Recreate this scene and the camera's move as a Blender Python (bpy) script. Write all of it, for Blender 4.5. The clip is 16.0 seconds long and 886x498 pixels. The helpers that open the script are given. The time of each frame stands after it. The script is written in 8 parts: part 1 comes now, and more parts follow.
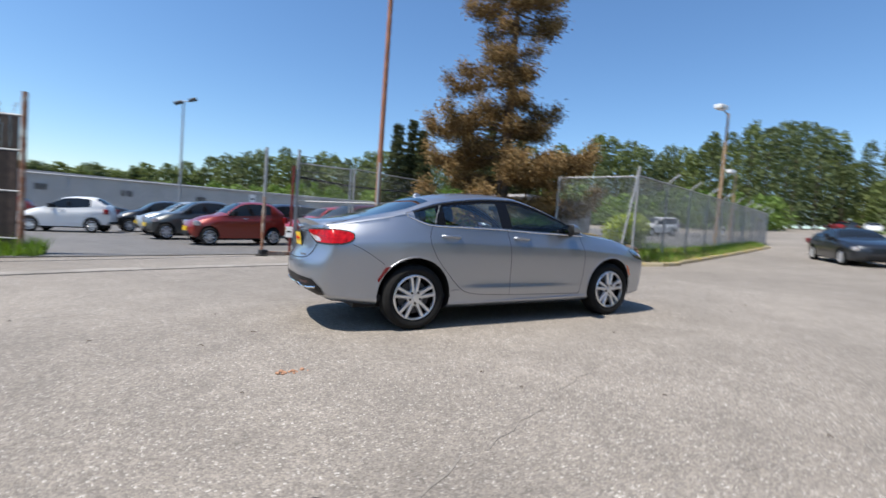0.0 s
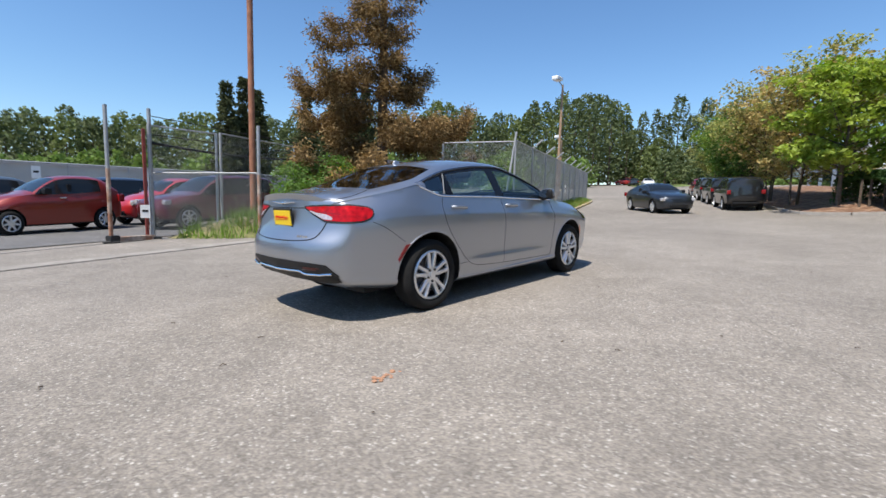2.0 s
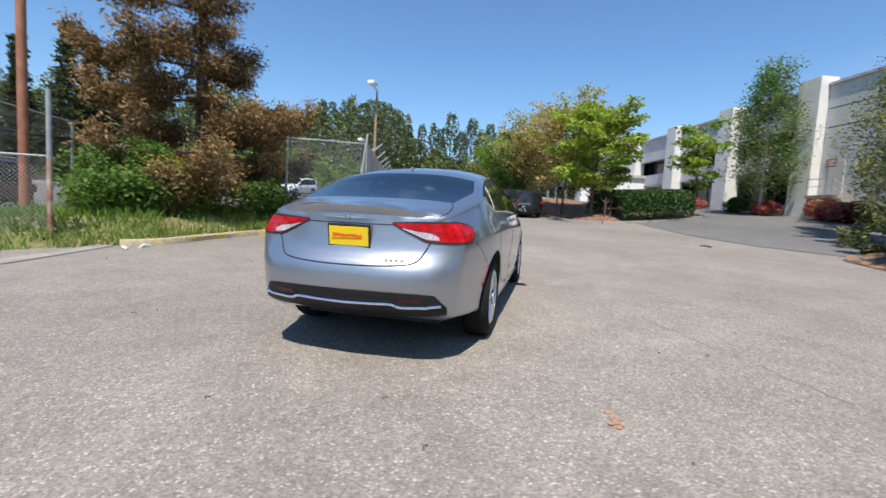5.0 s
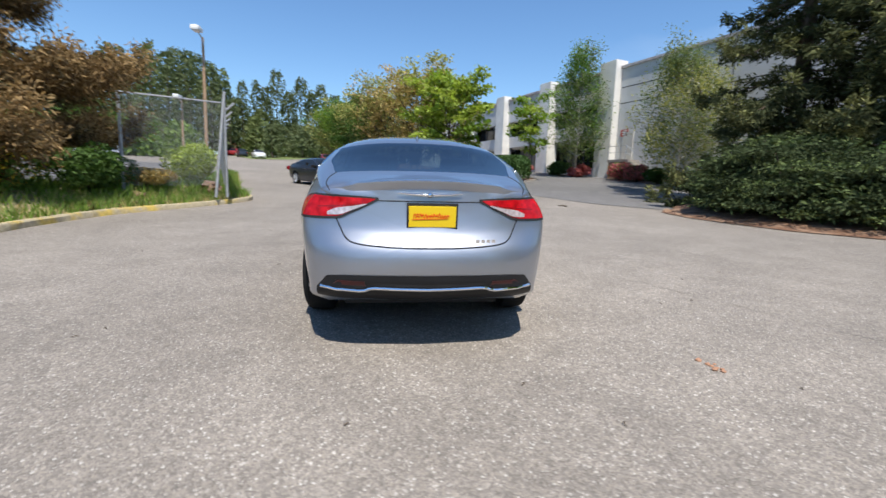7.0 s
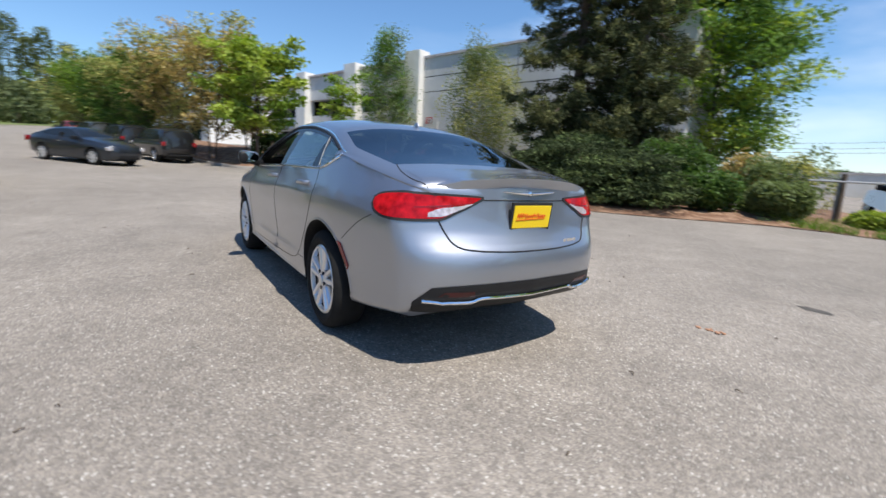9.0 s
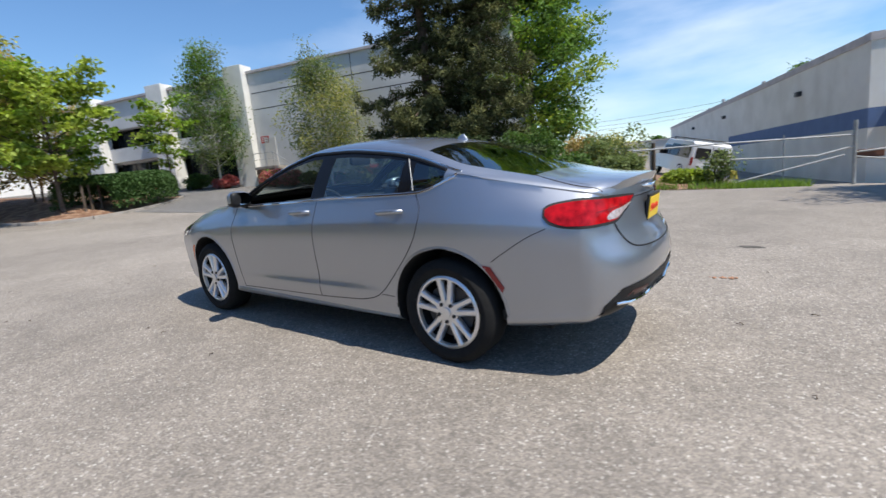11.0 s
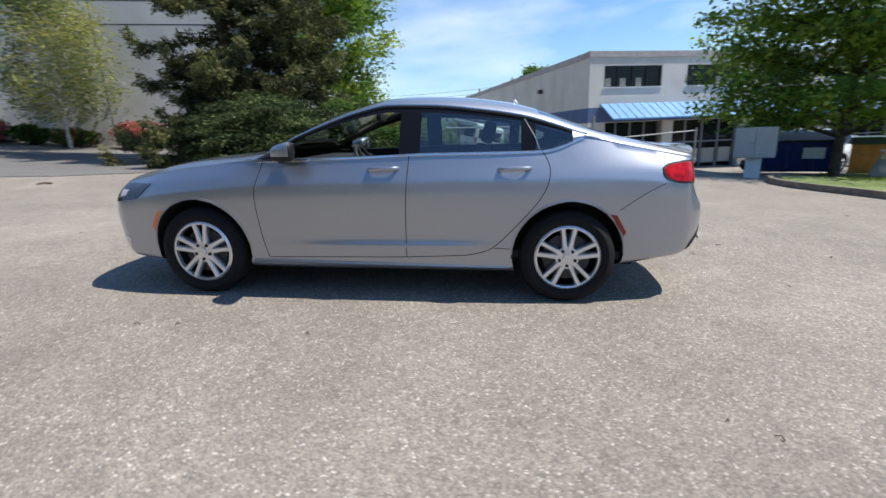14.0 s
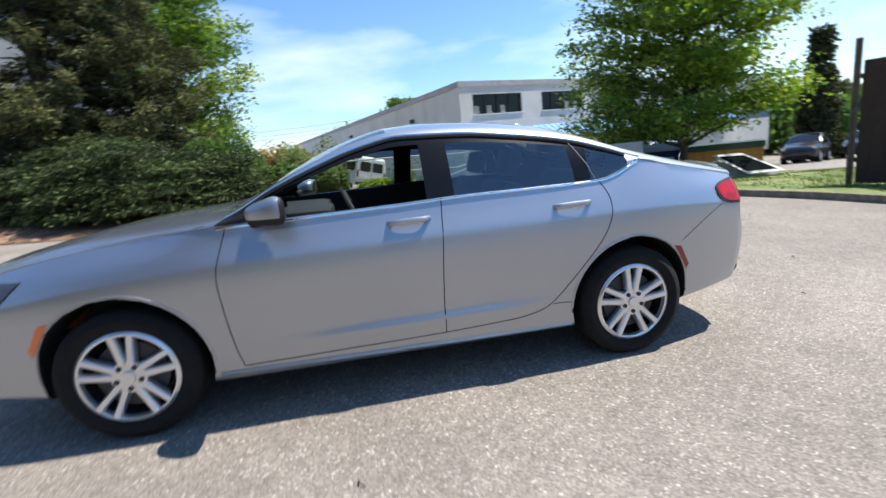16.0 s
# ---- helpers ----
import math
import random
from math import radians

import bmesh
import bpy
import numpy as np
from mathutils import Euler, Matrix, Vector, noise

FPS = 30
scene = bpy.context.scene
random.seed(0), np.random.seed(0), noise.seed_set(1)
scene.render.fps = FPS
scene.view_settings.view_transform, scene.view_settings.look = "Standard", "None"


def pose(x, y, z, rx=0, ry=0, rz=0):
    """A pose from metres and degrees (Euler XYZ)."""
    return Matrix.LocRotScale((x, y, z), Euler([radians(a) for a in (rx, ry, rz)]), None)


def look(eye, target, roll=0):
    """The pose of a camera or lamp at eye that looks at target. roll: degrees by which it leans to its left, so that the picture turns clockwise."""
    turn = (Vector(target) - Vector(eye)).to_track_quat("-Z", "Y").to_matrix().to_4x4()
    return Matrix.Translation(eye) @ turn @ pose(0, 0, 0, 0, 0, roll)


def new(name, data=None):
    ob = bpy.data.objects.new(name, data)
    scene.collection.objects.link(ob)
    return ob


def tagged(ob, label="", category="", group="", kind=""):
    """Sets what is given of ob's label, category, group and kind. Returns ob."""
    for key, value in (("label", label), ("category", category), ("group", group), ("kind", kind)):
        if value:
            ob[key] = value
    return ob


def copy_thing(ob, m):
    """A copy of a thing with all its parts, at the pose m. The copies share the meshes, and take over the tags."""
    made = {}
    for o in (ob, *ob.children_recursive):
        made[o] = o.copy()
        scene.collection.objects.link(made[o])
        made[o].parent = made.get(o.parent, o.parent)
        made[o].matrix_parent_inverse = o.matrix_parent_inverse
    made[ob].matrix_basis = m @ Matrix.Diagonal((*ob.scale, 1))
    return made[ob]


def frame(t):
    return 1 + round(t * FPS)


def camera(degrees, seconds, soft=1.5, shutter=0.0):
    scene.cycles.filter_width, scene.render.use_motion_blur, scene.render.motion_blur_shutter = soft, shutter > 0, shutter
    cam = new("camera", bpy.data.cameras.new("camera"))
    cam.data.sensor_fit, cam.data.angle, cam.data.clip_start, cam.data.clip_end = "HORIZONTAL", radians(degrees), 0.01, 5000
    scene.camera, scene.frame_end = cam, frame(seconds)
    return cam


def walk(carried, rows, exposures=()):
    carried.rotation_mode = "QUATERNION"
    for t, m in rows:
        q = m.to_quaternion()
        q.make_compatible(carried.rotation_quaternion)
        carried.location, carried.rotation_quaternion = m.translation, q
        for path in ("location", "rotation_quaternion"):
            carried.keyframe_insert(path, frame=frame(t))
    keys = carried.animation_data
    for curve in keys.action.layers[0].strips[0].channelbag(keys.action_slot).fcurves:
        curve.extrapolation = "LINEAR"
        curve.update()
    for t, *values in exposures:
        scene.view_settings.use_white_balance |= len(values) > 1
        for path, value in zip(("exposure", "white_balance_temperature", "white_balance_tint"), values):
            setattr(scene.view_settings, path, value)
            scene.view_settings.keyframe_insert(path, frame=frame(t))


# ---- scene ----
cam = camera(90.0, 16.0, 1.5, 0.6)
PATH = [
    (0, (-1.838, -4.982, 1.067), (-0.925, -3.206, 0.974), 4.2),
    (0.5, (-2.183, -4.72, 1.055), (-1.041, -3.086, 0.888), 2.1),
    (1, (-2.479, -4.413, 1.05), (-1.237, -2.857, 0.855), 2.6),
    (1.5, (-2.771, -4.085, 1.038), (-1.373, -2.665, 0.858), 2.0),
    (2, (-2.998, -3.736, 1.022), (-1.528, -2.397, 0.814), 1.5),
    (2.5, (-3.208, -3.373, 1.021), (-1.677, -2.1, 0.823), 4.7),
    (3, (-3.439, -2.976, 1.029), (-1.788, -1.866, 0.827), 3.9),
    (3.5, (-3.584, -2.559, 1.027), (-1.869, -1.549, 0.837), 4.8),
    (4, (-3.734, -2.169, 1.039), (-1.911, -1.357, 0.911), 3.3),
    (4.2, (-3.797, -2.011, 1.05), (-1.94, -1.279, 0.928), 3.0),
    (6.3, (-3.845, -0.313, 1.047), (-1.862, -0.266, 0.795), 3.2),
    (6.5, (-3.837, -0.139, 1.04), (-1.854, -0.191, 0.786), 2.6),
    (7, (-3.752, 0.273, 1.043), (-1.788, 0.019, 0.76), 1.9),
    (7.5, (-3.554, 0.653, 1.049), (-1.633, 0.189, 0.743), 2.9),
    (8, (-3.38, 1.058, 1.047), (-1.568, 0.279, 0.715), 2.7),
    (8.5, (-3.119, 1.45, 1.041), (-1.393, 0.499, 0.7), 2.3),
    (9, (-2.9, 1.861, 1.058), (-1.264, 0.757, 0.734), 3.0),
    (9.2, (-2.797, 2.022, 1.072), (-1.234, 0.82, 0.737), 1.5),
    (11.3, (-1.389, 3.175, 1.136), (-0.313, 1.52, 0.819), -5.5),
    (11.5, (-1.27, 3.277, 1.136), (-0.263, 1.581, 0.801), -5.3),
    (12, (-0.941, 3.538, 1.162), (-0.099, 1.768, 0.767), -5.1),
    (12.5, (-0.57, 3.705, 1.165), (0.115, 1.881, 0.711), -4.0),
    (13, (-0.202, 3.889, 1.182), (0.302, 2.007, 0.73), -3.9),
    (13.5, (0.169, 4.014, 1.193), (0.536, 2.111, 0.7), -3.3),
    (14, (0.552, 4.0, 1.205), (0.753, 2.072, 0.71), -2.4),
    (14.5, (0.929, 3.991, 1.232), (0.932, 2.058, 0.72), -3.7),
    (15, (1.208, 3.823, 1.258), (1.145, 1.874, 0.814), -4.5),
    (15.5, (1.399, 3.51, 1.272), (1.221, 1.56, 0.863), -3.3),
    (16, (1.534, 3.17, 1.305), (1.177, 1.245, 0.895), -6.3),
]
walk(cam, [(t, look(eye, target, roll)) for t, eye, target, roll in PATH], [(0, 0.34), (9.0, 0.34), (14.5, 0.36), (15.2, 0.46), (16, 0.64)])

# ---- world and sun ----
SUN_FROM = Vector((-0.55, -0.03, 1.0)).normalized()
SUN_ELEV = math.asin(SUN_FROM.z)
world = bpy.data.worlds.new("sky")
scene.world = world
world.use_nodes = True
wn = world.node_tree
wn.nodes.clear()
sky = wn.nodes.new("ShaderNodeTexSky")
sky.sky_type, sky.sun_disc = "NISHITA", False
sky.sun_elevation = SUN_ELEV
sky.sun_rotation = math.atan2(SUN_FROM.x, SUN_FROM.y)
sky.air_density, sky.dust_density, sky.ozone_density, sky.altitude = 1.15, 0.0, 7.0, 20
# thin haze of cloud low over the south side
geo = wn.nodes.new("ShaderNodeTexCoord")
cl_noise = wn.nodes.new("ShaderNodeTexNoise")
cl_noise.inputs["Scale"].default_value, cl_noise.inputs["Detail"].default_value = 2.2, 7
cl_map = wn.nodes.new("ShaderNodeMapping")
cl_map.inputs["Scale"].default_value = (1.0, 1.0, 3.5)
cl_ramp = wn.nodes.new("ShaderNodeValToRGB")
cl_ramp.color_ramp.elements[0].position, cl_ramp.color_ramp.elements[1].position = 0.47, 0.92
cl_dot = wn.nodes.new("ShaderNodeVectorMath")
cl_dot.operation = "DOT_PRODUCT"
cl_dot.inputs[1].default_value = (-0.25, -0.93, 0.0)
cl_rng = wn.nodes.new("ShaderNodeMapRange")
cl_rng.inputs["From Min"].default_value, cl_rng.inputs["From Max"].default_value = 0.10, 0.95
cl_mul = wn.nodes.new("ShaderNodeMath")
cl_mul.operation = "MULTIPLY"
cl_mix = wn.nodes.new("ShaderNodeMixRGB")
cl_mix.inputs["Color2"].default_value = (7.6, 8.1, 8.8, 1)
bg = wn.nodes.new("ShaderNodeBackground")
bg.inputs["Strength"].default_value = 0.130
wo = wn.nodes.new("ShaderNodeOutputWorld")
wl = wn.links.new
wl(geo.outputs["Generated"], cl_map.inputs["Vector"])
wl(cl_map.outputs["Vector"], cl_noise.inputs["Vector"])
wl(cl_noise.outputs["Fac"], cl_ramp.inputs["Fac"])
wl(geo.outputs["Generated"], cl_dot.inputs[0])
wl(cl_dot.outputs["Value"], cl_rng.inputs["Value"])
wl(cl_ramp.outputs["Color"], cl_mul.inputs[0])
wl(cl_rng.outputs["Result"], cl_mul.inputs[1])
wl(cl_mul.outputs["Value"], cl_mix.inputs["Fac"])
sky_sat = wn.nodes.new("ShaderNodeHueSaturation")
sky_sat.inputs["Saturation"].default_value = 1.06
wl(sky.outputs["Color"], sky_sat.inputs["Color"])
wl(sky_sat.outputs["Color"], cl_mix.inputs["Color1"])
wl(cl_mix.outputs["Color"], bg.inputs["Color"])
wl(bg.outputs["Background"], wo.inputs["Surface"])
sun_data = bpy.data.lights.new("sun", "SUN")
sun_data.energy, sun_data.angle, sun_data.color = 5.0, radians(0.53), (1.0, 0.935, 0.84)
sun = new("sun", sun_data)
sun.matrix_world = look(SUN_FROM * 60, (0, 0, 0))

# ---- materials ----
MATS = {}


def mat(name, color, rough=0.6, metal=0.0, vary=0.0, scale=4.0, bump=0.0, bump_scale=60.0, coat=0.0, second=None,
        second_at=(0.45, 0.6), second_scale=1.0, rand=0.0, trans=0.0, spec=0.5, island=0.0, sheen=0.0):
    """A procedural surface: base colour with grain, a second tone in patches, bump."""
    if name in MATS:
        return MATS[name]
    m = bpy.data.materials.new(name)
    m.use_nodes = True
    n, l = m.node_tree.nodes, m.node_tree.links.new
    b = n["Principled BSDF"]
    b.inputs["Base Color"].default_value = (*color, 1)
    b.inputs["Roughness"].default_value, b.inputs["Metallic"].default_value = rough, metal
    b.inputs["Coat Weight"].default_value, b.inputs["Coat Roughness"].default_value = coat, 0.04
    b.inputs["Specular IOR Level"].default_value = spec
    tc = n.new("ShaderNodeTexCoord")
    out = None
    if second:
        no = n.new("ShaderNodeTexNoise")
        no.inputs["Scale"].default_value, no.inputs["Detail"].default_value = second_scale, 6
        l(tc.outputs["Object"], no.inputs["Vector"])
        ra = n.new("ShaderNodeValToRGB")
        ra.color_ramp.elements[0].position, ra.color_ramp.elements[1].position = second_at
        ra.color_ramp.elements[0].color, ra.color_ramp.elements[1].color = (*color, 1), (*second, 1)
        l(no.outputs["Fac"], ra.inputs["Fac"])
        out = ra.outputs["Color"]
    if vary:
        no = n.new("ShaderNodeTexNoise")
        no.inputs["Scale"].default_value, no.inputs["Detail"].default_value = scale, 8
        l(tc.outputs["Object"], no.inputs["Vector"])
        mr = n.new("ShaderNodeMapRange")
        mr.inputs["From Min"].default_value, mr.inputs["From Max"].default_value = 0.3, 0.7
        mr.inputs["To Min"].default_value, mr.inputs["To Max"].default_value = 1 - vary, 1 + vary
        l(no.outputs["Fac"], mr.inputs["Value"])
        mu = n.new("ShaderNodeVectorMath")
        mu.operation = "SCALE"
        mu.inputs[0].default_value = color
        if out:
            l(out, mu.inputs[0])
        l(mr.outputs["Result"], mu.inputs["Scale"])
        out = mu.outputs["Vector"]
    if rand or island:
        src = n.new("ShaderNodeObjectInfo").outputs["Random"] if rand else n.new("ShaderNodeNewGeometry").outputs["Random Per Island"]
        mr = n.new("ShaderNodeMapRange")
        mr.inputs["To Min"].default_value, mr.inputs["To Max"].default_value = 1 - (rand or island), 1 + (rand or island)
        l(src, mr.inputs["Value"])
        mu = n.new("ShaderNodeVectorMath")
        mu.operation = "SCALE"
        mu.inputs[0].default_value = color
        if out:
            l(out, mu.inputs[0])
        l(mr.outputs["Result"], mu.inputs["Scale"])
        out = mu.outputs["Vector"]
    if out:
        l(out, b.inputs["Base Color"])
    if bump:
        no = n.new("ShaderNodeTexNoise")
        no.inputs["Scale"].default_value, no.inputs["Detail"].default_value = bump_scale, 5
        l(tc.outputs["Object"], no.inputs["Vector"])
        bu = n.new("ShaderNodeBump")
        bu.inputs["Strength"].default_value, bu.inputs["Distance"].default_value = bump, 0.02
        l(no.outputs["Fac"], bu.inputs["Height"])
        l(bu.outputs["Normal"], b.inputs["Normal"])
    if trans:
        tr = n.new("ShaderNodeBsdfTranslucent")
        mx = n.new("ShaderNodeMixShader")
        mx.inputs["Fac"].default_value = trans
        hs = n.new("ShaderNodeHueSaturation")
        hs.inputs["Saturation"].default_value, hs.inputs["Value"].default_value = 1.15, 1.6
        hs.inputs["Color"].default_value = (*color, 1)
        if out:
            l(out, hs.inputs["Color"])
        l(hs.outputs["Color"], tr.inputs["Color"])
        l(b.outputs["BSDF"], mx.inputs[1])
        l(tr.outputs["BSDF"], mx.inputs[2])
        l(mx.outputs["Shader"], n["Material Output"].inputs["Surface"])
    MATS[name] = m
    return m


def glass_mat(name, tint, mirror=0.1, rough=0.0):
    """A thin tinted pane: light goes straight through, tinted, with a Fresnel gloss."""
    if name in MATS:
        return MATS[name]
    m = bpy.data.materials.new(name)
    m.use_nodes = True
    n, l = m.node_tree.nodes, m.node_tree.links.new
    n.remove(n["Principled BSDF"])
    t = n.new("ShaderNodeBsdfTransparent")
    t.inputs["Color"].default_value = (*tint, 1)
    g = n.new("ShaderNodeBsdfGlossy")
    g.inputs["Roughness"].default_value = rough
    lw = n.new("ShaderNodeLayerWeight")
    lw.inputs["Blend"].default_value = 0.5
    f = n.new("ShaderNodeMath")
    f.operation = "POWER"
    f.inputs[1].default_value = 4.0
    l(lw.outputs["Facing"], f.inputs[0])
    ma = n.new("ShaderNodeMath")
    ma.operation = "MULTIPLY_ADD"
    ma.inputs[1].default_value, ma.inputs[2].default_value = 0.9, mirror
    mx = n.new("ShaderNodeMixShader")
    l(f.outputs["Value"], ma.inputs[0])
    l(ma.outputs["Value"], mx.inputs["Fac"])
    l(t.outputs["BSDF"], mx.inputs[1])
    l(g.outputs["BSDF"], mx.inputs[2])
    l(mx.outputs["Shader"], n["Material Output"].inputs["Surface"])
    MATS[name] = m
    return m


def aggregate_mat(name, base, dark, light, warm, size=70.0):
    """Worn paving with exposed stone chips."""
    m = bpy.data.materials.new(name)
    m.use_nodes = True
    n, l = m.node_tree.nodes, m.node_tree.links.new
    b = n["Principled BSDF"]
    b.inputs["Roughness"].default_value = 0.85
    tc = n.new("ShaderNodeTexCoord")
    vo = n.new("ShaderNodeTexVoronoi")
    vo.inputs["Scale"].default_value = size
    l(tc.outputs["Object"], vo.inputs["Vector"])
    sep = n.new("ShaderNodeSeparateColor")
    l(vo.outputs["Color"], sep.inputs["Color"])
    ra = n.new("ShaderNodeValToRGB")
    e = ra.color_ramp.elements
    e[0].position, e[0].color = 0.0, (*dark, 1)
    e[1].position, e[1].color = 1.0, (*light, 1)
    for pos, c in ((0.22, [v * 0.8 for v in base]), (0.5, base), (0.72, warm), (0.93, [v * 1.2 for v in base])):
        x = e.new(pos)
        x.color = (*c, 1)
    l(sep.outputs["Red"], ra.inputs["Fac"])
    # mortar between chips
    edge = n.new("ShaderNodeMapRange")
    edge.inputs["From Min"].default_value, edge.inputs["From Max"].default_value = 0.25, 0.75
    edge.inputs["To Min"].default_value, edge.inputs["To Max"].default_value = 1.03, 0.86
    l(vo.outputs["Distance"], edge.inputs["Value"])
    # stains at two sizes
    prev = None
    scales = []
    for sc, amp, det in ((0.22, 0.16, 6), (1.7, 0.10, 8), (14.0, 0.10, 4)):
        no = n.new("ShaderNodeTexNoise")
        no.inputs["Scale"].default_value, no.inputs["Detail"].default_value = sc, det
        l(tc.outputs["Object"], no.inputs["Vector"])
        mr = n.new("ShaderNodeMapRange")
        mr.inputs["From Min"].default_value, mr.inputs["From Max"].default_value = 0.3, 0.7
        mr.inputs["To Min"].default_value, mr.inputs["To Max"].default_value = 1 - amp, 1 + amp
        l(no.outputs["Fac"], mr.inputs["Value"])
        scales.append(mr.outputs["Result"])
    scales.append(edge.outputs["Result"])
    # scattered coarse chips, pale and dark
    for sc, lo, hi in ((36.0, 0.94, 1.11), (58.0, 0.92, 1.11)):
        v2 = n.new("ShaderNodeTexVoronoi")
        v2.inputs["Scale"].default_value = sc
        l(tc.outputs["Object"], v2.inputs["Vector"])
        s2 = n.new("ShaderNodeSeparateColor")
        l(v2.outputs["Color"], s2.inputs["Color"])
        r2 = n.new("ShaderNodeValToRGB")
        f = r2.color_ramp.elements
        f[0].position, f[0].color = 0.06, (lo, lo, lo, 1)
        f[1].position, f[1].color = 0.97, (hi, hi, hi, 1)
        for pos, c in ((0.20, 0.97), (0.84, 1.0)):
            x = f.new(pos)
            x.color = (c, c, c, 1)
        l(s2.outputs["Green"], r2.inputs["Fac"])
        scales.append(r2.outputs["Color"])
    col = ra.outputs["Color"]
    for s in scales:
        mu = n.new("ShaderNodeVectorMath")
        mu.operation = "SCALE"
        l(col, mu.inputs[0])
        l(s, mu.inputs["Scale"])
        col = mu.outputs["Vector"]
    l(col, b.inputs["Base Color"])
    bu = n.new("ShaderNodeBump")
    bu.inputs["Strength"].default_value, bu.inputs["Distance"].default_value = 0.3, 0.004
    bu.invert = True
    l(vo.outputs["Distance"], bu.inputs["Height"])
    l(bu.outputs["Normal"], b.inputs["Normal"])
    MATS[name] = m
    return m


M_PAVE = aggregate_mat("worn_paving", (0.256, 0.228, 0.197), (0.176, 0.156, 0.134), (0.49, 0.46, 0.415), (0.277, 0.244, 0.203), 92)
M_ASPHALT = aggregate_mat("grey_asphalt", (0.155, 0.150, 0.146), (0.075, 0.075, 0.075), (0.28, 0.28, 0.27), (0.165, 0.156, 0.148), 90)
M_CONC = mat("concrete", (0.31, 0.285, 0.255), 0.9, vary=0.18, scale=6, bump=0.3, bump_scale=80, second=(0.235, 0.215, 0.19), second_scale=1.5)
M_KERB_Y = mat("worn_yellow_kerb", (0.44, 0.37, 0.24), 0.85, vary=0.2, scale=14, second=(0.55, 0.40, 0.10), second_at=(0.5, 0.62), second_scale=2.2, bump=0.3)
M_SOIL = mat("bark_mulch", (0.16, 0.085, 0.05), 0.95, vary=0.4, scale=30, bump=0.8, bump_scale=40, second=(0.27, 0.17, 0.11), second_scale=3)
M_GRASS = mat("dry_grass_soil", (0.16, 0.16, 0.06), 0.95, vary=0.35, scale=12, bump=0.6, second=(0.34, 0.27, 0.15), second_scale=0.8)
M_LAWN = mat("lawn", (0.115, 0.165, 0.042), 0.9, vary=0.3, scale=9, second=(0.19, 0.215, 0.075), second_scale=0.6, bump=0.4)
M_BLADE = mat("grass_blades", (0.15, 0.24, 0.04), 0.7, island=0.4, trans=0.35)
M_BLADE_DRY = mat("dry_grass_blades", (0.33, 0.29, 0.12), 0.8, island=0.4, trans=0.3)
M_STEEL = mat("galvanised_steel", (0.38, 0.39, 0.40), 0.6, metal=0.6, vary=0.15, scale=10)
M_RUST = mat("rusty_steel", (0.26, 0.12, 0.07), 0.8, vary=0.3, scale=15, second=(0.42, 0.34, 0.28), second_scale=3)
M_WIRE = mat("fence_wire", (0.33, 0.345, 0.35), 0.5, metal=0.6)
M_POLE = mat("red_brown_wood_pole", (0.30, 0.13, 0.075), 0.85, vary=0.25, scale=5, bump=0.4, bump_scale=30)
M_POLE2 = mat("weathered_wood_pole", (0.36, 0.24, 0.15), 0.85, vary=0.25, scale=5)
M_BARK = mat("bark", (0.10, 0.075, 0.055), 0.9, vary=0.35, scale=8, bump=0.8, bump_scale=25)
M_BARK_PALE = mat("birch_bark", (0.50, 0.47, 0.42), 0.8, vary=0.25, scale=6, second=(0.12, 0.10, 0.09), second_at=(0.58, 0.66), second_scale=7)
M_BLACK = mat("black_plastic", (0.014, 0.014, 0.015), 0.5, vary=0.1, spec=0.25)
M_DARK = mat("dark_gap", (0.012, 0.012, 0.013), 0.7)
M_RUBBER = mat("tyre_rubber", (0.013, 0.013, 0.013), 0.9, vary=0.2, scale=20, bump=0.15, spec=0.25)
M_ALLOY = mat("alloy", (0.74, 0.75, 0.77), 0.30, metal=0.85, vary=0.05)
M_ALLOY_DK = mat("brake_steel_rim_shade", (0.055, 0.055, 0.06), 0.45, metal=0.7)
M_CHROME = mat("chrome", (0.86, 0.87, 0.88), 0.07, metal=1.0)
M_RED_LENS = mat("red_lens", (0.40, 0.006, 0.010), 0.16, spec=0.2, coat=0.12, vary=0.45, scale=24)
M_REVERSE = mat("reversing_lens", (0.55, 0.47, 0.48), 0.15, metal=0.3, coat=0.6, vary=0.35, scale=45)
M_REFLECTOR = mat("dull_red_reflector", (0.05, 0.004, 0.004), 0.3)
M_PILLAR = mat("gloss_black_trim", (0.006, 0.006, 0.007), 0.2, spec=0.25)
M_HEADLAMP = mat("headlamp_lens", (0.035, 0.037, 0.042), 0.06, spec=0.4, coat=0.5, vary=0.5, scale=25)
M_RED_DEEP = mat("deep_red_lens", (0.24, 0.006, 0.008), 0.25, coat=0.25)
M_CLEAR_LENS = mat("clear_lens", (0.66, 0.64, 0.66), 0.12, metal=0.4, coat=1.0, vary=0.2, scale=60)
M_AMBER = mat("amber_lens", (0.75, 0.14, 0.015), 0.15, coat=1.0)
M_YELLOW = mat("yellow_plate", (0.80, 0.55, 0.012), 0.4)
M_PLATE_RED = mat("plate_red_print", (0.70, 0.05, 0.01), 0.4)
M_INT = mat("dark_cabin", (0.022, 0.022, 0.024), 0.7, vary=0.15, scale=12)
M_SEAT = mat("dark_seat_cloth", (0.035, 0.035, 0.038), 0.85, vary=0.2, scale=30)
M_GLASS = glass_mat("clear_green_glass", (0.66, 0.76, 0.72), 0.06)
M_GLASS_DK = glass_mat("tinted_glass", (0.16, 0.19, 0.19), 0.19)
M_GLASS_MID = glass_mat("lightly_tinted_glass", (0.70, 0.82, 0.80), 0.16)
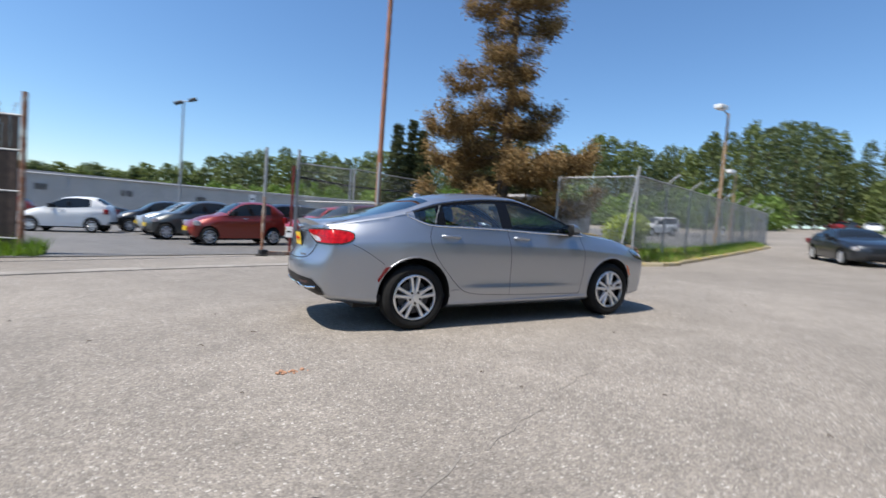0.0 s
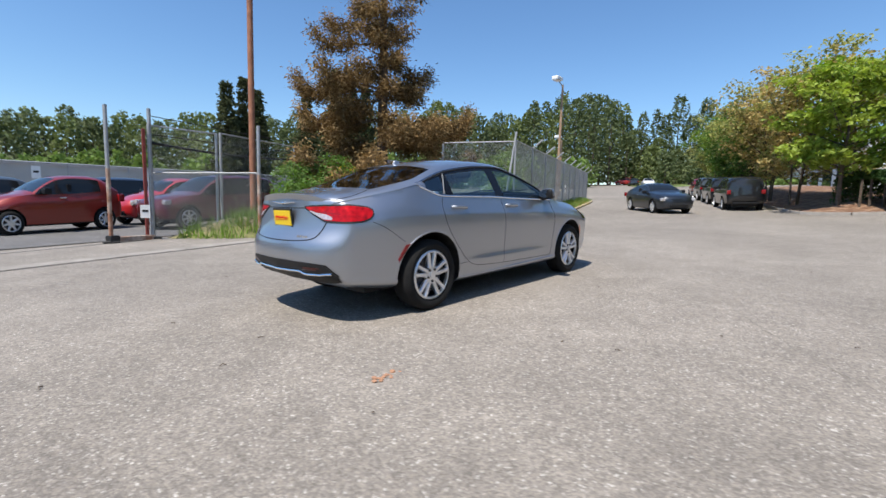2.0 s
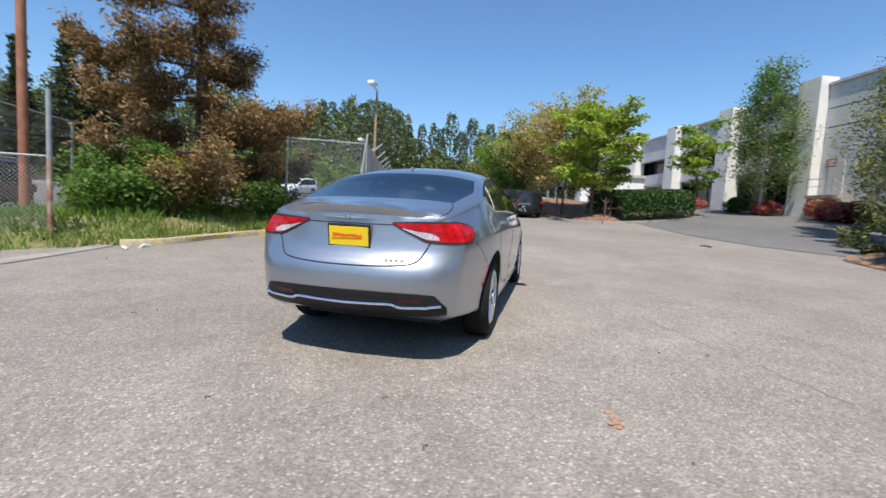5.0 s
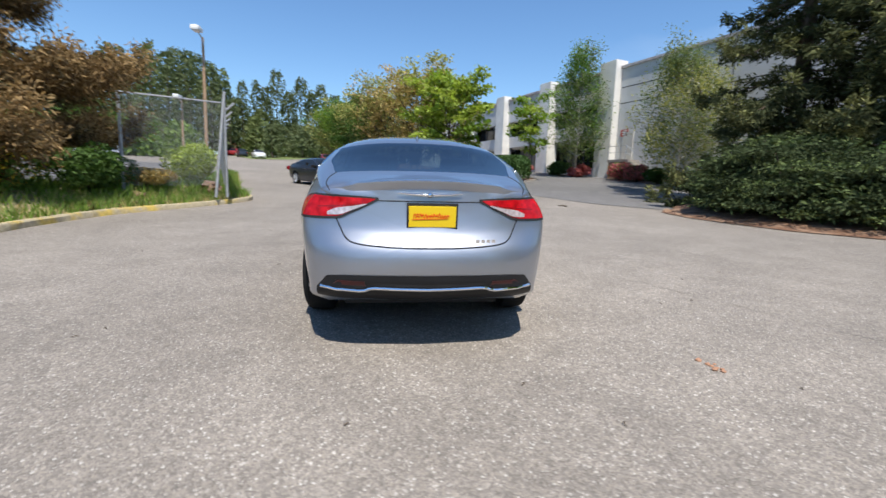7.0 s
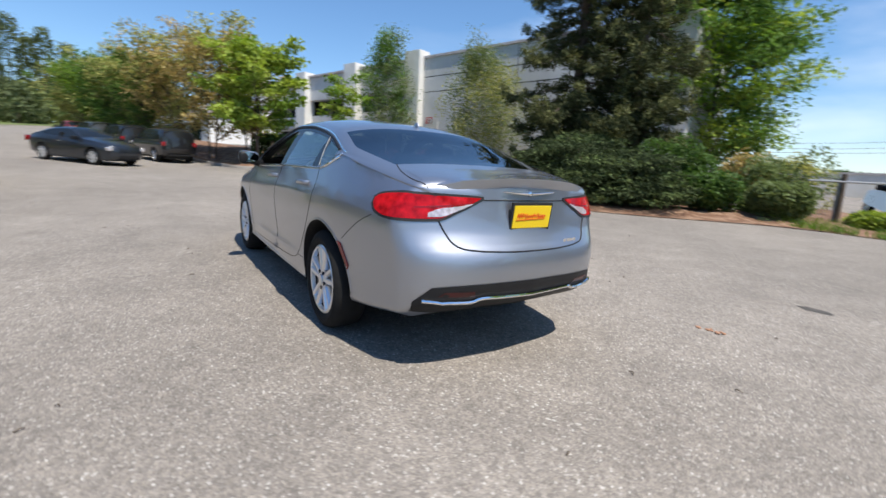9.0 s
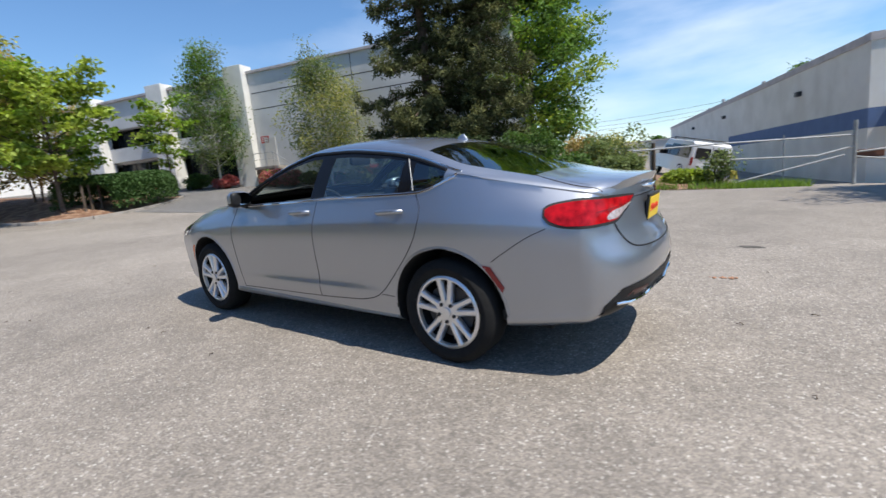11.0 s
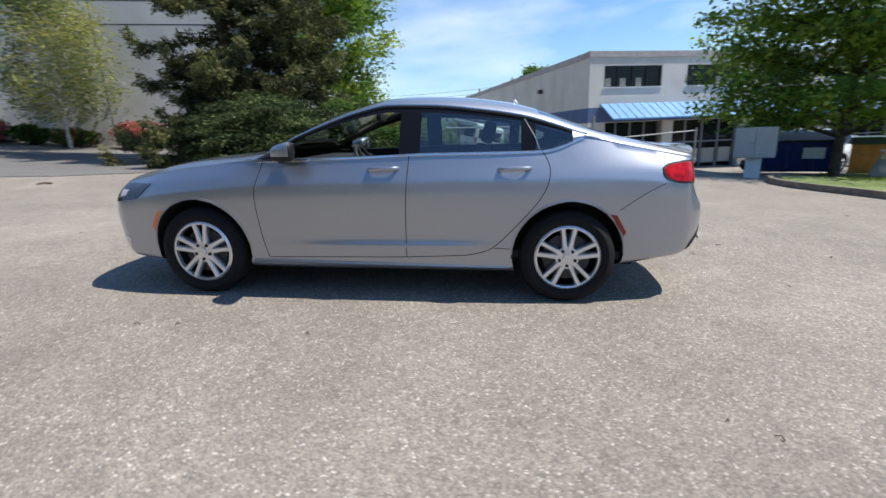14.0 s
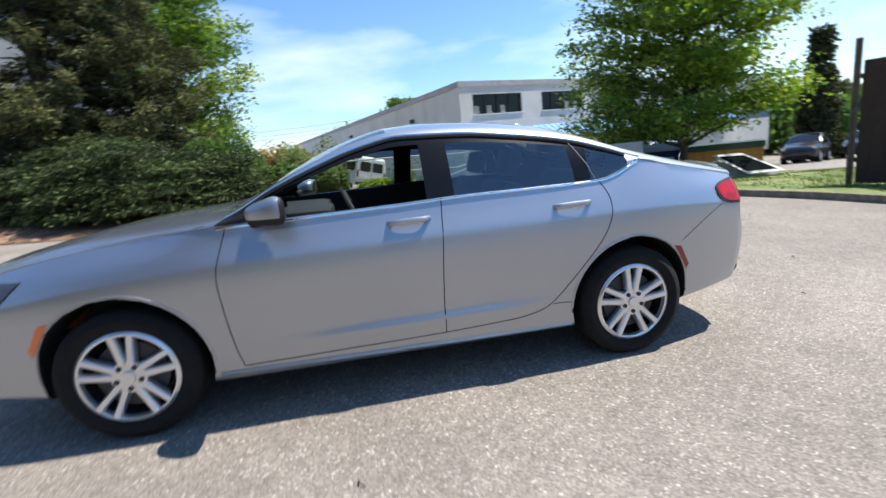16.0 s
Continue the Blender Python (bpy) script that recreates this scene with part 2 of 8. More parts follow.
M_GLASS_BK = mat("dark_window_glass", (0.012, 0.015, 0.018), 0.04, spec=0.45, vary=0.2, scale=0.5)
M_WHITE = mat("white_paint", (0.78, 0.78, 0.77), 0.5, vary=0.05, scale=3)


def paint(name, color, metal=0.0, rough=0.35):
    return mat("paint_" + name, color, rough, metal=metal, coat=0.8, vary=0.03, scale=2)


M_SILVER = mat("silver_car_paint", (0.395, 0.418, 0.465), 0.43, metal=0.95, coat=1.0, vary=0.10, scale=700)


# ---- shape helpers ----
def part(name, bm, material, parent=None, label="", smooth=False, angle=35):
    me = bpy.data.meshes.new(name)
    bm.normal_update()
    bm.to_mesh(me)
    bm.free()
    for m in material if isinstance(material, (list, tuple)) else [material]:
        me.materials.append(m)
    if smooth:
        me.shade_smooth()
        me.set_sharp_from_angle(angle=radians(angle))
    ob = new(name, me)
    if parent:
        ob.parent = parent
    if label:
        ob["label"] = label
    return ob


def data_part(name, verts, faces, material, parent=None, smooth=False):
    me = bpy.data.meshes.new(name)
    me.from_pydata(verts, [], faces)
    me.materials.append(material)
    if smooth:
        me.shade_smooth()
    ob = new(name, me)
    if parent:
        ob.parent = parent
    return ob


def empty(name, m, label, category, group=""):
    ob = new(name)
    ob.matrix_world = m
    return tagged(ob, label, category, group)


def box(bm, x0, x1, y0, y1, z0, z1, bevel=0.0, m=None):
    r = bmesh.ops.create_cube(bm, size=1)
    t = Matrix.LocRotScale(((x0 + x1) / 2, (y0 + y1) / 2, (z0 + z1) / 2), None, (x1 - x0, y1 - y0, z1 - z0))
    bmesh.ops.transform(bm, matrix=(m @ t) if m else t, verts=r["verts"])
    if bevel:
        es = list({e for v in r["verts"] for e in v.link_edges})
        bmesh.ops.bevel(bm, geom=es, offset=bevel, segments=2, affect="EDGES", profile=0.6)
    return bm


def tube(bm, pts, r0, r1=None, seg=8, cap=True):
    """A round bar along points, tapering from r0 to r1."""
    pts = [Vector(p) for p in pts]
    r1 = r0 if r1 is None else r1
    rings = []
    for i, p in enumerate(pts):
        d = (pts[min(i + 1, len(pts) - 1)] - pts[max(i - 1, 0)]).normalized()
        a = d.orthogonal().normalized() if i == 0 else (rings[-1][1] - d * rings[-1][1].dot(d)).normalized()
        b = d.cross(a)
        r = r0 + (r1 - r0) * i / max(1, len(pts) - 1)
        rings.append(([bm.verts.new(p + (a * math.cos(k * math.tau / seg) + b * math.sin(k * math.tau / seg)) * r) for k in range(seg)], a))
    for (u, _), (w, _) in zip(rings, rings[1:]):
        for k in range(seg):
            bm.faces.new((u[k], u[(k + 1) % seg], w[(k + 1) % seg], w[k]))
    if cap:
        bm.faces.new(list(reversed(rings[0][0])))
        bm.faces.new(rings[-1][0])
    return bm


def lathe(bm, prof, axis="y", seg=40, m=None):
    """Turns a profile of (radius, along) round an axis."""
    rings = []
    for r, a in prof:
        ring = []
        for k in range(seg):
            c, s = math.cos(k * math.tau / seg) * r, math.sin(k * math.tau / seg) * r
            p = Vector((c, a, s)) if axis == "y" else Vector((c, s, a))
            ring.append(bm.verts.new(m @ p if m else p))
        rings.append(ring)
    for u, w in zip(rings, rings[1:]):
        for k in range(seg):
            bm.faces.new((u[k], u[(k + 1) % seg], w[(k + 1) % seg], w[k]))
    return bm


def prism(bm, poly, z0, z1, m=None):
    """A plan polygon (anticlockwise) drawn up from z0 to z1."""
    lo = [bm.verts.new((m @ Vector((x, y, z0))) if m else (x, y, z0)) for x, y in poly]
    hi = [bm.verts.new((m @ Vector((x, y, z1))) if m else (x, y, z1)) for x, y in poly]
    n = len(poly)
    bm.faces.new(list(reversed(lo)))
    bm.faces.new(hi)
    for k in range(n):
        bm.faces.new((lo[k], lo[(k + 1) % n], hi[(k + 1) % n], hi[k]))
    return bm


def interp(xs, ys, x):
    """Smooth monotone-ish curve through points."""
    xs, ys = np.asarray(xs, float), np.asarray(ys, float)
    d = np.diff(ys) / np.diff(xs)
    s = np.zeros(len(xs))
    s[1:-1] = np.where(d[:-1] * d[1:] > 0, 2 * d[:-1] * d[1:] / (d[:-1] + d[1:] + 1e-12 * np.sign(d[:-1] + d[1:] + 1e-30)), 0)
    s[0], s[-1] = d[0], d[-1]
    x = np.clip(x, xs[0], xs[-1])
    k = np.clip(np.searchsorted(xs, x) - 1, 0, len(xs) - 2)
    h = xs[k + 1] - xs[k]
    t = (x - xs[k]) / h
    return (ys[k] * (1 + 2 * t) * (1 - t) ** 2 + s[k] * h * t * (1 - t) ** 2 + ys[k + 1] * t * t * (3 - 2 * t) + s[k + 1] * h * t * t * (t - 1))


def spline(p, n):
    """Points through p (rows of numbers), n steps between each two, Catmull-Rom."""
    p = np.asarray(p, float)
    out = []
    for i in range(len(p) - 1):
        a, b, c, d = p[max(i - 1, 0)], p[i], p[i + 1], p[min(i + 2, len(p) - 1)]
        for k in range(n):
            t = k / n
            out.append(0.5 * (2 * b + (c - a) * t + (2 * a - 5 * b + 4 * c - d) * t * t + (3 * b - a - 3 * c + d) * t ** 3))
    out.append(p[-1])
    return np.array(out)


def smooth(a, b, x):
    t = min(1.0, max(0.0, (x - a) / (b - a)))
    return t * t * (3 - 2 * t)


C20, S20 = math.cos(radians(19)), math.sin(radians(19))


def ground(x, y):
    """Height of the paved ground: a gentle slope under the car, steeper up the road."""
    z = 0.0334 * x - 0.0099 * y
    s, lat = x * C20 + y * S20, -x * S20 + y * C20
    if s > 14:
        k = s - 14
        z += 0.036 * k * k / (k + 8) if k < 90 else 0.036 * 90 * 90 / 98 + 0.012 * (k - 90)
    if lat < -8 and s > 4:
        z += 0.043 * (-lat - 8) * smooth(4, 20, s) * (1 if lat > -40 else 40 / -lat)
    if y < -12 and x < 4:
        z -= 0.07 * min(-y - 12, 12) * smooth(4, -1, x)
    if y < -7 and x < -5:
        z -= 0.30 * smooth(-7, -10, y) * smooth(-5, -8, x)
    if y > 12:
        z += 0.0099 * (y - 12)
    return z


UP17, SD17 = Vector((math.cos(radians(17)), math.sin(radians(17)), 0)), Vector((-math.sin(radians(17)), math.cos(radians(17)), 0))
# the car stands on the slope
TILT_X = Vector((1, 0, 0.0334)).normalized()
TILT_Z = Vector((-0.0334, 0.0099, 1)).normalized()
SLOPE = Matrix((TILT_X, TILT_Z.cross(TILT_X), TILT_Z)).transposed().to_4x4()

# ---- ground ----
def sheet(name, xs, ys, height, material, label, category, kind="structure", lift=0.0, keep=None):
    verts, faces, at = [], [], {}
    for i, x in enumerate(xs):
        for j, y in enumerate(ys):
            at[i, j] = len(verts)
            verts.append((x, y, height(x, y) + lift))
    for i in range(len(xs) - 1):
        for j in range(len(ys) - 1):
            if keep is None or keep((xs[i] + xs[i + 1]) / 2, (ys[j] + ys[j + 1]) / 2):
                faces.append((at[i, j], at[i + 1, j], at[i + 1, j + 1], at[i, j + 1]))
    ob = data_part(name, verts, faces, material, smooth=True)
    return tagged(ob, label, category, kind=kind)


def grade(a, b, n, power=1.0):
    return [a + (b - a) * (k / n) ** power for k in range(n + 1)]


gx = sorted(set([-v for v in grade(20, 2500, 24, 3)] + list(np.arange(-20, 60.01, 1.0)) + grade(60, 2500, 26, 2.6)))
gy = sorted(set([-v for v in grade(45, 2500, 22, 3)] + list(np.arange(-45, 45.01, 1.0)) + grade(45, 2500, 22, 2.8)))
gx, gy = [float(v) for v in gx], [float(v) for v in gy]
sheet("ground", gx, gy, ground, M_PAVE, "worn pale grey paving with exposed stone chips", "ground")


def strip(poly, n, bm, prof):
    """A profile of (out, up) swept along a plan polyline on the ground; out is to the left of the line."""
    pts = spline(poly, n)
    rows = []
    for i, p in enumerate(pts):
        d = pts[min(i + 1, len(pts) - 1)] - pts[max(i - 1, 0)]
        d = d / np.hypot(*d[:2])
        nrm = np.array([-d[1], d[0]])
        row = []
        for o, u in prof:
            q = p[:2] + nrm * o
            row.append(bm.verts.new((q[0], q[1], ground(*q) + u)))
        rows.append(row)
    for a, b in zip(rows, rows[1:]):
        for k in range(len(prof) - 1):
            bm.faces.new((a[k], b[k], b[k + 1], a[k + 1]))
    for r, flip in ((rows[0], False), (rows[-1], True)):
        bm.faces.new(list(reversed(r)) if flip else r)
    bmesh.ops.recalc_face_normals(bm, faces=bm.faces)
    return bm


KERB = [(0.0, -0.05), (0.0, 0.10), (0.025, 0.13), (0.14, 0.13), (0.15, 0.10), (0.15, -0.05)]


def kerb(name, poly, material, label, n=8, prof=KERB, piece=1.8):
    """A kerb laid in stones end to end."""
    pts = spline(poly, n)
    seg = np.r_[0, np.cumsum(np.hypot(*np.diff(pts[:, :2], axis=0).T))]
    root = tagged(new(name), label, "kerb", kind="structure")
    total = seg[-1]
    count = max(1, round(total / piece))
    for k in range(count):
        a, b = total * k / count + 0.006, total * (k + 1) / count - 0.006
        ss = np.linspace(a, b, 5)
        line = np.stack([np.interp(ss, seg, pts[:, 0]), np.interp(ss, seg, pts[:, 1])], 1)
        part("kerb_stone", strip(line, 1, bmesh.new(), prof), material, root, smooth=True, angle=40)
    return root


# left verge: from the gate round the nose to the road fence
LEFT_KERB = [(2.9, 6.75), (3.6, 6.35), (4.9, 6.42), (6.9, 6.25), (8.6, 5.55), (10.0, 5.05), (11.4, 4.75), (12.6, 4.95), (13.6, 5.5), (18.0, 7.0), (24.0, 8.9), (30.0, 10.9)]
kerb("kerb_left", LEFT_KERB, M_KERB_Y, "worn yellow-painted concrete kerb along the verge")
kerb("gutter_edge", [(-14.0, 1.2), (-9.0, 2.9), (-4.85, 4.45), (-3.0, 5.1), (-1.0, 5.65), (1.0, 6.2), (2.9, 6.85)], M_CONC, "low rolled concrete gutter edge at the yard entrance",
     prof=[(0.0, -0.05), (0.02, 0.02), (0.10, 0.035), (0.30, 0.035), (0.42, 0.0), (0.42, -0.05)], piece=3.0)
kerb("apron_edge", [(-14.0, 4.6), (-9.0, 6.0), (-4.85, 7.2), (-2.4, 8.05), (-0.5, 8.75)], M_CONC, "concrete apron edge before the yard gate", prof=[(0.0, -0.05), (0.01, 0.012), (0.12, 0.012), (0.13, -0.05)], piece=3.0)
RIGHT_KERB = [(-7.2, 1.5), (-7.05, -0.8), (-6.85, -2.4), (-6.7, -3.5), (-6.25, -4.8), (-5.9, -5.7), (-5.85, -6.5), (-6.2, -7.2), (-6.9, -7.9)]
kerb("kerb_right", RIGHT_KERB, mat("dark_kerb", (0.20, 0.17, 0.13), 0.9, vary=0.3, scale=9, bump=0.4), "dark weathered concrete kerb beside the lawn")
ISLAND = [(46.0, 6.0), (40.0, 3.9), (34.0, 1.9), (29.0, 0.1), (25.0, -1.2), (22.4, -2.1), (21.6, -3.4), (21.9, -4.9), (23.5, -7.0), (25.8, -9.1), (28.0, -10.4), (30.2, -10.2), (36.0, -7.4), (46.0, -4.2)]
kerb("kerb_island", [(x, y) for x, y in reversed(ISLAND)], M_CONC, "pale concrete kerb round the planted island")


def inside(poly, x, y):
    c = False
    for (x0, y0), (x1, y1) in zip(poly, poly[1:] + poly[:1]):
        if (y0 > y) != (y1 > y) and x < (x1 - x0) * (y - y0) / (y1 - y0) + x0:
            c = not c
    return c


def near_line(poly, x, y):
    best = 1e9
    for (x0, y0), (x1, y1) in zip(poly, poly[1:]):
        dx, dy = x1 - x0, y1 - y0
        t = min(1, max(0, ((x - x0) * dx + (y - y0) * dy) / (dx * dx + dy * dy)))
        best = min(best, math.hypot(x - x0 - t * dx, y - y0 - t * dy))
    return best


def bed(name, poly, edge, rise, run, material, label, step=0.35, base=0.09, skirt=None):
    """A planted bed inside a plan outline, banked up from its edge."""
    px, py = [p[0] for p in poly], [p[1] for p in poly]
    bm = bmesh.new()
    bm.faces.new([bm.verts.new((x, y, 0)) for x, y in poly])
    for lo, hi, axis in ((min(px), max(px), 0), (min(py), max(py), 1)):
        for k in range(1, int((hi - lo) / step) + 1):
            co, no = [0, 0, 0], [0, 0, 0]
            co[axis], no[axis] = lo + k * step, 1
            bmesh.ops.bisect_plane(bm, geom=bm.verts[:] + bm.edges[:] + bm.faces[:], plane_co=co, plane_no=no)
    rng = random.Random(3)
    bump = 0.03 if rise else 0.0
    for v in bm.verts:
        d = near_line(edge, v.co.x, v.co.y)
        v.co.z = ground(v.co.x, v.co.y) + base + rise * smooth(0.0, run, d) + rng.uniform(-bump, bump) * smooth(0, 0.4, d)
        if skirt:
            g = ground(v.co.x, v.co.y) - 0.04
            v.co.z = g + (v.co.z - g) * smooth(0.0, 1.2, near_line(skirt, v.co.x, v.co.y))
    bmesh.ops.recalc_face_normals(bm, faces=bm.faces)
    if sum(f.normal.z for f in bm.faces) < 0:
        bmesh.ops.reverse_faces(bm, faces=bm.faces)
    return tagged(part(name, bm, material, smooth=True, angle=60), label, "planted bed", kind="structure")


def shifted(poly, d):
    pts = spline(poly, 4)
    out = []
    for i, p in enumerate(pts):
        v = pts[min(i + 1, len(pts) - 1)] - pts[max(i - 1, 0)]
        v = v / np.hypot(*v)
        out.append((float(p[0] - v[1] * d), float(p[1] + v[0] * d)))
    return out


LK = shifted(LEFT_KERB, 0.10)
VERGE = LK + [(29.4, 12.4), (22.0, 10.2), (15.0, 8.2), (12.5, 9.5), (11.0, 13.6), (8.0, 13.2), (5.4, 11.7), (2.0, 9.9), (0.2, 9.3), (1.6, 7.6)]
SKIRT = VERGE[len(LK) - 1:] + [(2.6, 6.95)]
bed("verge_left", VERGE, LK, 0.42, 1.6, M_GRASS, "rough grass bank with dry patches behind the kerb", skirt=SKIRT)


def bank(x, y):
    """Height of the left verge."""
    return ground(x, y) - 0.04 + (0.13 + 0.42 * smooth(0.0, 1.6, near_line(LK, x, y))) * smooth(0.0, 1.2, near_line(SKIRT, x, y))


RK = shifted(RIGHT_KERB, -0.10)
LAWN = RK + [(-8.6, -9.8), (-10.4, -11.9), (-13.6, -11.9), (-16.5, -9.0), (-21.0, -5.0), (-14.0, 1.5)]
bed("lawn_right", LAWN, RK, -0.07, 1.5, M_LAWN, "mown green lawn with worn edges", 0.4, 0.10)
IL = shifted(ISLAND, -0.10)
bed("island_bed", IL, IL, 0.45, 3.0, M_SOIL, "brown bark mulch on the planted island", 0.45)
BED = [(9.6, -8.5), (8.0, -8.3), (6.6, -8.5), (5.2, -8.9), (4.0, -9.9), (2.4, -11.7), (1.0, -12.9), (-0.8, -13.6), (-1.5, -15.5), (1.0, -22.0), (8.0, -20.0), (12.6, -15.0), (10.9, -10.6)]
bed("conifer_bed", list(reversed(BED)), BED[:9], 0.18, 1.5, M_SOIL, "reddish bark mulch under the conifers", 0.4, 0.02)


DRIVE = [(60.0, 0.0), (37.0, -6.9), (31.0, -8.2), (27.2, -8.2), (24.4, -7.0), (22.9, -5.4), (20.0, -5.9), (16.0, -6.6), (12.5, -7.6), (10.0, -9.5), (12.5, -15.5), (15.0, -21.0), (62.0, -6.8)]
bed("driveway", DRIVE, DRIVE, 0.0, 1.0, M_ASPHALT, "darker grey asphalt driveway up to the offices", 0.5, 0.012)
YARD = [(-14.0, 7.2), (-9.0, 7.2), (-5.2, 8.1), (-0.4, 9.3), (2.0, 10.0), (5.4, 11.8), (8.0, 13.3), (11.0, 13.7), (12.5, 9.8), (15.0, 8.5), (29.0, 12.8), (44.0, 18.0), (44.0, 48.0), (-30.0, 48.0), (-30.0, 9.0)]
bed("yard_asphalt", YARD, YARD, 0.0, 1.0, M_ASPHALT, "grey asphalt of the fenced car yard", 1.0, 0.02)

# ---- buildings ----
M_GREYWALL = mat("grey_painted_concrete", (0.55, 0.55, 0.54), 0.85, vary=0.06, scale=0.6, second=(0.49, 0.49, 0.48), second_scale=0.35, bump=0.1, bump_scale=30)
M_FIN = mat("pale_concrete_fin", (0.70, 0.69, 0.65), 0.85, vary=0.08, scale=1.2, bump=0.1)
M_CREAM = mat("cream_stucco", (0.71, 0.685, 0.63), 0.85, vary=0.06, scale=0.8, second=(0.65, 0.62, 0.56), second_scale=0.5, bump=0.12, bump_scale=50)
M_BLUE = mat("blue_painted_band", (0.10, 0.16, 0.30), 0.8, vary=0.1, scale=1.5)
M_AWN = mat("blue_metal_awning", (0.16, 0.33, 0.62), 0.35, metal=0.3, vary=0.08, scale=2)
M_DARKFRAME = mat("dark_window_frame", (0.03, 0.03, 0.035), 0.5)
M_PANE = mat("dark_office_pane", (0.006, 0.007, 0.008), 0.15, spec=0.25)
M_SHOPFRAME = mat("grey_shop_frame", (0.22, 0.24, 0.27), 0.5)
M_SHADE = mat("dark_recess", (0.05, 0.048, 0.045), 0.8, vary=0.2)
M_FADED = mat("faded_coping", (0.46, 0.42, 0.41), 0.8, vary=0.15, scale=2)


def frame_at(p0, bearing):
    """Local axes: x along the wall, y out of it to the left, z up; at a plan point."""
    return pose(p0[0], p0[1], 0, 0, 0, bearing)


def office_block():
    """Long grey block with tall pale fins, its front along the drive."""
    m = frame_at((29.3, -17.0), 17)
    root = empty("office_building", m, "long two-storey grey concrete office building with tall pale fins", "building")
    z0, z1 = 0.6, 10.6
    bm = box(bmesh.new(), -19.5, 0.0, -12, -0.25, z0, 10.25)
    part("wall", bm, M_GREYWALL, root)
    # panel joints
    for z in (7.65, 8.82):
        bm = box(bmesh.new(), -19.5, -0.1, -0.262, -0.246, z - 0.03, z + 0.03)
        part("panel_joint", bm, M_SHADE, root)
    for x in (-8.6, -17.2):
        bm = box(bmesh.new(), x - 0.03, x + 0.03, -0.262, -0.246, z0, 10.2)
        part("panel_joint", bm, M_SHADE, root)
    bm = box(bmesh.new(), -19.7, 45.0, -12.2, -0.13, 10.25, 10.42)
    part("coping", bm, M_FADED, root)
    # the fin bays: spandrel bands, recessed dark glass
    fins = [0.25, 8.1, 16.0, 24.0, 32.0, 40.0]
    for f in fins:
        bm = bmesh.new()
        box(bm, f - 0.2, f + 1.45, -0.8, 0.35, z0, 10.85 if f < 1 else 10.75, 0.02)
        part("fin", bm, M_FIN, root)
    for a, b in zip(fins, fins[1:]):
        x0, x1 = a + 1.45, b - 0.2
        part("spandrel", box(bmesh.new(), x0, x1, -1.0, -0.3, 8.0, 10.25), M_GREYWALL, root)
        part("spandrel", box(bmesh.new(), x0, x1, -1.0, -0.5, 5.35, 6.5), M_GREYWALL, root)
        # back of the bay coloured near-black to stand for the shade in it
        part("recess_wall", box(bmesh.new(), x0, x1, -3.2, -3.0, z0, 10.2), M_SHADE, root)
        part("floor_slab", box(bmesh.new(), x0, x1, -3.0, -1.0, 5.2, 5.5), M_GREYWALL, root)
        for z_lo, z_hi in ((6.5, 8.0), (2.3, 5.2)):
            n = 4
            for k in range(n):
                u0, u1 = x0 + (x1 - x0) * k / n, x0 + (x1 - x0) * (k + 1) / n
                win = part("window", box(bmesh.new(), u0 + 0.04, u1 - 0.04, -1.42, -1.38, z_lo + 0.05, z_hi - 0.05), M_GLASS_BK, root)
                part("mullion", box(bmesh.new(), u1 - 0.04, u1 + 0.04, -1.44, -1.33, z_lo, z_hi), M_DARKFRAME, win)
        part("plinth", box(bmesh.new(), x0, x1, -1.2, -0.6, z0, 2.9), M_GREYWALL, root)
    part("far_wall", box(bmesh.new(), 45.0, 45.4, -12, -0.2, z0, 10.4), M_GREYWALL, root)
    part("back_wall", box(bmesh.new(), 0.0, 45.0, -12, -11.6, z0, 10.3), M_GREYWALL, root)
    part("roof", box(bmesh.new(), 0.0, 45.0, -12, -0.9, 10.1, 10.26), M_FADED, root)
    # side stair with rail and a small red notice
    st = empty("stair", m @ Matrix.Translation((-1.4, 0, 0)), "pale side stair with steel handrail at the office wall", "stair")
    bm = bmesh.new()
    for k in range(7):
        box(bm, -0.95 - k * 0.28, -0.62 - k * 0.28, -0.24, 0.85, 1.9, 3.35 - k * 0.19)
    part("steps", bm, M_CONC, st)
    part("landing", box(bmesh.new(), -0.7, 1.1, -0.24, 0.85, 3.2, 3.38), M_CONC, st)
    part("landing_wall", box(bmesh.new(), -0.6, 1.0, -0.2, 0.8, 1.9, 3.2), M_SOIL, st)
    bm = bmesh.new()
    for x, z in ((1.05, 3.38), (-0.65, 3.38), (-2.7, 1.95)):
        tube(bm, [(x, 0.82, z), (x, 0.82, z + 1.0)], 0.025, seg=6)
    tube(bm, [(1.05, 0.82, 4.36), (-0.65, 0.82, 4.36), (-2.7, 0.82, 2.95)], 0.025, seg=6)
    tube(bm, [(1.05, 0.82, 3.9), (-0.65, 0.82, 3.9), (-2.7, 0.82, 2.5)], 0.018, seg=6)
    part("handrail", bm, M_STEEL, st)
    door = part("side_door", box(bmesh.new(), -0.75, 0.25, -0.26, -0.19, 3.38, 5.5), mat("pale_door", (0.52, 0.5, 0.46), 0.6), root)
    door.matrix_local = Matrix.Translation((-0.9, 0, 0))
    sign = empty("notice_sign", m @ Matrix.Translation((-0.75, -0.22, 5.45)), "small red notice with pale bars on the office wall", "sign")
    part("board", box(bmesh.new(), -0.36, 0.36, 0.0, 0.03, -0.28, 0.22), mat("red_sign", (0.42, 0.07, 0.06), 0.5), sign)
    for z in (-0.12, 0.02, 0.12):
        part("print_bar", box(bmesh.new(), -0.26, 0.26, 0.03, 0.036, z - 0.02, z + 0.02), M_WHITE, sign)
    return root


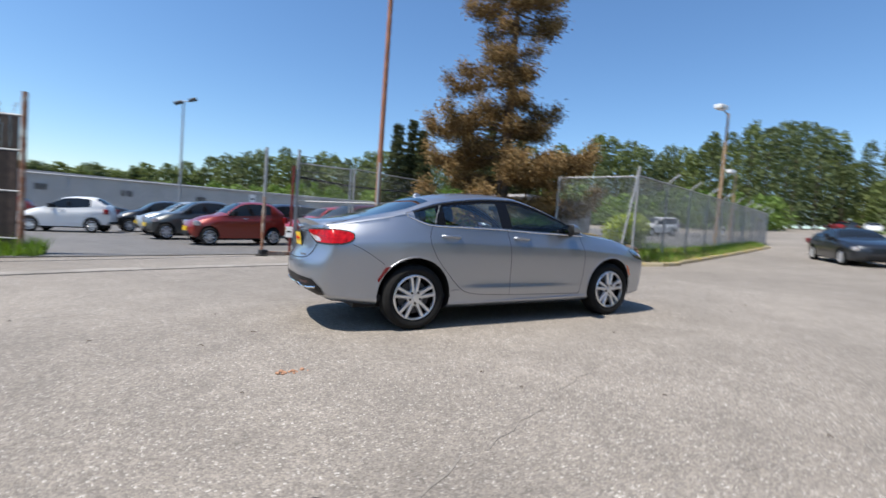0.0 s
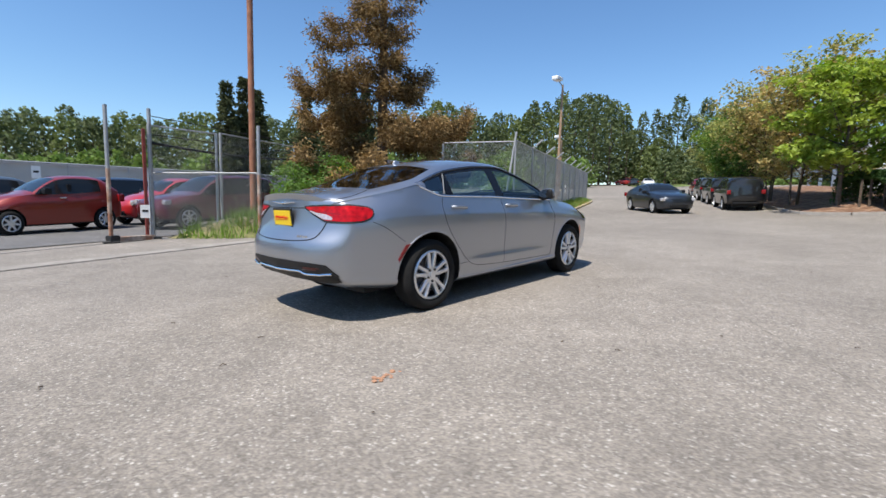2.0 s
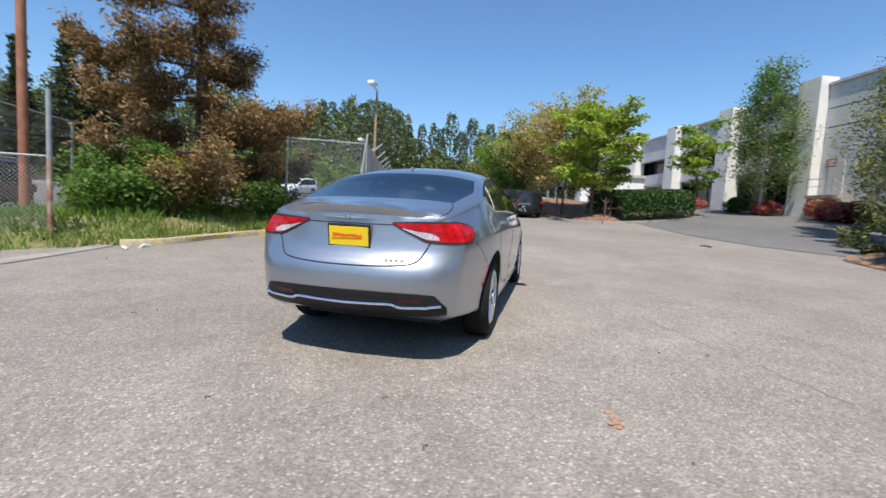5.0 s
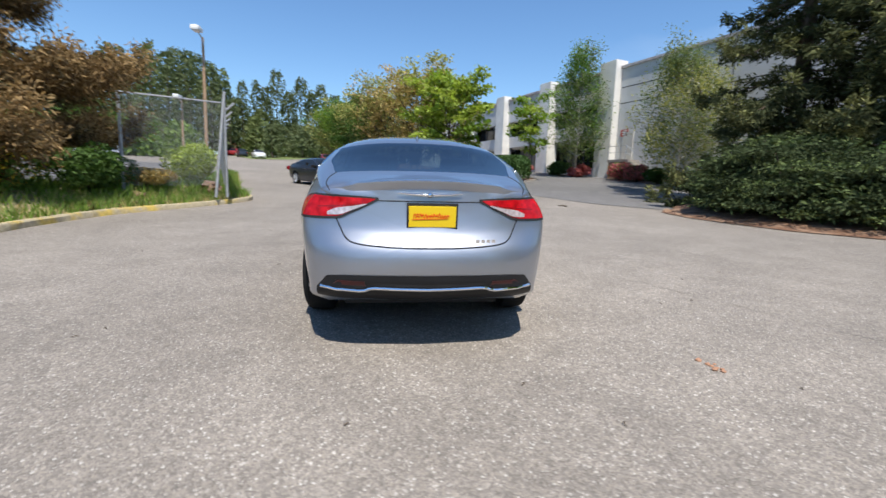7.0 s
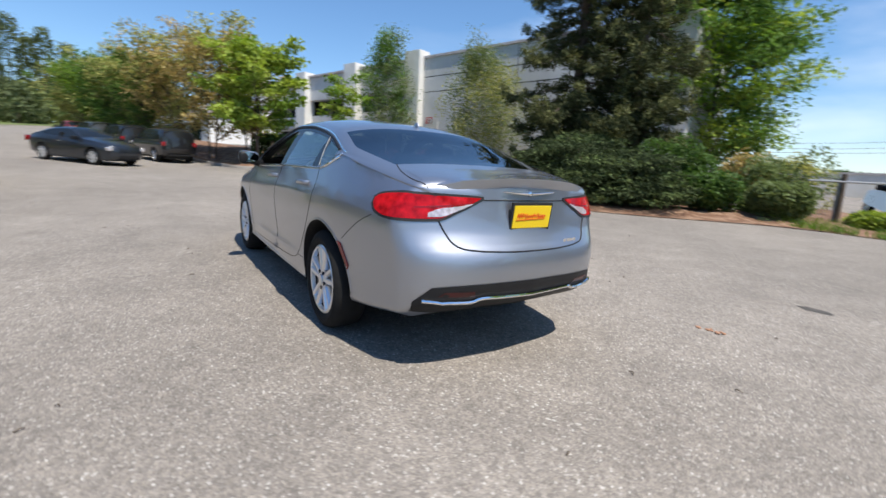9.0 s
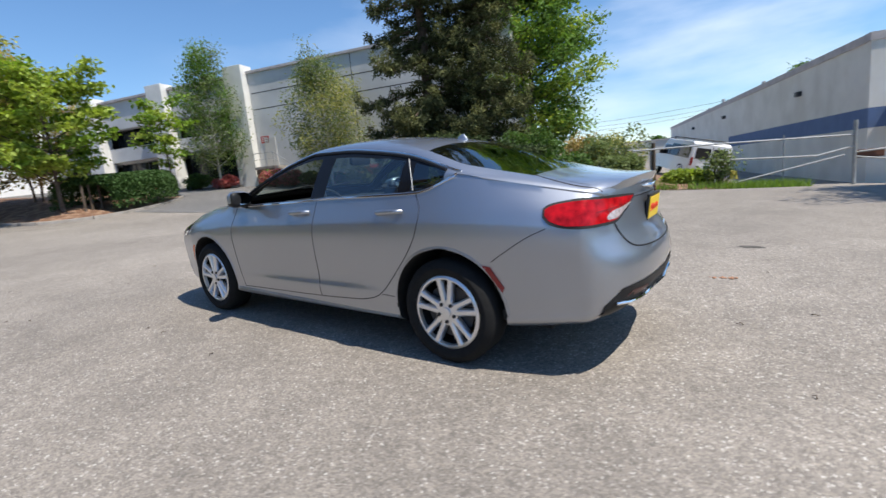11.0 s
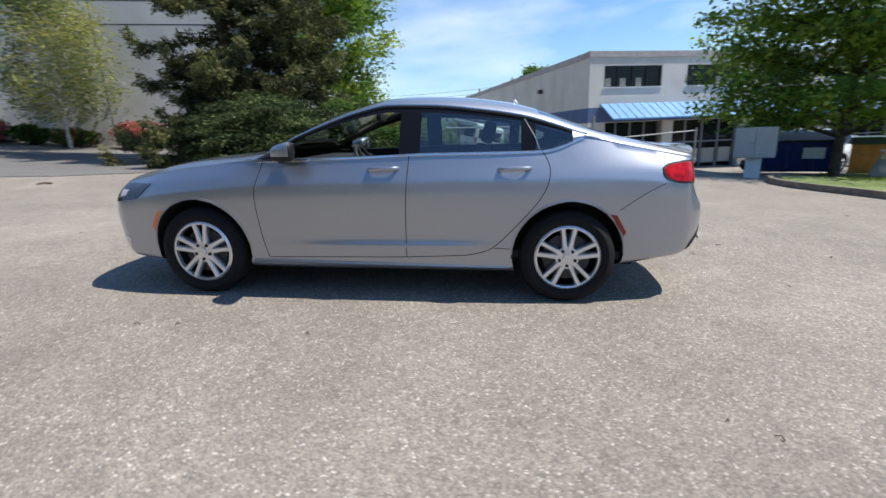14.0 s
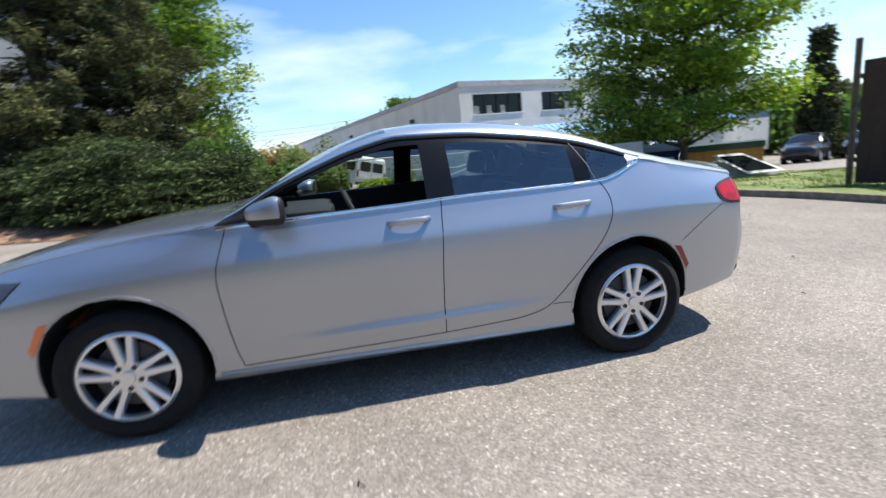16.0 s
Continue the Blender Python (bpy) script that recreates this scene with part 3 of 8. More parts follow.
office_block()


def blue_band_building():
    """Two-storey cream block with a blue band and a metal awning."""
    m = frame_at((-5.3, -23.2), 197)
    root = empty("cream_building", m, "two-storey cream stucco building with a dark blue band", "building")
    z0, z1 = -1.4, 5.42
    L, D = 34.0, 48.0
    # front wall in storeys, with real openings for the windows
    wins = [(0.92, 4.6), (6.25, 9.9), (11.6, 15.2), (17.0, 20.6), (22.4, 26.0)]
    edges = [0.0] + [v for w in wins for v in w] + [L]
    bm = bmesh.new()
    box(bm, 0, L, 0.0, 0.3, 1.55, 3.51)
    box(bm, 0, L, 0.0, 0.3, 4.66, z1 - 0.25)
    for a, b in zip(edges[::2], edges[1::2]):
        box(bm, a, b, 0.0, 0.3, 3.51, 4.66)
    part("front_wall", bm, M_CREAM, root)
    part("front_band", box(bmesh.new(), -0.004, L, -0.004, 0.2, 1.58, 2.40), M_BLUE, root)
    piers = [(0, 1.1), (4.9, 5.6), (10.4, 11.2), (16.4, 17.2), (22.4, L)]
    for a, b in piers:
        part("pier", box(bmesh.new(), a, b, 0.0, 0.3, z0, 1.55), M_CREAM, root)
    part("side_wall", box(bmesh.new(), 0.0, 0.3, 0.3, D, z0, z1 - 0.25), M_CREAM, root)
    part("side_band", box(bmesh.new(), -0.006, 0.2, 0.0, 20.0, 1.58, 2.40), M_BLUE, root)
    part("back_wall", box(bmesh.new(), 0.3, L, D - 0.3, D, z0, z1 - 0.25), M_CREAM, root)
    part("end_wall", box(bmesh.new(), L - 0.3, L, 0.3, D - 0.3, z0, z1 - 0.25), M_CREAM, root)
    part("roof", box(bmesh.new(), 0.2, L - 0.2, 0.25, D - 0.2, z1 - 0.5, z1 - 0.3), M_FADED, root)
    part("fascia", box(bmesh.new(), -0.05, L + 0.05, -0.05, 0.35, z1 - 0.32, z1), M_FADED, root)
    part("fascia", box(bmesh.new(), -0.06, 0.36, 0.35, D, z1 - 0.35, z1 - 0.02), M_FADED, root)
    rng = random.Random(4)
    for a, b in wins:
        win = part("window", box(bmesh.new(), a, b, 0.16, 0.19, 3.51, 4.66), M_PANE, root)
        n = 4
        for k in range(n + 1):
            x = a + (b - a) * k / n
            part("mullion", box(bmesh.new(), x - 0.03, x + 0.03, 0.10, 0.2, 3.51, 4.66), M_DARKFRAME, win)
        part("window_sill", box(bmesh.new(), a - 0.05, b + 0.05, -0.05, 0.16, 3.45, 3.51), M_WHITE, win)
        for k in range(n):
            if rng.random() < 0.7:
                x = a + (b - a) * (k + rng.uniform(0.1, 0.5)) / n
                part("blind", box(bmesh.new(), x, x + 0.35, 0.13, 0.155, 3.55, 4.0), mat("pale_blind", (0.45, 0.43, 0.36), 0.8), win)
    # ground floor shopfront under the awning
    for (_, a), (b, _) in zip(piers, piers[1:]):
        n = 4
        for k in range(n):
            u0, u1 = a + (b - a) * k / n, a + (b - a) * (k + 1) / n
            sf = part("shop_window", box(bmesh.new(), u0, u1, 0.5, 0.54, z0 + 0.4, 1.55), M_GLASS_BK, root)
            part("mullion", box(bmesh.new(), u1 - 0.05, u1 + 0.05, 0.42, 0.56, z0, 1.55), M_SHOPFRAME, sf)
            part("transom", box(bmesh.new(), u0, u1, 0.44, 0.55, 0.18, 0.28), M_SHOPFRAME, sf)
            part("door_panel", box(bmesh.new(), u0 + 0.15, u1 - 0.15, 0.44, 0.5, z0 + 0.3, -0.2), mat("pale_panel", (0.42, 0.40, 0.34), 0.7), sf)
    awn = empty("awning", m @ Matrix.Translation((0.75, 0, 0)), "blue standing-seam metal awning over the shopfront", "awning")
    W = 27.0
    bm = bmesh.new()
    q = [bm.verts.new(v) for v in ((0, 0, 2.60), (W, 0, 2.60), (W, -1.35, 1.74), (0, -1.35, 1.74), (0, 0, 2.55), (W, 0, 2.55), (W, -1.35, 1.66), (0, -1.35, 1.66))]
    for f in ((0, 1, 2, 3), (7, 6, 5, 4), (3, 2, 6, 7), (0, 3, 7, 4), (2, 1, 5, 6)):
        bm.faces.new([q[i] for i in f])
    bmesh.ops.recalc_face_normals(bm, faces=bm.faces)
    part("sheet", bm, M_AWN, awn)
    for k in range(55):
        x = W * k / 54
        bm = tube(bmesh.new(), [(x, 0.0, 2.615), (x, -1.36, 1.75)], 0.022, seg=4)
        part("seam", bm, M_AWN, awn)
    part("end_cheek", prism(bmesh.new(), [(0.0, 0.0), (0.0, -0.02), (0.02, -0.02), (0.02, 0.0)], 1.6, 2.5), M_BLUE, awn)
    # wall lamps on the side
    for d, z in ((6.5, 3.9), (21, 4.1), (33, 4.1)):
        lampw = empty("wall_lamp", m @ Matrix.Translation((0, d, z)), "small dark wall lamp on the cream side wall", "lamp")
        part("housing", box(bmesh.new(), -0.25, 0.0, -0.18, 0.18, -0.12, 0.14, 0.03), M_DARKFRAME, lampw)
    for d, h in ((14, 0.35), (24, 0.5), (29, 0.3)):
        v = empty("roof_vent", m @ Matrix.Translation((0.6, d, z1 - 0.3)), "small grey roof vent", "vent")
        part("stack", tube(bmesh.new(), [(0, 0, 0), (0, 0, h + 0.3)], 0.12, seg=10), M_STEEL, v)
    # lower wing behind
    wing = empty("cream_wing", m @ Matrix.Translation((-12, 44, 0)), "low cream wing behind the cream building", "building")
    part("wall", box(bmesh.new(), -5, 12, 0, 8, z0, 3.6), M_CREAM, wing)
    part("coping", box(bmesh.new(), -5.1, 12.0, -0.1, 8.1, 3.6, 3.8), M_FADED, wing)
    return root


blue_band_building()


def low_warehouse():
    """Long grey wall across the back of the yard."""
    root = empty("warehouse", frame_at((-30.0, 52.0), 3), "long low grey concrete warehouse behind the yard", "building")
    part("wall", box(bmesh.new(), 0, 62, 0, 14, -1, 3.6), mat("warehouse_wall", (0.44, 0.44, 0.43), 0.9, vary=0.1, scale=0.7, bump=0.1), root)
    part("coping", box(bmesh.new(), -0.2, 62.2, -0.2, 14.2, 3.6, 3.85), M_FADED, root)
    for k in range(8):
        d = part("loading_door", box(bmesh.new(), 5 + k * 7, 6.0 + k * 7, -0.06, 0.0, 2.0, 2.6), M_SHADE, root)
    shed = empty("concrete_shed", frame_at((19.5, 23.0), 12), "pale concrete shed inside the yard", "building")
    part("wall", box(bmesh.new(), 0, 9, 0, 5, 0, 4.0), M_CONC, shed)
    part("roof", box(bmesh.new(), -0.2, 9.2, -0.2, 5.2, 4.0, 4.2), M_FADED, shed)
    far = empty("white_hall", frame_at((48, 2.0), 15), "white low hall behind the street trees", "building")
    part("wall", box(bmesh.new(), 0, 30, -16, -6, 1.0, 6.2), M_WHITE, far)
    part("roof", box(bmesh.new(), -0.3, 30.3, -16.3, -5.7, 6.2, 6.5), M_FADED, far)
    for k in range(6):
        part("window", box(bmesh.new(), 2 + k * 4.6, 5 + k * 4.6, -6.0, -5.95, 3.4, 5.4), M_GLASS_BK, far)
    hall = empty("distant_roof", frame_at((150, 40), 20), "distant building with a red-brown roof", "building")
    part("wall", box(bmesh.new(), 0, 24, 0, 10, 4, 11.4), M_CREAM, hall)
    part("roof", box(bmesh.new(), -1, 25, -1, 11, 11.4, 13.0), mat("red_roof", (0.40, 0.14, 0.07), 0.8), hall)


low_warehouse()


# ---- fences ----
def chain_link(name, a, b, za, zb, h, label, spacing=3.0, lean=0.0, mesh=0.09, post_r=0.032, arms=False, rail=0.020, wire_r=0.0019, sag=0.0, first_lean=None, mat_post=None):
    """A chain-link run from a to b: posts, top rail, woven wire; arms: slanted barbed-wire arms."""
    a, b = Vector((*a, za)), Vector((*b, zb))
    d = Vector((b.x - a.x, b.y - a.y, 0))
    L = d.length
    d.normalize()
    nrm = Vector((-d.y, d.x, 0))
    root = tagged(new(name), label, "fence")
    pos = lambda s, z: a + d * s + Vector((0, 0, (zb - za) * s / L + z))
    n = max(1, round(L / spacing))
    for k in range(n + 1):
        s = L * k / n
        off = nrm * (lean * h)
        bm = bmesh.new()
        tilt = off if not (k == 0 and first_lean) else Vector(first_lean)
        rr = post_r * (1.25 if k in (0, n) else 1.0)
        foot = Vector(first_lean) * -1.0 if k == 0 and first_lean else Vector()
        tube(bm, [pos(s, -0.3) + foot, pos(s, h + (0.28 if k == 0 and first_lean else 0.02)) + tilt * (0.05 if k == 0 and first_lean else 1)], rr, seg=10)
        part("post", bm, mat_post or M_STEEL, root, smooth=True)
        if arms and not (k == 0 and first_lean):
            bm = tube(bmesh.new(), [pos(s, h) + tilt, pos(s, h + 0.34) + tilt + nrm * -0.36 + d * 0.05], 0.034, seg=6)
            part("barb_arm", bm, M_STEEL, root)
    if rail:
        part("top_rail", tube(bmesh.new(), [pos(0, h), pos(L, h)], rail, seg=8), M_STEEL, root, smooth=True)
    # woven wire: two families of zigzag strands
    V, F = [], []
    wz = 0.05
    for fam in (1, -1):
        k = -int(h / mesh) - 1
        while k * mesh < L:
            s0, s1, z0, z1 = k * mesh, k * mesh + h - wz, wz, h
            if fam < 0:
                s0, s1 = s1, s0
            # clip to the run
            lo, hi = 0.0, 1.0
            ds = s1 - s0
            for bound, sign in ((0.0, 1), (L, -1)):
                u = (bound - s0) / ds if abs(ds) > 1e-9 else 0
                if sign * ds > 0:
                    lo = max(lo, u)
                else:
                    hi = min(hi, u)
            if hi > lo:
                p, q = pos(s0 + ds * lo, z0 + (z1 - z0) * lo), pos(s0 + ds * hi, z0 + (z1 - z0) * hi)
                p, q = p + nrm * 0.035, q + nrm * 0.035
                w = (q - p).normalized().cross(nrm) * wire_r
                o = nrm * wire_r * fam
                i = len(V)
                V += [p + w, p - w + o, q - w + o, q + w, p - o, q - o]
                F += [(i, i + 1, i + 2, i + 3), (i + 1, i + 4, i + 5, i + 2), (i + 4, i, i + 3, i + 5)]
            k += 1
    me = data_part("woven_wire", [tuple(v) for v in V], F, M_WIRE, root)
    me["kind"] = "stuff"
    return root


F0 = Vector((10.1, 4.95, 0))
fd = Vector((math.cos(radians(19.5)), math.sin(radians(19.5)), 0))
F1 = F0 + fd * 26.5
chain_link("road_fence", F0[:2], F1[:2], 0.80, 1.55, 2.42, "tall galvanised chain-link fence with slanted barbed-wire arms", 3.1, arms=True, first_lean=(0.38, -0.18, 0.0), mesh=0.06, wire_r=0.0026)
chain_link("corner_fence", F0[:2], (8.6, 6.95), 0.80, 0.72, 2.38, "chain-link fence running back from the leaning corner post", 2.6, mesh=0.06)
# yard gate beside the pole
chain_link("yard_fence", (0.3, 9.25), (2.45, 7.85), 0.02, 0.12, 1.55, "low chain-link panel beside the yard gate", 2.6, mesh=0.075, wire_r=0.0030)
chain_link("yard_fence", (0.28, 9.1), (2.05, 9.62), -0.08, -0.02, 2.80, "tall chain-link yard fence with dark cables along it", 1.8, mesh=0.085, wire_r=0.0016)
chain_link("yard_fence", (2.2, 9.72), (5.43, 11.4), 0.0, 0.08, 2.82, "tall chain-link yard fence beside the pole", 3.6, mesh=0.085, wire_r=0.0016)
track = empty("gate_sill", pose(-0.6, 8.75, ground(-0.6, 8.75), 0, 0, 22), "dark steel sill bar between the gate posts", "bar")
part("bar", box(bmesh.new(), 0.0, 1.0, -0.06, 0.06, 0.02, 0.14, 0.02), M_RUST, track)
part("wheel_block", box(bmesh.new(), -0.12, 0.10, -0.10, 0.10, 0.0, 0.18, 0.03), M_DARK, track)
rp = empty("red_stay", pose(0.16, 9.08, 0), "red-painted steel stay beside the gate post", "post")
part("shaft", box(bmesh.new(), -0.035, 0.035, -0.03, 0.03, -0.15, 2.62, 0.008), mat("red_stay_paint", (0.22, 0.04, 0.03), 0.7, vary=0.25, scale=8), rp)
chain_link("back_fence", (-24.0, 40.0), (22.0, 40.0), 0.25, 0.65, 2.7, "long pale chain-link fence at the back of the yard", 4.0, mesh=0.20, wire_r=0.013, rail=0.055, post_r=0.05)
for x, y, z, h, mt in ((-0.65, 8.7, -0.12, 3.12, M_RUST), (0.3, 9.12, -0.08, 3.2, M_STEEL), (2.41, 7.8, 0.1, 2.78, M_RUST)):
    p = tagged(new("gate_post"), "tall weathered steel gate post at the yard entrance", "post", "gate posts")
    p.location = (x, y, 0)
    part("shaft", tube(bmesh.new(), [(0, 0, z - 0.2), (0, 0, z + h * 0.55)], 0.045, seg=10), mt, p, smooth=True)
    part("upper_shaft", tube(bmesh.new(), [(0, 0, z + h * 0.55), (0, 0, z + h)], 0.043, seg=10), M_STEEL, p, smooth=True)
    part("base_foot", box(bmesh.new(), -0.16, 0.16, -0.08, 0.08, z - 0.05, z + 0.07, 0.02), M_SHADE, p)
cab = tagged(new("cable"), "dark cables strung along the yard fence", "cable")
for z0, z1, r in ((2.30, 2.46, 0.034), (2.50, 2.70, 0.013), (2.95, 3.05, 0.010)):
    pts = [Vector((0.3, 9.12, z0)).lerp(Vector((5.6, 11.5, z1)), t) - Vector((0, 0, 0.10 * math.sin(math.pi * t) * (r > 0.02))) for t in np.linspace(0, 1, 12)]
    part("strand", tube(bmesh.new(), pts, r, seg=6), M_DARK, cab, smooth=True)

# dark slatted gate leaf at the far side of the yard entrance
M_GATE = mat("dark_gate_slat", (0.035, 0.024, 0.020), 0.8, rand=0.5, vary=0.4, scale=7)
gl = empty("slatted_gate", pose(-5.9, 8.75, -0.25, 0, 0, 165), "dark slatted gate leaf standing open with coiled wire above", "gate")
part("frame_post", tube(bmesh.new(), [(0, 0, 0), (0, 0, 3.75)], 0.06, seg=10), M_RUST, gl, smooth=True)
part("frame_post", tube(bmesh.new(), [(4.2, 0, 0), (4.2, 0, 3.3)], 0.05, seg=10), M_RUST, gl, smooth=True)
for k in range(22):
    part("slat", box(bmesh.new(), 0.1 + k * 0.185, 0.275 + k * 0.185, -0.02, 0.02, 0.04, 2.4), M_GATE, gl)
    part("upper_slat", box(bmesh.new(), 0.1 + k * 0.185, 0.255 + k * 0.185, -0.02, 0.02, 2.4, 3.2), M_GATE, gl)
for z in (0.35, 1.45, 2.4, 3.2):
    part("rail", tube(bmesh.new(), [(0, 0, z), (4.2, 0, z)], 0.03, seg=8), M_STEEL, gl, smooth=True)
pts = [(0.1 + t * 0.125, 0.22 * math.cos(t * 2.2), 3.35 + 0.2 * math.sin(t * 2.2)) for t in range(33)]
part("coiled_wire", tube(bmesh.new(), spline(pts, 3), 0.008, seg=5), M_STEEL, gl)

# swing gates and mesh fence before the cream building
sg = empty("swing_gate", frame_at((-4.05, -16.3), 17) @ Matrix.Translation((0, 0, 0)), "grey pipe swing gate with a sagging diagonal brace", "gate")
part("post", tube(bmesh.new(), [(0, 0, -0.9), (0, 0, 1.75)], 0.055, seg=10), M_STEEL, sg, smooth=True)
for pts, r in (([(0, 0, -0.35), (3.9, 0, -0.12)], 0.03), ([(0, 0, 0.95), (1.0, 0, 0.74), (3.9, 0, 0.9)], 0.03), ([(0.3, 0.1, 0.7), (3.9, 0, -0.05)], 0.03), ([(3.9, 0, -0.3), (3.9, 0, 1.0)], 0.035), ([(1.9, 0, -0.25), (1.9, 0, 1.5)], 0.025), ([(0, 0, 1.3), (3.9, 0, 1.45), (6.5, 0, 1.5)], 0.03)):
    part("bar", tube(bmesh.new(), pts, r, seg=8), M_STEEL, sg, smooth=True)
sg2 = empty("swing_gate", frame_at((-4.05, -16.3), 197), "grey pipe swing gate leaf standing ajar", "gate")
for pts, r in (([(0, 0, 0.75), (4.6, -0.5, 0.98)], 0.03), ([(0, 0, 0.62), (4.8, -0.5, -0.25)], 0.03), ([(4.7, -0.5, -0.5), (4.7, -0.5, 1.1)], 0.04)):
    part("bar", tube(bmesh.new(), pts, r, seg=8), M_STEEL, sg2, smooth=True)
part("warning_board", box(bmesh.new(), -0.05, 0.75, -0.02, 0.02, 0.55, 0.82, 0.005), mat("faded_board", (0.14, 0.06, 0.04), 0.7, vary=0.3), sg2)
chain_link("mesh_fence", (1.8, -15.7), (7.0, -16.8), -0.1, 0.3, 1.7, "sagging chain-link fence among the shrubs", 2.4, mesh=0.10, wire_r=0.003)
bx = frame_at((1.7, -15.7), 17)
wp = empty("timber_post", bx, "dark weathered timber post at the fence end", "post")
part("shaft", tube(bmesh.new(), [(0, 0, -0.4), (0, 0, 1.75)], 0.07, seg=8), M_BARK, wp, smooth=True)

# ---- poles and lamps ----
pole = empty("utility_pole", pose(2.86, 9.15, -0.1), "tall straight red-brown wooden pole by the yard fence", "pole")
part("shaft", tube(bmesh.new(), [(0, 0, -0.3), (0.0, 0.0, 6), (0.02, 0.02, 13)], 0.088, 0.075, seg=14), M_POLE, pole, smooth=True)


def yard_lamp(x, y, z, top, material, label):
    root = empty("street_lamp", pose(x, y, z), label, "lamp")
    part("shaft", tube(bmesh.new(), [(0, 0, -0.3), (0.05, 0, (top - z) * 0.6), (0.08, 0, top - z)], 0.10, 0.06, seg=10), material, root, smooth=True)
    part("arm", tube(bmesh.new(), [(0.08, 0, top - z - 0.1), (-0.5, 0.1, top - z + 0.25)], 0.035, seg=6), M_STEEL, root)
    hd = part("lamp_head", box(bmesh.new(), -0.95, -0.25, -0.18, 0.25, top - z + 0.12, top - z + 0.36, 0.06), M_WHITE, root, smooth=True)
    part("lens", box(bmesh.new(), -0.85, -0.4, -0.12, 0.18, top - z + 0.09, top - z + 0.13, 0.01), M_CLEAR_LENS, hd)
    return root


yard_lamp(23.5, 10.5, 1.2, 8.7, M_POLE2, "weathered wooden lamp pole with a white floodlight")
twin = empty("yard_lamp", pose(-4.55, 36.0, -0.3), "slim steel pole with two small floodlights on top", "lamp")
part("shaft", tube(bmesh.new(), [(0, 0, -0.3), (0, 0, 9.75)], 0.10, 0.06, seg=10), M_STEEL, twin, smooth=True)
part("crossbar", tube(bmesh.new(), [(-0.45, 0, 9.75), (0.55, 0, 9.9)], 0.035, seg=6), M_STEEL, twin)
for x, z in ((-0.35, 9.62), (0.62, 10.02)):
    part("floodlight", box(bmesh.new(), -0.3, 0.3, -0.2, 0.2, -0.12, 0.12, 0.05, pose(x, -0.1, z, 20, -25, 0)), M_SHADE, twin, smooth=True)
yard_lamp(36.0, 17.0, 1.5, 7.2, M_POLE2, "slim wooden lamp pole beyond the road fence")

# ---- cars: a lofted body from tables, with wheels, glass and lamps ----
SEDAN = dict(
    x=[-0.80, -0.50, -0.10, 0.30, 0.80, 1.30, 1.80, 2.25, 2.60, 3.00, 3.35],
    w=[0.80, 0.865, 0.912, 0.925, 0.93, 0.932, 0.932, 0.928, 0.92, 0.90, 0.83],
    zbot=[0.30, 0.26, 0.22, 0.19, 0.19, 0.19, 0.19, 0.19, 0.20, 0.21, 0.23],
    bx=[-0.80, -0.5, -0.3, -0.08, 0.0, 0.08, 0.2, 0.6, 1.0, 1.3, 1.9, 2.25, 2.6, 3.0, 3.35],
    bz=[1.03, 1.085, 1.125, 1.172, 1.146, 1.112, 1.084, 1.075, 1.069, 1.055, 1.034, 1.022, 0.985, 0.935, 0.860],
    by=[0.68, 0.745, 0.775, 0.79, 0.812, 0.828, 0.84, 0.855, 0.858, 0.86, 0.862, 0.86, 0.80, 0.76, 0.68],
    tx=[-0.80, -0.5, -0.3, -0.08, 0.0, 0.1, 0.33, 0.65, 0.98, 1.29, 1.51, 1.78, 1.96, 2.25, 2.6, 3.0, 3.35],
    tz=[1.055, 1.115, 1.15, 1.182, 1.206, 1.24, 1.305, 1.354, 1.385, 1.39, 1.347, 1.252, 1.174, 1.032, 0.995, 0.945, 0.87],
    ty=[0.655, 0.71, 0.745, 0.782, 0.77, 0.752, 0.712, 0.675, 0.66, 0.66, 0.685, 0.745, 0.79, 0.848, 0.765, 0.73, 0.65],
    cx=[-0.80, -0.555, -0.314, -0.075, 0.278, 0.5, 0.845, 1.1, 1.335, 1.6, 1.9, 2.2, 2.42, 2.88, 3.28, 3.35],
    cz=[1.105, 1.145, 1.204, 1.282, 1.407, 1.45, 1.484, 1.49, 1.475, 1.405, 1.268, 1.098, 1.065, 1.02, 0.945, 0.925],
    sx=[-0.80, -0.5, -0.2, 0.2, 0.6, 1.3, 1.9, 2.25, 2.6, 3.0, 3.35], sz=[1.02, 1.055, 1.075, 1.080, 1.075, 1.055, 1.034, 1.020, 0.985, 0.935, 0.860],
    glass=(0.0, 2.2), rear=(-0.50, 0.22), front=(1.36, 2.14), wheels=(0.0, 2.743), wr=0.335, arch=0.392, track=0.79,
    xr_z=[0.2, 0.30, 0.36, 0.42, 0.50, 0.60, 0.68, 0.74, 0.82, 0.95, 0.985, 1.06, 1.12],
    xr=[-0.72, -0.93, -1.02, -1.06, -1.085, -1.09, -1.075, -1.040, -1.004, -0.985, -0.984, -1.012, -0.98],
    xf_z=[0.15, 0.25, 0.40, 0.55, 0.70, 0.80, 0.87, 0.93], xf=[3.50, 3.62, 3.69, 3.70, 3.68, 3.64, 3.58, 3.46], deck=(-0.93, 3.45))


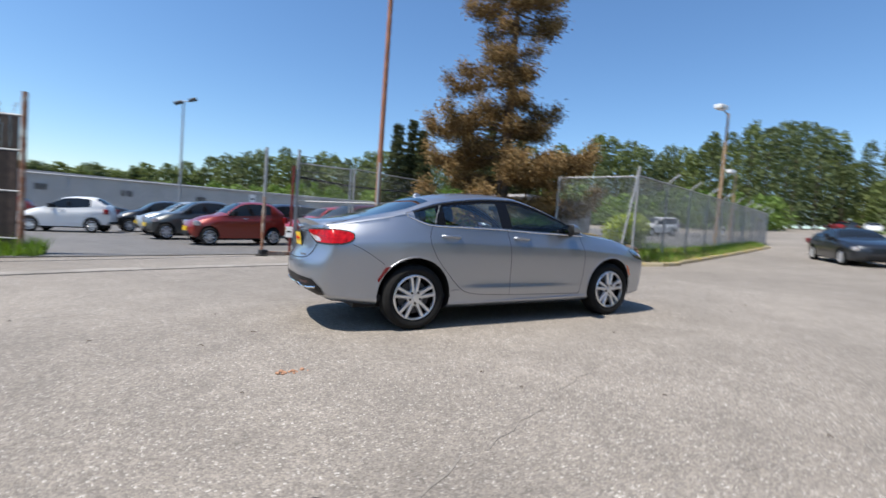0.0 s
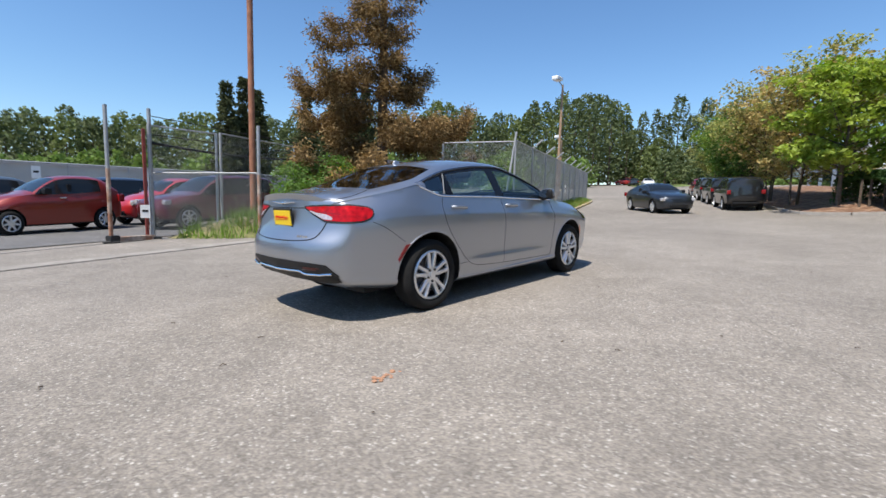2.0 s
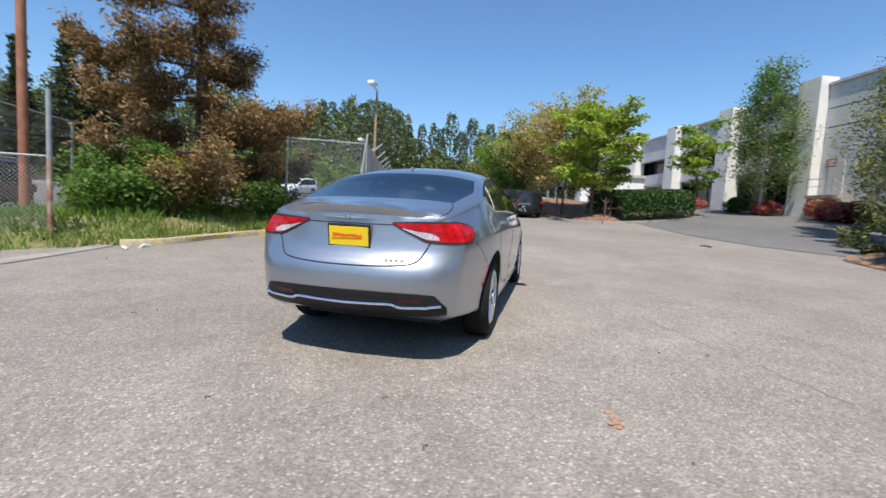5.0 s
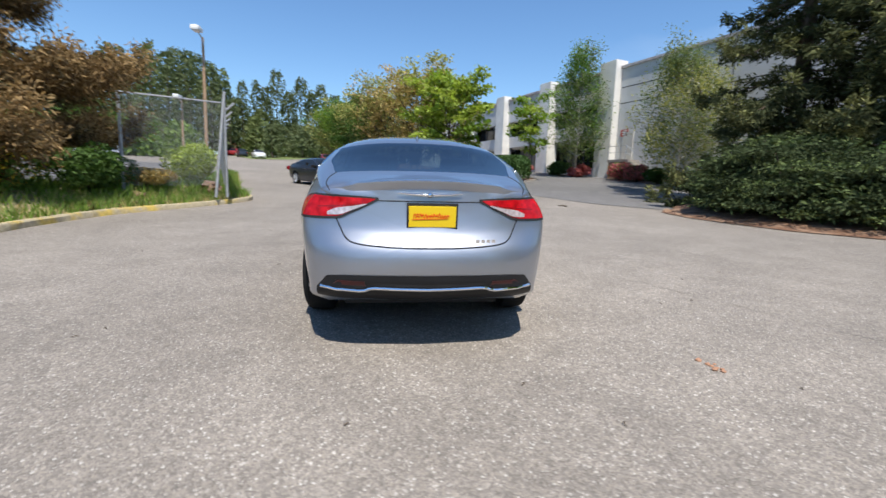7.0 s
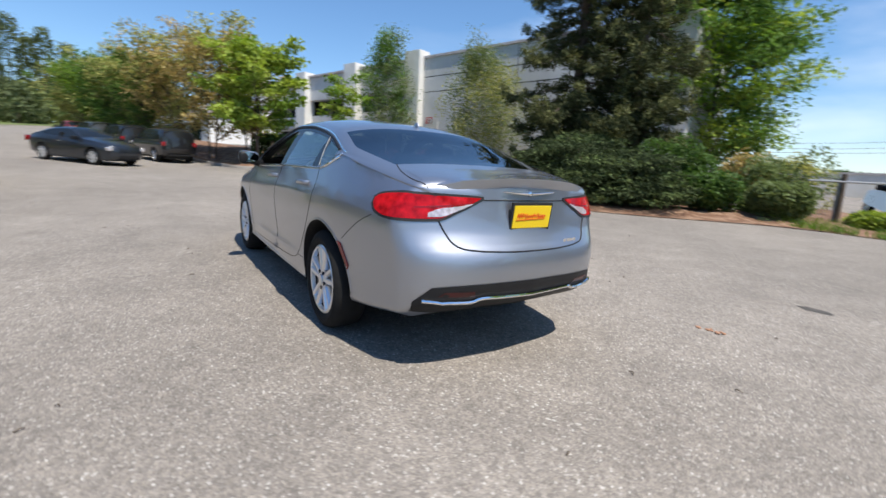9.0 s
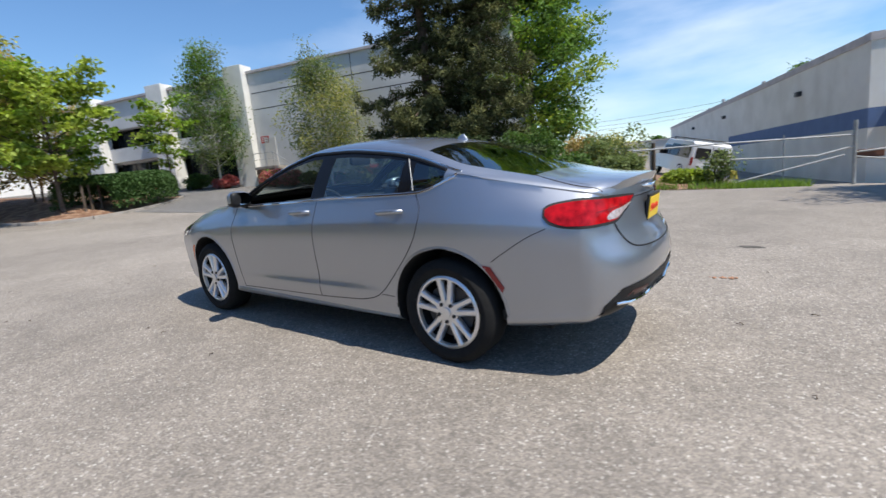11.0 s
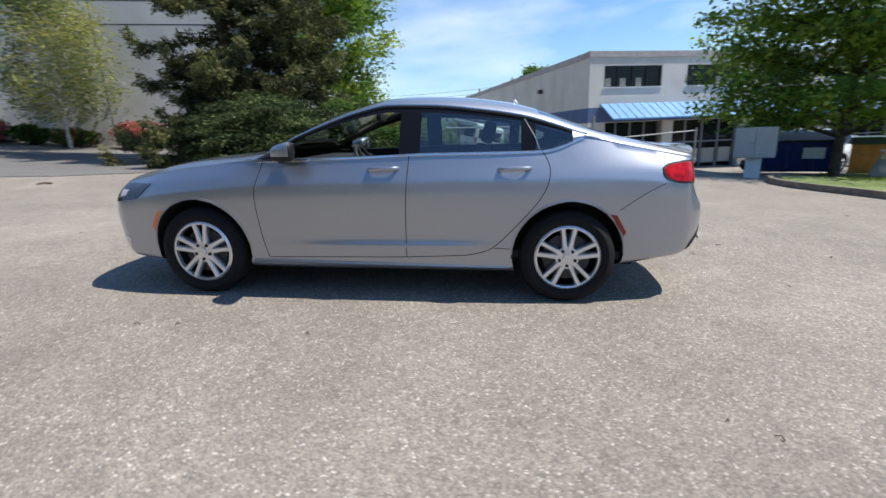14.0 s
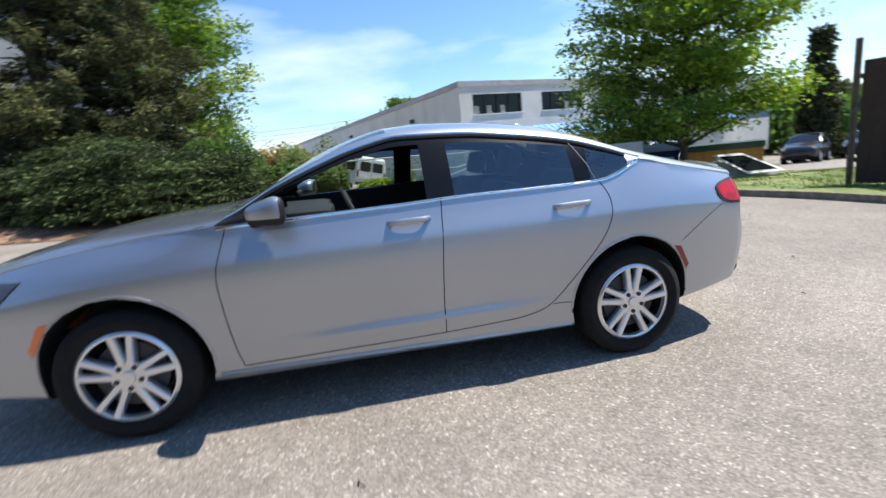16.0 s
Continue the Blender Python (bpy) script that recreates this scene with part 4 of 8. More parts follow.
def hatch_spec():
    """A short, tall three-door hatchback."""
    s = dict(SEDAN)
    s.update(sx=None, x=[-0.50, -0.2, 0.1, 0.5, 0.9, 1.3, 1.7, 2.1, 2.4, 2.65], w=[0.66, 0.74, 0.79, 0.81, 0.815, 0.815, 0.81, 0.79, 0.74, 0.66],
             zbot=[0.30, 0.26, 0.2, 0.19, 0.19, 0.19, 0.19, 0.2, 0.22, 0.25],
             bx=[-0.5, -0.2, 0.1, 0.5, 1.0, 1.5, 1.75, 2.1, 2.65], bz=[1.05, 1.06, 1.05, 1.02, 0.99, 0.98, 0.98, 0.93, 0.76],
             by=[0.60, 0.68, 0.735, 0.755, 0.76, 0.76, 0.75, 0.68, 0.52],
             tx=[-0.5, -0.25, 0.0, 0.3, 0.7, 1.05, 1.3, 1.55, 1.75, 2.1, 2.65], tz=[1.08, 1.22, 1.345, 1.39, 1.405, 1.37, 1.28, 1.13, 0.99, 0.94, 0.77],
             ty=[0.58, 0.60, 0.60, 0.60, 0.60, 0.61, 0.64, 0.69, 0.73, 0.64, 0.48],
             cx=[-0.5, -0.3, -0.05, 0.3, 0.7, 1.05, 1.35, 1.65, 1.9, 2.3, 2.65], cz=[1.14, 1.33, 1.45, 1.49, 1.485, 1.44, 1.31, 1.12, 1.02, 0.95, 0.82],
             glass=(0.05, 1.70), rear=(-0.46, -0.12), front=(1.12, 1.72), wheels=(0.0, 2.3), wr=0.29, arch=0.335, track=0.70,
             xr_z=[0.2, 0.35, 0.5, 0.7, 0.9, 1.05, 1.15], xr=[-0.5, -0.66, -0.69, -0.68, -0.63, -0.58, -0.52],
             xf_z=[0.2, 0.3, 0.45, 0.6, 0.75, 0.85], xf=[2.75, 2.88, 2.92, 2.9, 2.82, 2.7], deck=(-0.52, 2.66))
    return s


def suv_spec():
    """A tall five-door estate or van."""
    s = dict(SEDAN)
    s.update(sx=None, x=[-0.85, -0.5, -0.1, 0.4, 1.0, 1.6, 2.2, 2.6, 3.0, 3.3], w=[0.84, 0.89, 0.92, 0.935, 0.94, 0.94, 0.935, 0.93, 0.91, 0.84],
             zbot=[0.40, 0.34, 0.28, 0.27, 0.27, 0.27, 0.27, 0.27, 0.29, 0.32],
             bx=[-0.85, -0.5, 0.3, 1.0, 1.6, 2.1, 2.35, 2.8, 3.3], bz=[1.15, 1.15, 1.13, 1.11, 1.1, 1.09, 1.09, 1.04, 0.92],
             by=[0.80, 0.86, 0.885, 0.89, 0.89, 0.89, 0.88, 0.80, 0.70],
             tx=[-0.85, -0.65, -0.3, 0.3, 1.0, 1.4, 1.75, 2.05, 2.35, 2.8, 3.3], tz=[1.5, 1.62, 1.66, 1.67, 1.66, 1.62, 1.48, 1.30, 1.10, 1.05, 0.93],
             ty=[0.72, 0.73, 0.74, 0.74, 0.74, 0.745, 0.77, 0.82, 0.87, 0.76, 0.66],
             cx=[-0.85, -0.65, -0.3, 0.3, 1.0, 1.4, 1.75, 2.1, 2.45, 2.9, 3.3], cz=[1.64, 1.73, 1.77, 1.785, 1.775, 1.73, 1.57, 1.33, 1.15, 1.09, 0.98],
             glass=(-0.6, 2.3), rear=(-0.84, -0.70), front=(1.48, 2.3), wheels=(0.0, 2.75), wr=0.36, arch=0.41, track=0.80,
             xr_z=[0.25, 0.4, 0.6, 0.8, 1.1, 1.4, 1.65, 1.8], xr=[-0.85, -0.98, -1.02, -1.0, -0.97, -0.92, -0.86, -0.82],
             xf_z=[0.25, 0.4, 0.6, 0.8, 0.95, 1.05], xf=[3.4, 3.55, 3.58, 3.52, 3.42, 3.3], deck=(-0.86, 3.32))
    return s


def car_loft(s, fine=True):
    """The body shell and which of its faces are glass: (bmesh with material 0 paint, 1 side glass, 2 screens, 3 dark)."""
    x0, x1 = s["x"][0], s["x"][-1]
    step = 0.05 if fine else 0.12
    marks = [s["glass"][0], s["glass"][1], *s["rear"], *s["front"]]
    xs = sorted({round(v, 4) for v in list(np.linspace(x0, x1, int((x1 - x0) / step) + 1)) + marks})
    xs = [v for i, v in enumerate(xs) if v in [round(m, 4) for m in marks] or all(abs(v - m) > step * 0.3 for m in marks)]
    sub = 3 if fine else 1
    z_top_side = [0.24, 0.31, 0.395, 0.445, 0.60, 0.73, 0.815, 0.85, 0.925]
    inset0 = [0.050, 0.038, 0.028, 0.024, 0.010, 0.001, 0.005, 0.014, 0.046]
    scallop = [0.0, -0.003, -0.009, 0.006, 0.003, 0.0, 0.0, 0.0, 0.0]
    loops = []
    for x in xs:
        w, zb = interp(s["x"], s["w"], x), interp(s["x"], s["zbot"], x)
        bz, by = interp(s["bx"], s["bz"], x), interp(s["bx"], s["by"], x)
        tz, ty = interp(s["tx"], s["tz"], x), interp(s["tx"], s["ty"], x)
        cz = interp(s["cx"], s["cz"], x)
        shoulder = interp(s["sx"], s["sz"], x) if s["sx"] else bz
        low = [(w - 0.16, zb)]
        deep = smooth(0.35, 0.9, x) * smooth(2.3, 1.5, x) if fine else 0.0
        inset = [i + deep * k for i, k in zip(inset0, scallop)]
        for z, i in zip(z_top_side, inset):
            zz = zb + (z - z_top_side[0] + 0.05) * (shoulder - 0.05 - zb) / (z_top_side[-1] - z_top_side[0] + 0.08)
            low.append((w - i, zz))
        low.append((by, bz))
        low = spline(low, sub)
        nb = len(low)
        mid = [np.array([by + (ty - by) * k + 0.012 * math.sin(math.pi * k), bz + (tz - bz) * k]) for k in (0.3, 0.6, 0.87, 1.0)]
        rz = tz + (cz - tz) * 0.48
        ry = ty - 0.085
        roof = spline([(ty, tz), (ry, rz), (ry * 0.55, tz + (cz - tz) * 0.9), (0.0, cz)], sub)[1:]
        half = [np.array([0.0, zb])] + list(low) + mid + list(roof)
        loops.append((x, half, nb))
    n = len(loops[0][1])
    nb = loops[0][2]
    i_belt, i_top, i_rail = nb, nb + 4, nb + 4 + sub
    bm = bmesh.new()
    grid = []
    for x, half, _ in loops:
        left = [bm.verts.new((x, y, z)) for y, z in half]
        right = [bm.verts.new((x, -half[k][0], half[k][1])) for k in range(n - 2, 0, -1)]
        grid.append(left + right)
    m = len(grid[0])
    idx = lambda k: k if k < n else 2 * (n - 1) - k
    for a in range(len(grid) - 1):
        xm = (xs[a] + xs[a + 1]) / 2
        for k in range(m):
            k2 = (k + 1) % m
            f = bm.faces.new((grid[a][k], grid[a][k2], grid[a + 1][k2], grid[a + 1][k]))
            lo, hi = min(idx(k), idx(k2)), max(idx(k), idx(k2))
            if i_belt <= lo and hi <= i_top and s["glass"][0] < xm < s["glass"][1]:
                f.material_index = 4 if fine and lo == i_top - 1 else 1
            elif lo >= i_rail and (s["rear"][0] < xm < s["rear"][1] or s["front"][0] < xm < s["front"][1]):
                f.material_index = 2
            elif hi <= 2:
                f.material_index = 3
    # rounded ends
    for end, zs, xe, flip in ((0, s["xr_z"], s["xr"], True), (-1, s["xf_z"], s["xf"], False)):
        loop = grid[end]
        xe0 = xs[end]
        zmax, zmin = max(v.co.z for v in loop), min(v.co.z for v in loop)
        zc = zmin + (zmax - zmin) * 0.55
        sgn = -1 if end == 0 else 1
        prev = loop
        dk = s["deck"][0 if end == 0 else 1]
        for sc in ((0.985, 0.955, 0.91, 0.84, 0.74, 0.60, 0.42, 0.26, 0.14, 0.06, 0.02) if fine else (0.96, 0.86, 0.6, 0.3)):
            ring = []
            for v in loop:
                y, z = v.co.y * sc, zc + (v.co.z - zc) * (sc if v.co.z < zc else 1 - (1 - sc) * 1.0)
                f = (1 - sc ** 7) ** 0.55
                target = interp(zs, xe, z)
                plan = 0.10 * abs(y) ** 2.2 / 0.45
                ring.append(bm.verts.new((xe0 + (target - sgn * plan - xe0) * f, y, z)))
            for k in range(m):
                k2 = (k + 1) % m
                q = (prev[k], ring[k], ring[k2], prev[k2]) if not flip else (prev[k2], ring[k2], ring[k], prev[k])
                bm.faces.new(tuple(reversed(q)))
            prev = ring
        bm.faces.new(prev if not flip else list(reversed(prev)))
    bmesh.ops.recalc_face_normals(bm, faces=bm.faces)
    return bm


def cut_arches(bm, s):
    """Cuts the four wheel wells out of the closed body, and returns the bmesh."""
    me = bpy.data.meshes.new("shell")
    bm.to_mesh(me)
    bm.free()
    for k in range(5):
        me.materials.append(None)
    ob = new("shell", me)
    cutters = []
    for x in s["wheels"]:
        for sg in (1, -1):
            cb = bmesh.new()
            prof = [(0.0, 0.52 * sg), (s["arch"], 0.52 * sg), (s["arch"], 1.1 * sg), (0.0, 1.1 * sg)]
            lathe(cb, [(max(r, 0.001), a) for r, a in prof], seg=56, m=Matrix.Translation((x, 0, s["wr"] + 0.012)))
            bmesh.ops.holes_fill(cb, edges=cb.edges)
            bmesh.ops.recalc_face_normals(cb, faces=cb.faces)
            cm = bpy.data.meshes.new("well")
            cb.to_mesh(cm)
            cb.free()
            co = new("well", cm)
            cutters.append(co)
            mod = ob.modifiers.new("well", "BOOLEAN")
            mod.object, mod.operation, mod.solver = co, "DIFFERENCE", "EXACT"
    dg = bpy.context.evaluated_depsgraph_get()
    out = bmesh.new()
    out.from_mesh(ob.evaluated_get(dg).to_mesh())
    ob.evaluated_get(dg).to_mesh_clear()
    for o in [ob, *cutters]:
        d = o.data
        bpy.data.objects.remove(o)
        bpy.data.meshes.remove(d)
    for f in out.faces:
        c = f.calc_center_median()
        for x in s["wheels"]:
            r = math.hypot(c.x - x, c.z - s["wr"] - 0.012)
            if r < s["arch"] + 0.003 and abs(c.y) < 0.945 and (abs(r - s["arch"]) < 0.004 or abs(abs(c.y) - 0.52) < 0.01):
                f.material_index = 3
    return out


def take(bm, pick):
    """Moves the faces that pick() chooses into a bmesh of their own."""
    out = bm.copy()
    keep = [f.index for f in bm.faces if pick(f)]
    chosen = set(keep)
    out.faces.ensure_lookup_table()
    bmesh.ops.delete(out, geom=[f for f in out.faces if f.index not in chosen], context="FACES")
    bm.faces.ensure_lookup_table()
    bmesh.ops.delete(bm, geom=[bm.faces[i] for i in keep], context="FACES")
    return out


def wheel(parent, name, x, y, r, side, rim_mats, spokes=5, twin=True, seg=48, parked=False):
    """A road wheel: hub with brake disc, tyre and alloy rim. side: +1 left, -1 right."""
    rr = r * 0.70
    o = y * side
    bm = bmesh.new()
    lathe(bm, [(0.02, 0.03), (rr * 0.72, 0.03), (rr * 0.72, 0.05), (0.06, 0.055), (0.06, 0.075), (0.001, 0.075)], seg=24)
    hub = part("wheel", bm, M_ALLOY_DK, parent, smooth=True)
    hub.matrix_local = Matrix.Translation((x, o, r)) @ Matrix.Diagonal((1, side, 1, 1))
    bm = bmesh.new()
    hw = 0.108
    lathe(bm, [(rr, -hw + 0.01), (rr + 0.02, -hw - 0.004), (r - 0.05, -hw - 0.008), (r - 0.012, -hw + 0.012), (r, -hw + 0.035), (r, hw - 0.035),
               (r - 0.012, hw - 0.012), (r - 0.05, hw + 0.008), (rr + 0.02, hw + 0.004), (rr, hw - 0.01), (rr - 0.004, hw - 0.03)], seg=seg)
    part("tyre", bm, M_RUBBER, hub, smooth=True)
    bm = bmesh.new()
    lathe(bm, [(rr + 0.002, hw - 0.01), (rr - 0.012, hw), (rr - 0.022, hw - 0.004), (rr - 0.026, hw - 0.03)], seg=seg)
    # barrel coloured near-black: the shade behind the spokes put into its material
    barrel = lathe(bmesh.new(), [(rr - 0.026, hw - 0.03), (rr - 0.035, -hw), (rr - 0.06, -hw)], seg=seg)
    part("rim_barrel", barrel, M_ALLOY_DK, hub, smooth=True)
    # spokes
    n = spokes * 2 if twin else spokes
    for k in range(n):
        if twin:
            a = (k // 2) * math.tau / spokes + (0.20 if k % 2 else -0.20) + math.pi / 2
            a_in = (k // 2) * math.tau / spokes + (0.30 if k % 2 else -0.30) + math.pi / 2
        else:
            a = a_in = k * math.tau / n + math.pi / 2
        r_in, r_out = 0.055, rr - 0.015
        p0 = Vector((math.cos(a_in) * r_in, hw - 0.020, math.sin(a_in) * r_in))
        p1 = Vector((math.cos(a) * r_out, hw - 0.012, math.sin(a) * r_out))
        d = (p1 - p0).normalized()
        t = Vector((0, 1, 0)).cross(d)
        w0, w1 = (0.023, 0.021) if twin else (0.03, 0.02)
        vs = []
        for p, w in ((p0, w0), (p0.lerp(p1, 0.55), w0 * 0.85), (p1, w1)):
            vs.append([bm.verts.new(p + t * w), bm.verts.new(p + t * w * 0.55 + Vector((0, 0.012, 0))), bm.verts.new(p - t * w * 0.55 + Vector((0, 0.012, 0))),
                       bm.verts.new(p - t * w), bm.verts.new(p - t * w - Vector((0, 0.03, 0))), bm.verts.new(p + t * w - Vector((0, 0.03, 0)))])
        for u, v in zip(vs, vs[1:]):
            for j in range(6):
                bm.faces.new((u[j], u[(j + 1) % 6], v[(j + 1) % 6], v[j]))
    lathe(bm, [(0.085, hw - 0.035), (0.082, hw - 0.012), (0.05, hw - 0.006), (0.034, hw - 0.006), (0.032, hw + 0.004), (0.001, hw + 0.006)], seg=24)
    bmesh.ops.recalc_face_normals(bm, faces=bm.faces)
    part("rim", bm, rim_mats, hub, smooth=True, angle=40)
    if not parked:
        for k in range(5):
            bm = bmesh.new()
            a = k * math.tau / 5 - math.pi / 2
            lathe(bm, [(0.012, hw - 0.015), (0.012, hw + 0.0), (0.001, hw + 0.002)], seg=10, m=Matrix.Translation((math.cos(a) * 0.058, 0, math.sin(a) * 0.058)))
            part("lug_nut", bm, M_ALLOY_DK, hub, smooth=True)
    return hub


def ribbon_on(bvh, pts, side, radius, bm, lift=0.0005, seg=6):
    """A thin bar laid along (x, z) points on the side of a body."""
    line = []
    for x, z in pts:
        hit = bvh.ray_cast(Vector((x, 1.6 * side, z)), Vector((0, -side, 0)))
        if hit[0] is not None:
            line.append(hit[0] + hit[1] * lift)
    if len(line) > 1:
        tube(bm, line, radius, seg=seg)
    return bm


def patch_on(bvh, poly, way, start, bm, lift=0.004, thick=0.012, n=7):
    """A raised patch laid on a body: poly are 2D points (four corner curve) bilinearly filled. way: ray direction; start: maps (u, v) to the ray's origin."""
    c = [Vector(p) for p in poly]
    rows = []
    for i in range(n + 1):
        row = []
        for j in range(n + 1):
            u, v = i / n, j / n
            p = c[0] * (1 - u) * (1 - v) + c[1] * u * (1 - v) + c[2] * u * v + c[3] * (1 - u) * v
            hit = bvh.ray_cast(start(p), way)
            if hit[0] is None:
                row.append(None)
            else:
                nrm = hit[1]
                row.append((hit[0], nrm))
        rows.append(row)
    top = [[bm.verts.new(h[0] + h[1] * lift) if h else None for h in r] for r in rows]
    for i in range(n):
        for j in range(n):
            q = (top[i][j], top[i + 1][j], top[i + 1][j + 1], top[i][j + 1])
            if all(q):
                bm.faces.new(q)
    edge = [e for e in bm.edges if e.is_boundary]
    ret = bmesh.ops.extrude_edge_only(bm, edges=edge)
    for v in [g for g in ret["geom"] if isinstance(g, bmesh.types.BMVert)]:
        v.co -= v.normal * 0 + (-way) * thick
    bmesh.ops.recalc_face_normals(bm, faces=bm.faces)
    return bm


def silver_sedan():
    from mathutils.bvhtree import BVHTree
    s = SEDAN
    car = empty("silver_sedan", SLOPE, "silver four-door sedan, driver's window open, parked on worn paving", "car")
    bm = cut_arches(car_loft(s), s)
    bmesh.ops.remove_doubles(bm, verts=bm.verts, dist=0.0004)
    bvh = BVHTree.FromBMesh(bm)
    side_glass = take(bm, lambda f: f.material_index == 1)
    screens = take(bm, lambda f: f.material_index == 2)
    frames = take(bm, lambda f: f.material_index == 4)
    wells = take(bm, lambda f: f.material_index == 3)
    # black lining set inside the shell round the cabin
    lining = bm.copy()
    bmesh.ops.delete(lining, geom=[f for f in lining.faces if not (-0.6 < f.calc_center_median().x < 2.35 and f.calc_center_median().z > 0.45)], context="FACES")
    lining.normal_update()
    for v in lining.verts:
        v.co -= v.normal * 0.022
    bmesh.ops.reverse_faces(lining, faces=lining.faces)
    part("cabin_lining", lining, M_INT, car, "black cabin lining", smooth=True)
    part("body", bm, M_SILVER, car, "metallic silver paint", smooth=True, angle=32)
    part("wheel_well", wells, M_DARK, car, smooth=False)
    # glass: windscreen, backlight, side panes (the left front door's pane is wound down)
    back = take(screens, lambda f: f.calc_center_median().x < 0.8)
    part("rear_window", back, M_GLASS_DK, car, "dark tinted rear window", smooth=True)
    part("windscreen", screens, M_GLASS, car, smooth=True)
    b_pillar = (1.07, 1.21)
    for sg in (1, -1):
        for nm, a, b, mt in (("front_side_window", b_pillar[1], 2.3, M_GLASS), ("rear_side_window", 0.33, b_pillar[0], M_GLASS_MID), ("quarter_window", -0.2, 0.27, M_GLASS_MID)):
            pane = take(side_glass, lambda f: a < f.calc_center_median().x < b and f.calc_center_median().y * sg > 0)
            if nm == "front_side_window" and sg == 1:
                pane.free()
                continue
            part(nm, pane, mt, car, smooth=True)
    for sg in (1, -1):
        for a, b in ((-0.5, 0.6), (0.6, 1.6)):
            piece = take(side_glass, lambda f: a < f.calc_center_median().x < b and f.calc_center_median().y * sg > 0)
            part("pillar_trim", piece, M_PILLAR, car, "gloss black pillar trim", smooth=True)
    side_glass.free()
    for sg in (1, -1):
        for a, b in ((-0.5, 0.30), (0.30, 1.14), (1.14, 2.4)):
            piece = take(frames, lambda f: a < f.calc_center_median().x < b and f.calc_center_median().y * sg > 0)
            part("window_frame", piece, M_PILLAR, car, "black upper window frame", smooth=True)
    frames.free()
    # black corner sails at the foot of the front pillars and slanted divider before the quarter window
    for sg in (1, -1):
        bm = bmesh.new()
        ribbon_on(bvh, [(0.33, 1.30), (0.30, 1.25), (0.255, 1.17), (0.225, 1.09)], sg, 0.003, bm, 0.003)
        part("window_divider", bm, M_STEEL, car)
        belt = [(float(x), float(interp(s["bx"], s["bz"], x)) - 0.012) for x in np.linspace(-0.07, 2.24, 48)]
        bm = bmesh.new()
        ribbon_on(bvh, belt, sg, 0.0075, bm, 0.002)
        part("belt_moulding", bm, M_CHROME, car, "bright chrome window moulding", smooth=True)
        over = [(float(x), float(interp(s["tx"], s["tz"], x)) + 0.012) for x in np.linspace(-0.10, 2.2, 60)]
        bm = bmesh.new()
        ribbon_on(bvh, over, sg, 0.005, bm, 0.002)
        part("roof_moulding", bm, M_CHROME, car, smooth=True)
        rail = [(float(x), float(interp(s["tx"], s["tz"], x)) - 0.004) for x in np.linspace(0.0, 2.15, 60)]
        bm = bmesh.new()
        ribbon_on(bvh, rail, sg, 0.011, bm, 0.001)
        part("window_seal", bm, M_BLACK, car, smooth=True)
        bm = bmesh.new()
        ribbon_on(bvh, [(-0.085, 1.178), (-0.06, 1.165), (-0.02, 1.150)], sg, 0.005, bm, 0.002)
        part("moulding_tip", bm, M_CHROME, car, smooth=True)
        # door cuts
        front_cut = spline([(2.20, 1.012), (2.235, 0.90), (2.262, 0.78), (2.255, 0.60), (2.235, 0.42), (2.21, 0.305)], 6)
        b_cut = spline([(1.125, 1.062), (1.14, 0.86), (1.15, 0.70), (1.155, 0.50), (1.155, 0.325)], 6)
        rear_cut = spline([(0.20, 1.07), (0.155, 0.98), (0.165, 0.86), (0.24, 0.72), (0.394, 0.539), (0.50, 0.43), (0.588, 0.375), (0.72, 0.345)], 6)
        sill = spline([(0.72, 0.345), (1.155, 0.325), (1.7, 0.315), (2.21, 0.305)], 12)
        for nm, line in (("door_gap", front_cut), ("door_gap", b_cut), ("door_gap", rear_cut), ("door_gap", sill)):
            bm = bmesh.new()
            ribbon_on(bvh, line, sg, 0.0034, bm, -0.0012)
            part(nm, bm, M_DARK, car)
        # bumper joints and fuel flap
        bm = bmesh.new()
        ribbon_on(bvh, spline([(0.405, 0.395), (0.47, 0.40), (0.52, 0.40)], 4), sg, 0.003, bm, -0.001)
        part("sill_joint", bm, M_DARK, car)
        bm = bmesh.new()
        ribbon_on(bvh, spline([(-0.64, 0.862), (-0.54, 0.815), (-0.43, 0.745), (-0.33, 0.675)], 5), sg, 0.0028, bm, -0.001)
        part("bumper_seam", bm, M_DARK, car)
        # arch lips
        for x in s["wheels"]:
            bm = bmesh.new()
            ribbon_on(bvh, [(x + math.cos(a) * (s["arch"] + 0.010), s["wr"] + 0.012 + math.sin(a) * (s["arch"] + 0.010)) for a in np.linspace(0.02, math.pi - 0.02, 40)], sg, 0.010, bm, -0.005)
            part("arch_lip", bm, M_SILVER, car, smooth=True)
        # rocker step
        bm = bmesh.new()
        ribbon_on(bvh, [(float(x), 0.255 + 0.02 * smooth(0.5, 2.3, x)) for x in np.linspace(0.40, 2.33, 40)], sg, 0.016, bm, -0.006)
        part("sill_moulding", bm, M_SILVER, car, smooth=True)
        # handles
        for hx in (1.305, 0.39):
            hit = bvh.ray_cast(Vector((hx, 1.6 * sg, 0.962)), Vector((0, -sg, 0)))[0]
            bm = bmesh.new()
            pts = [(hx + 0.108, hit.y - 0.004 * sg, 0.956), (hx + 0.085, hit.y + 0.026 * sg, 0.961), (hx + 0.0, hit.y + 0.034 * sg, 0.966), (hx - 0.075, hit.y + 0.030 * sg, 0.967), (hx - 0.105, hit.y - 0.002 * sg, 0.965)]
            tube(bm, spline(pts, 4), 0.014, 0.012, seg=10)
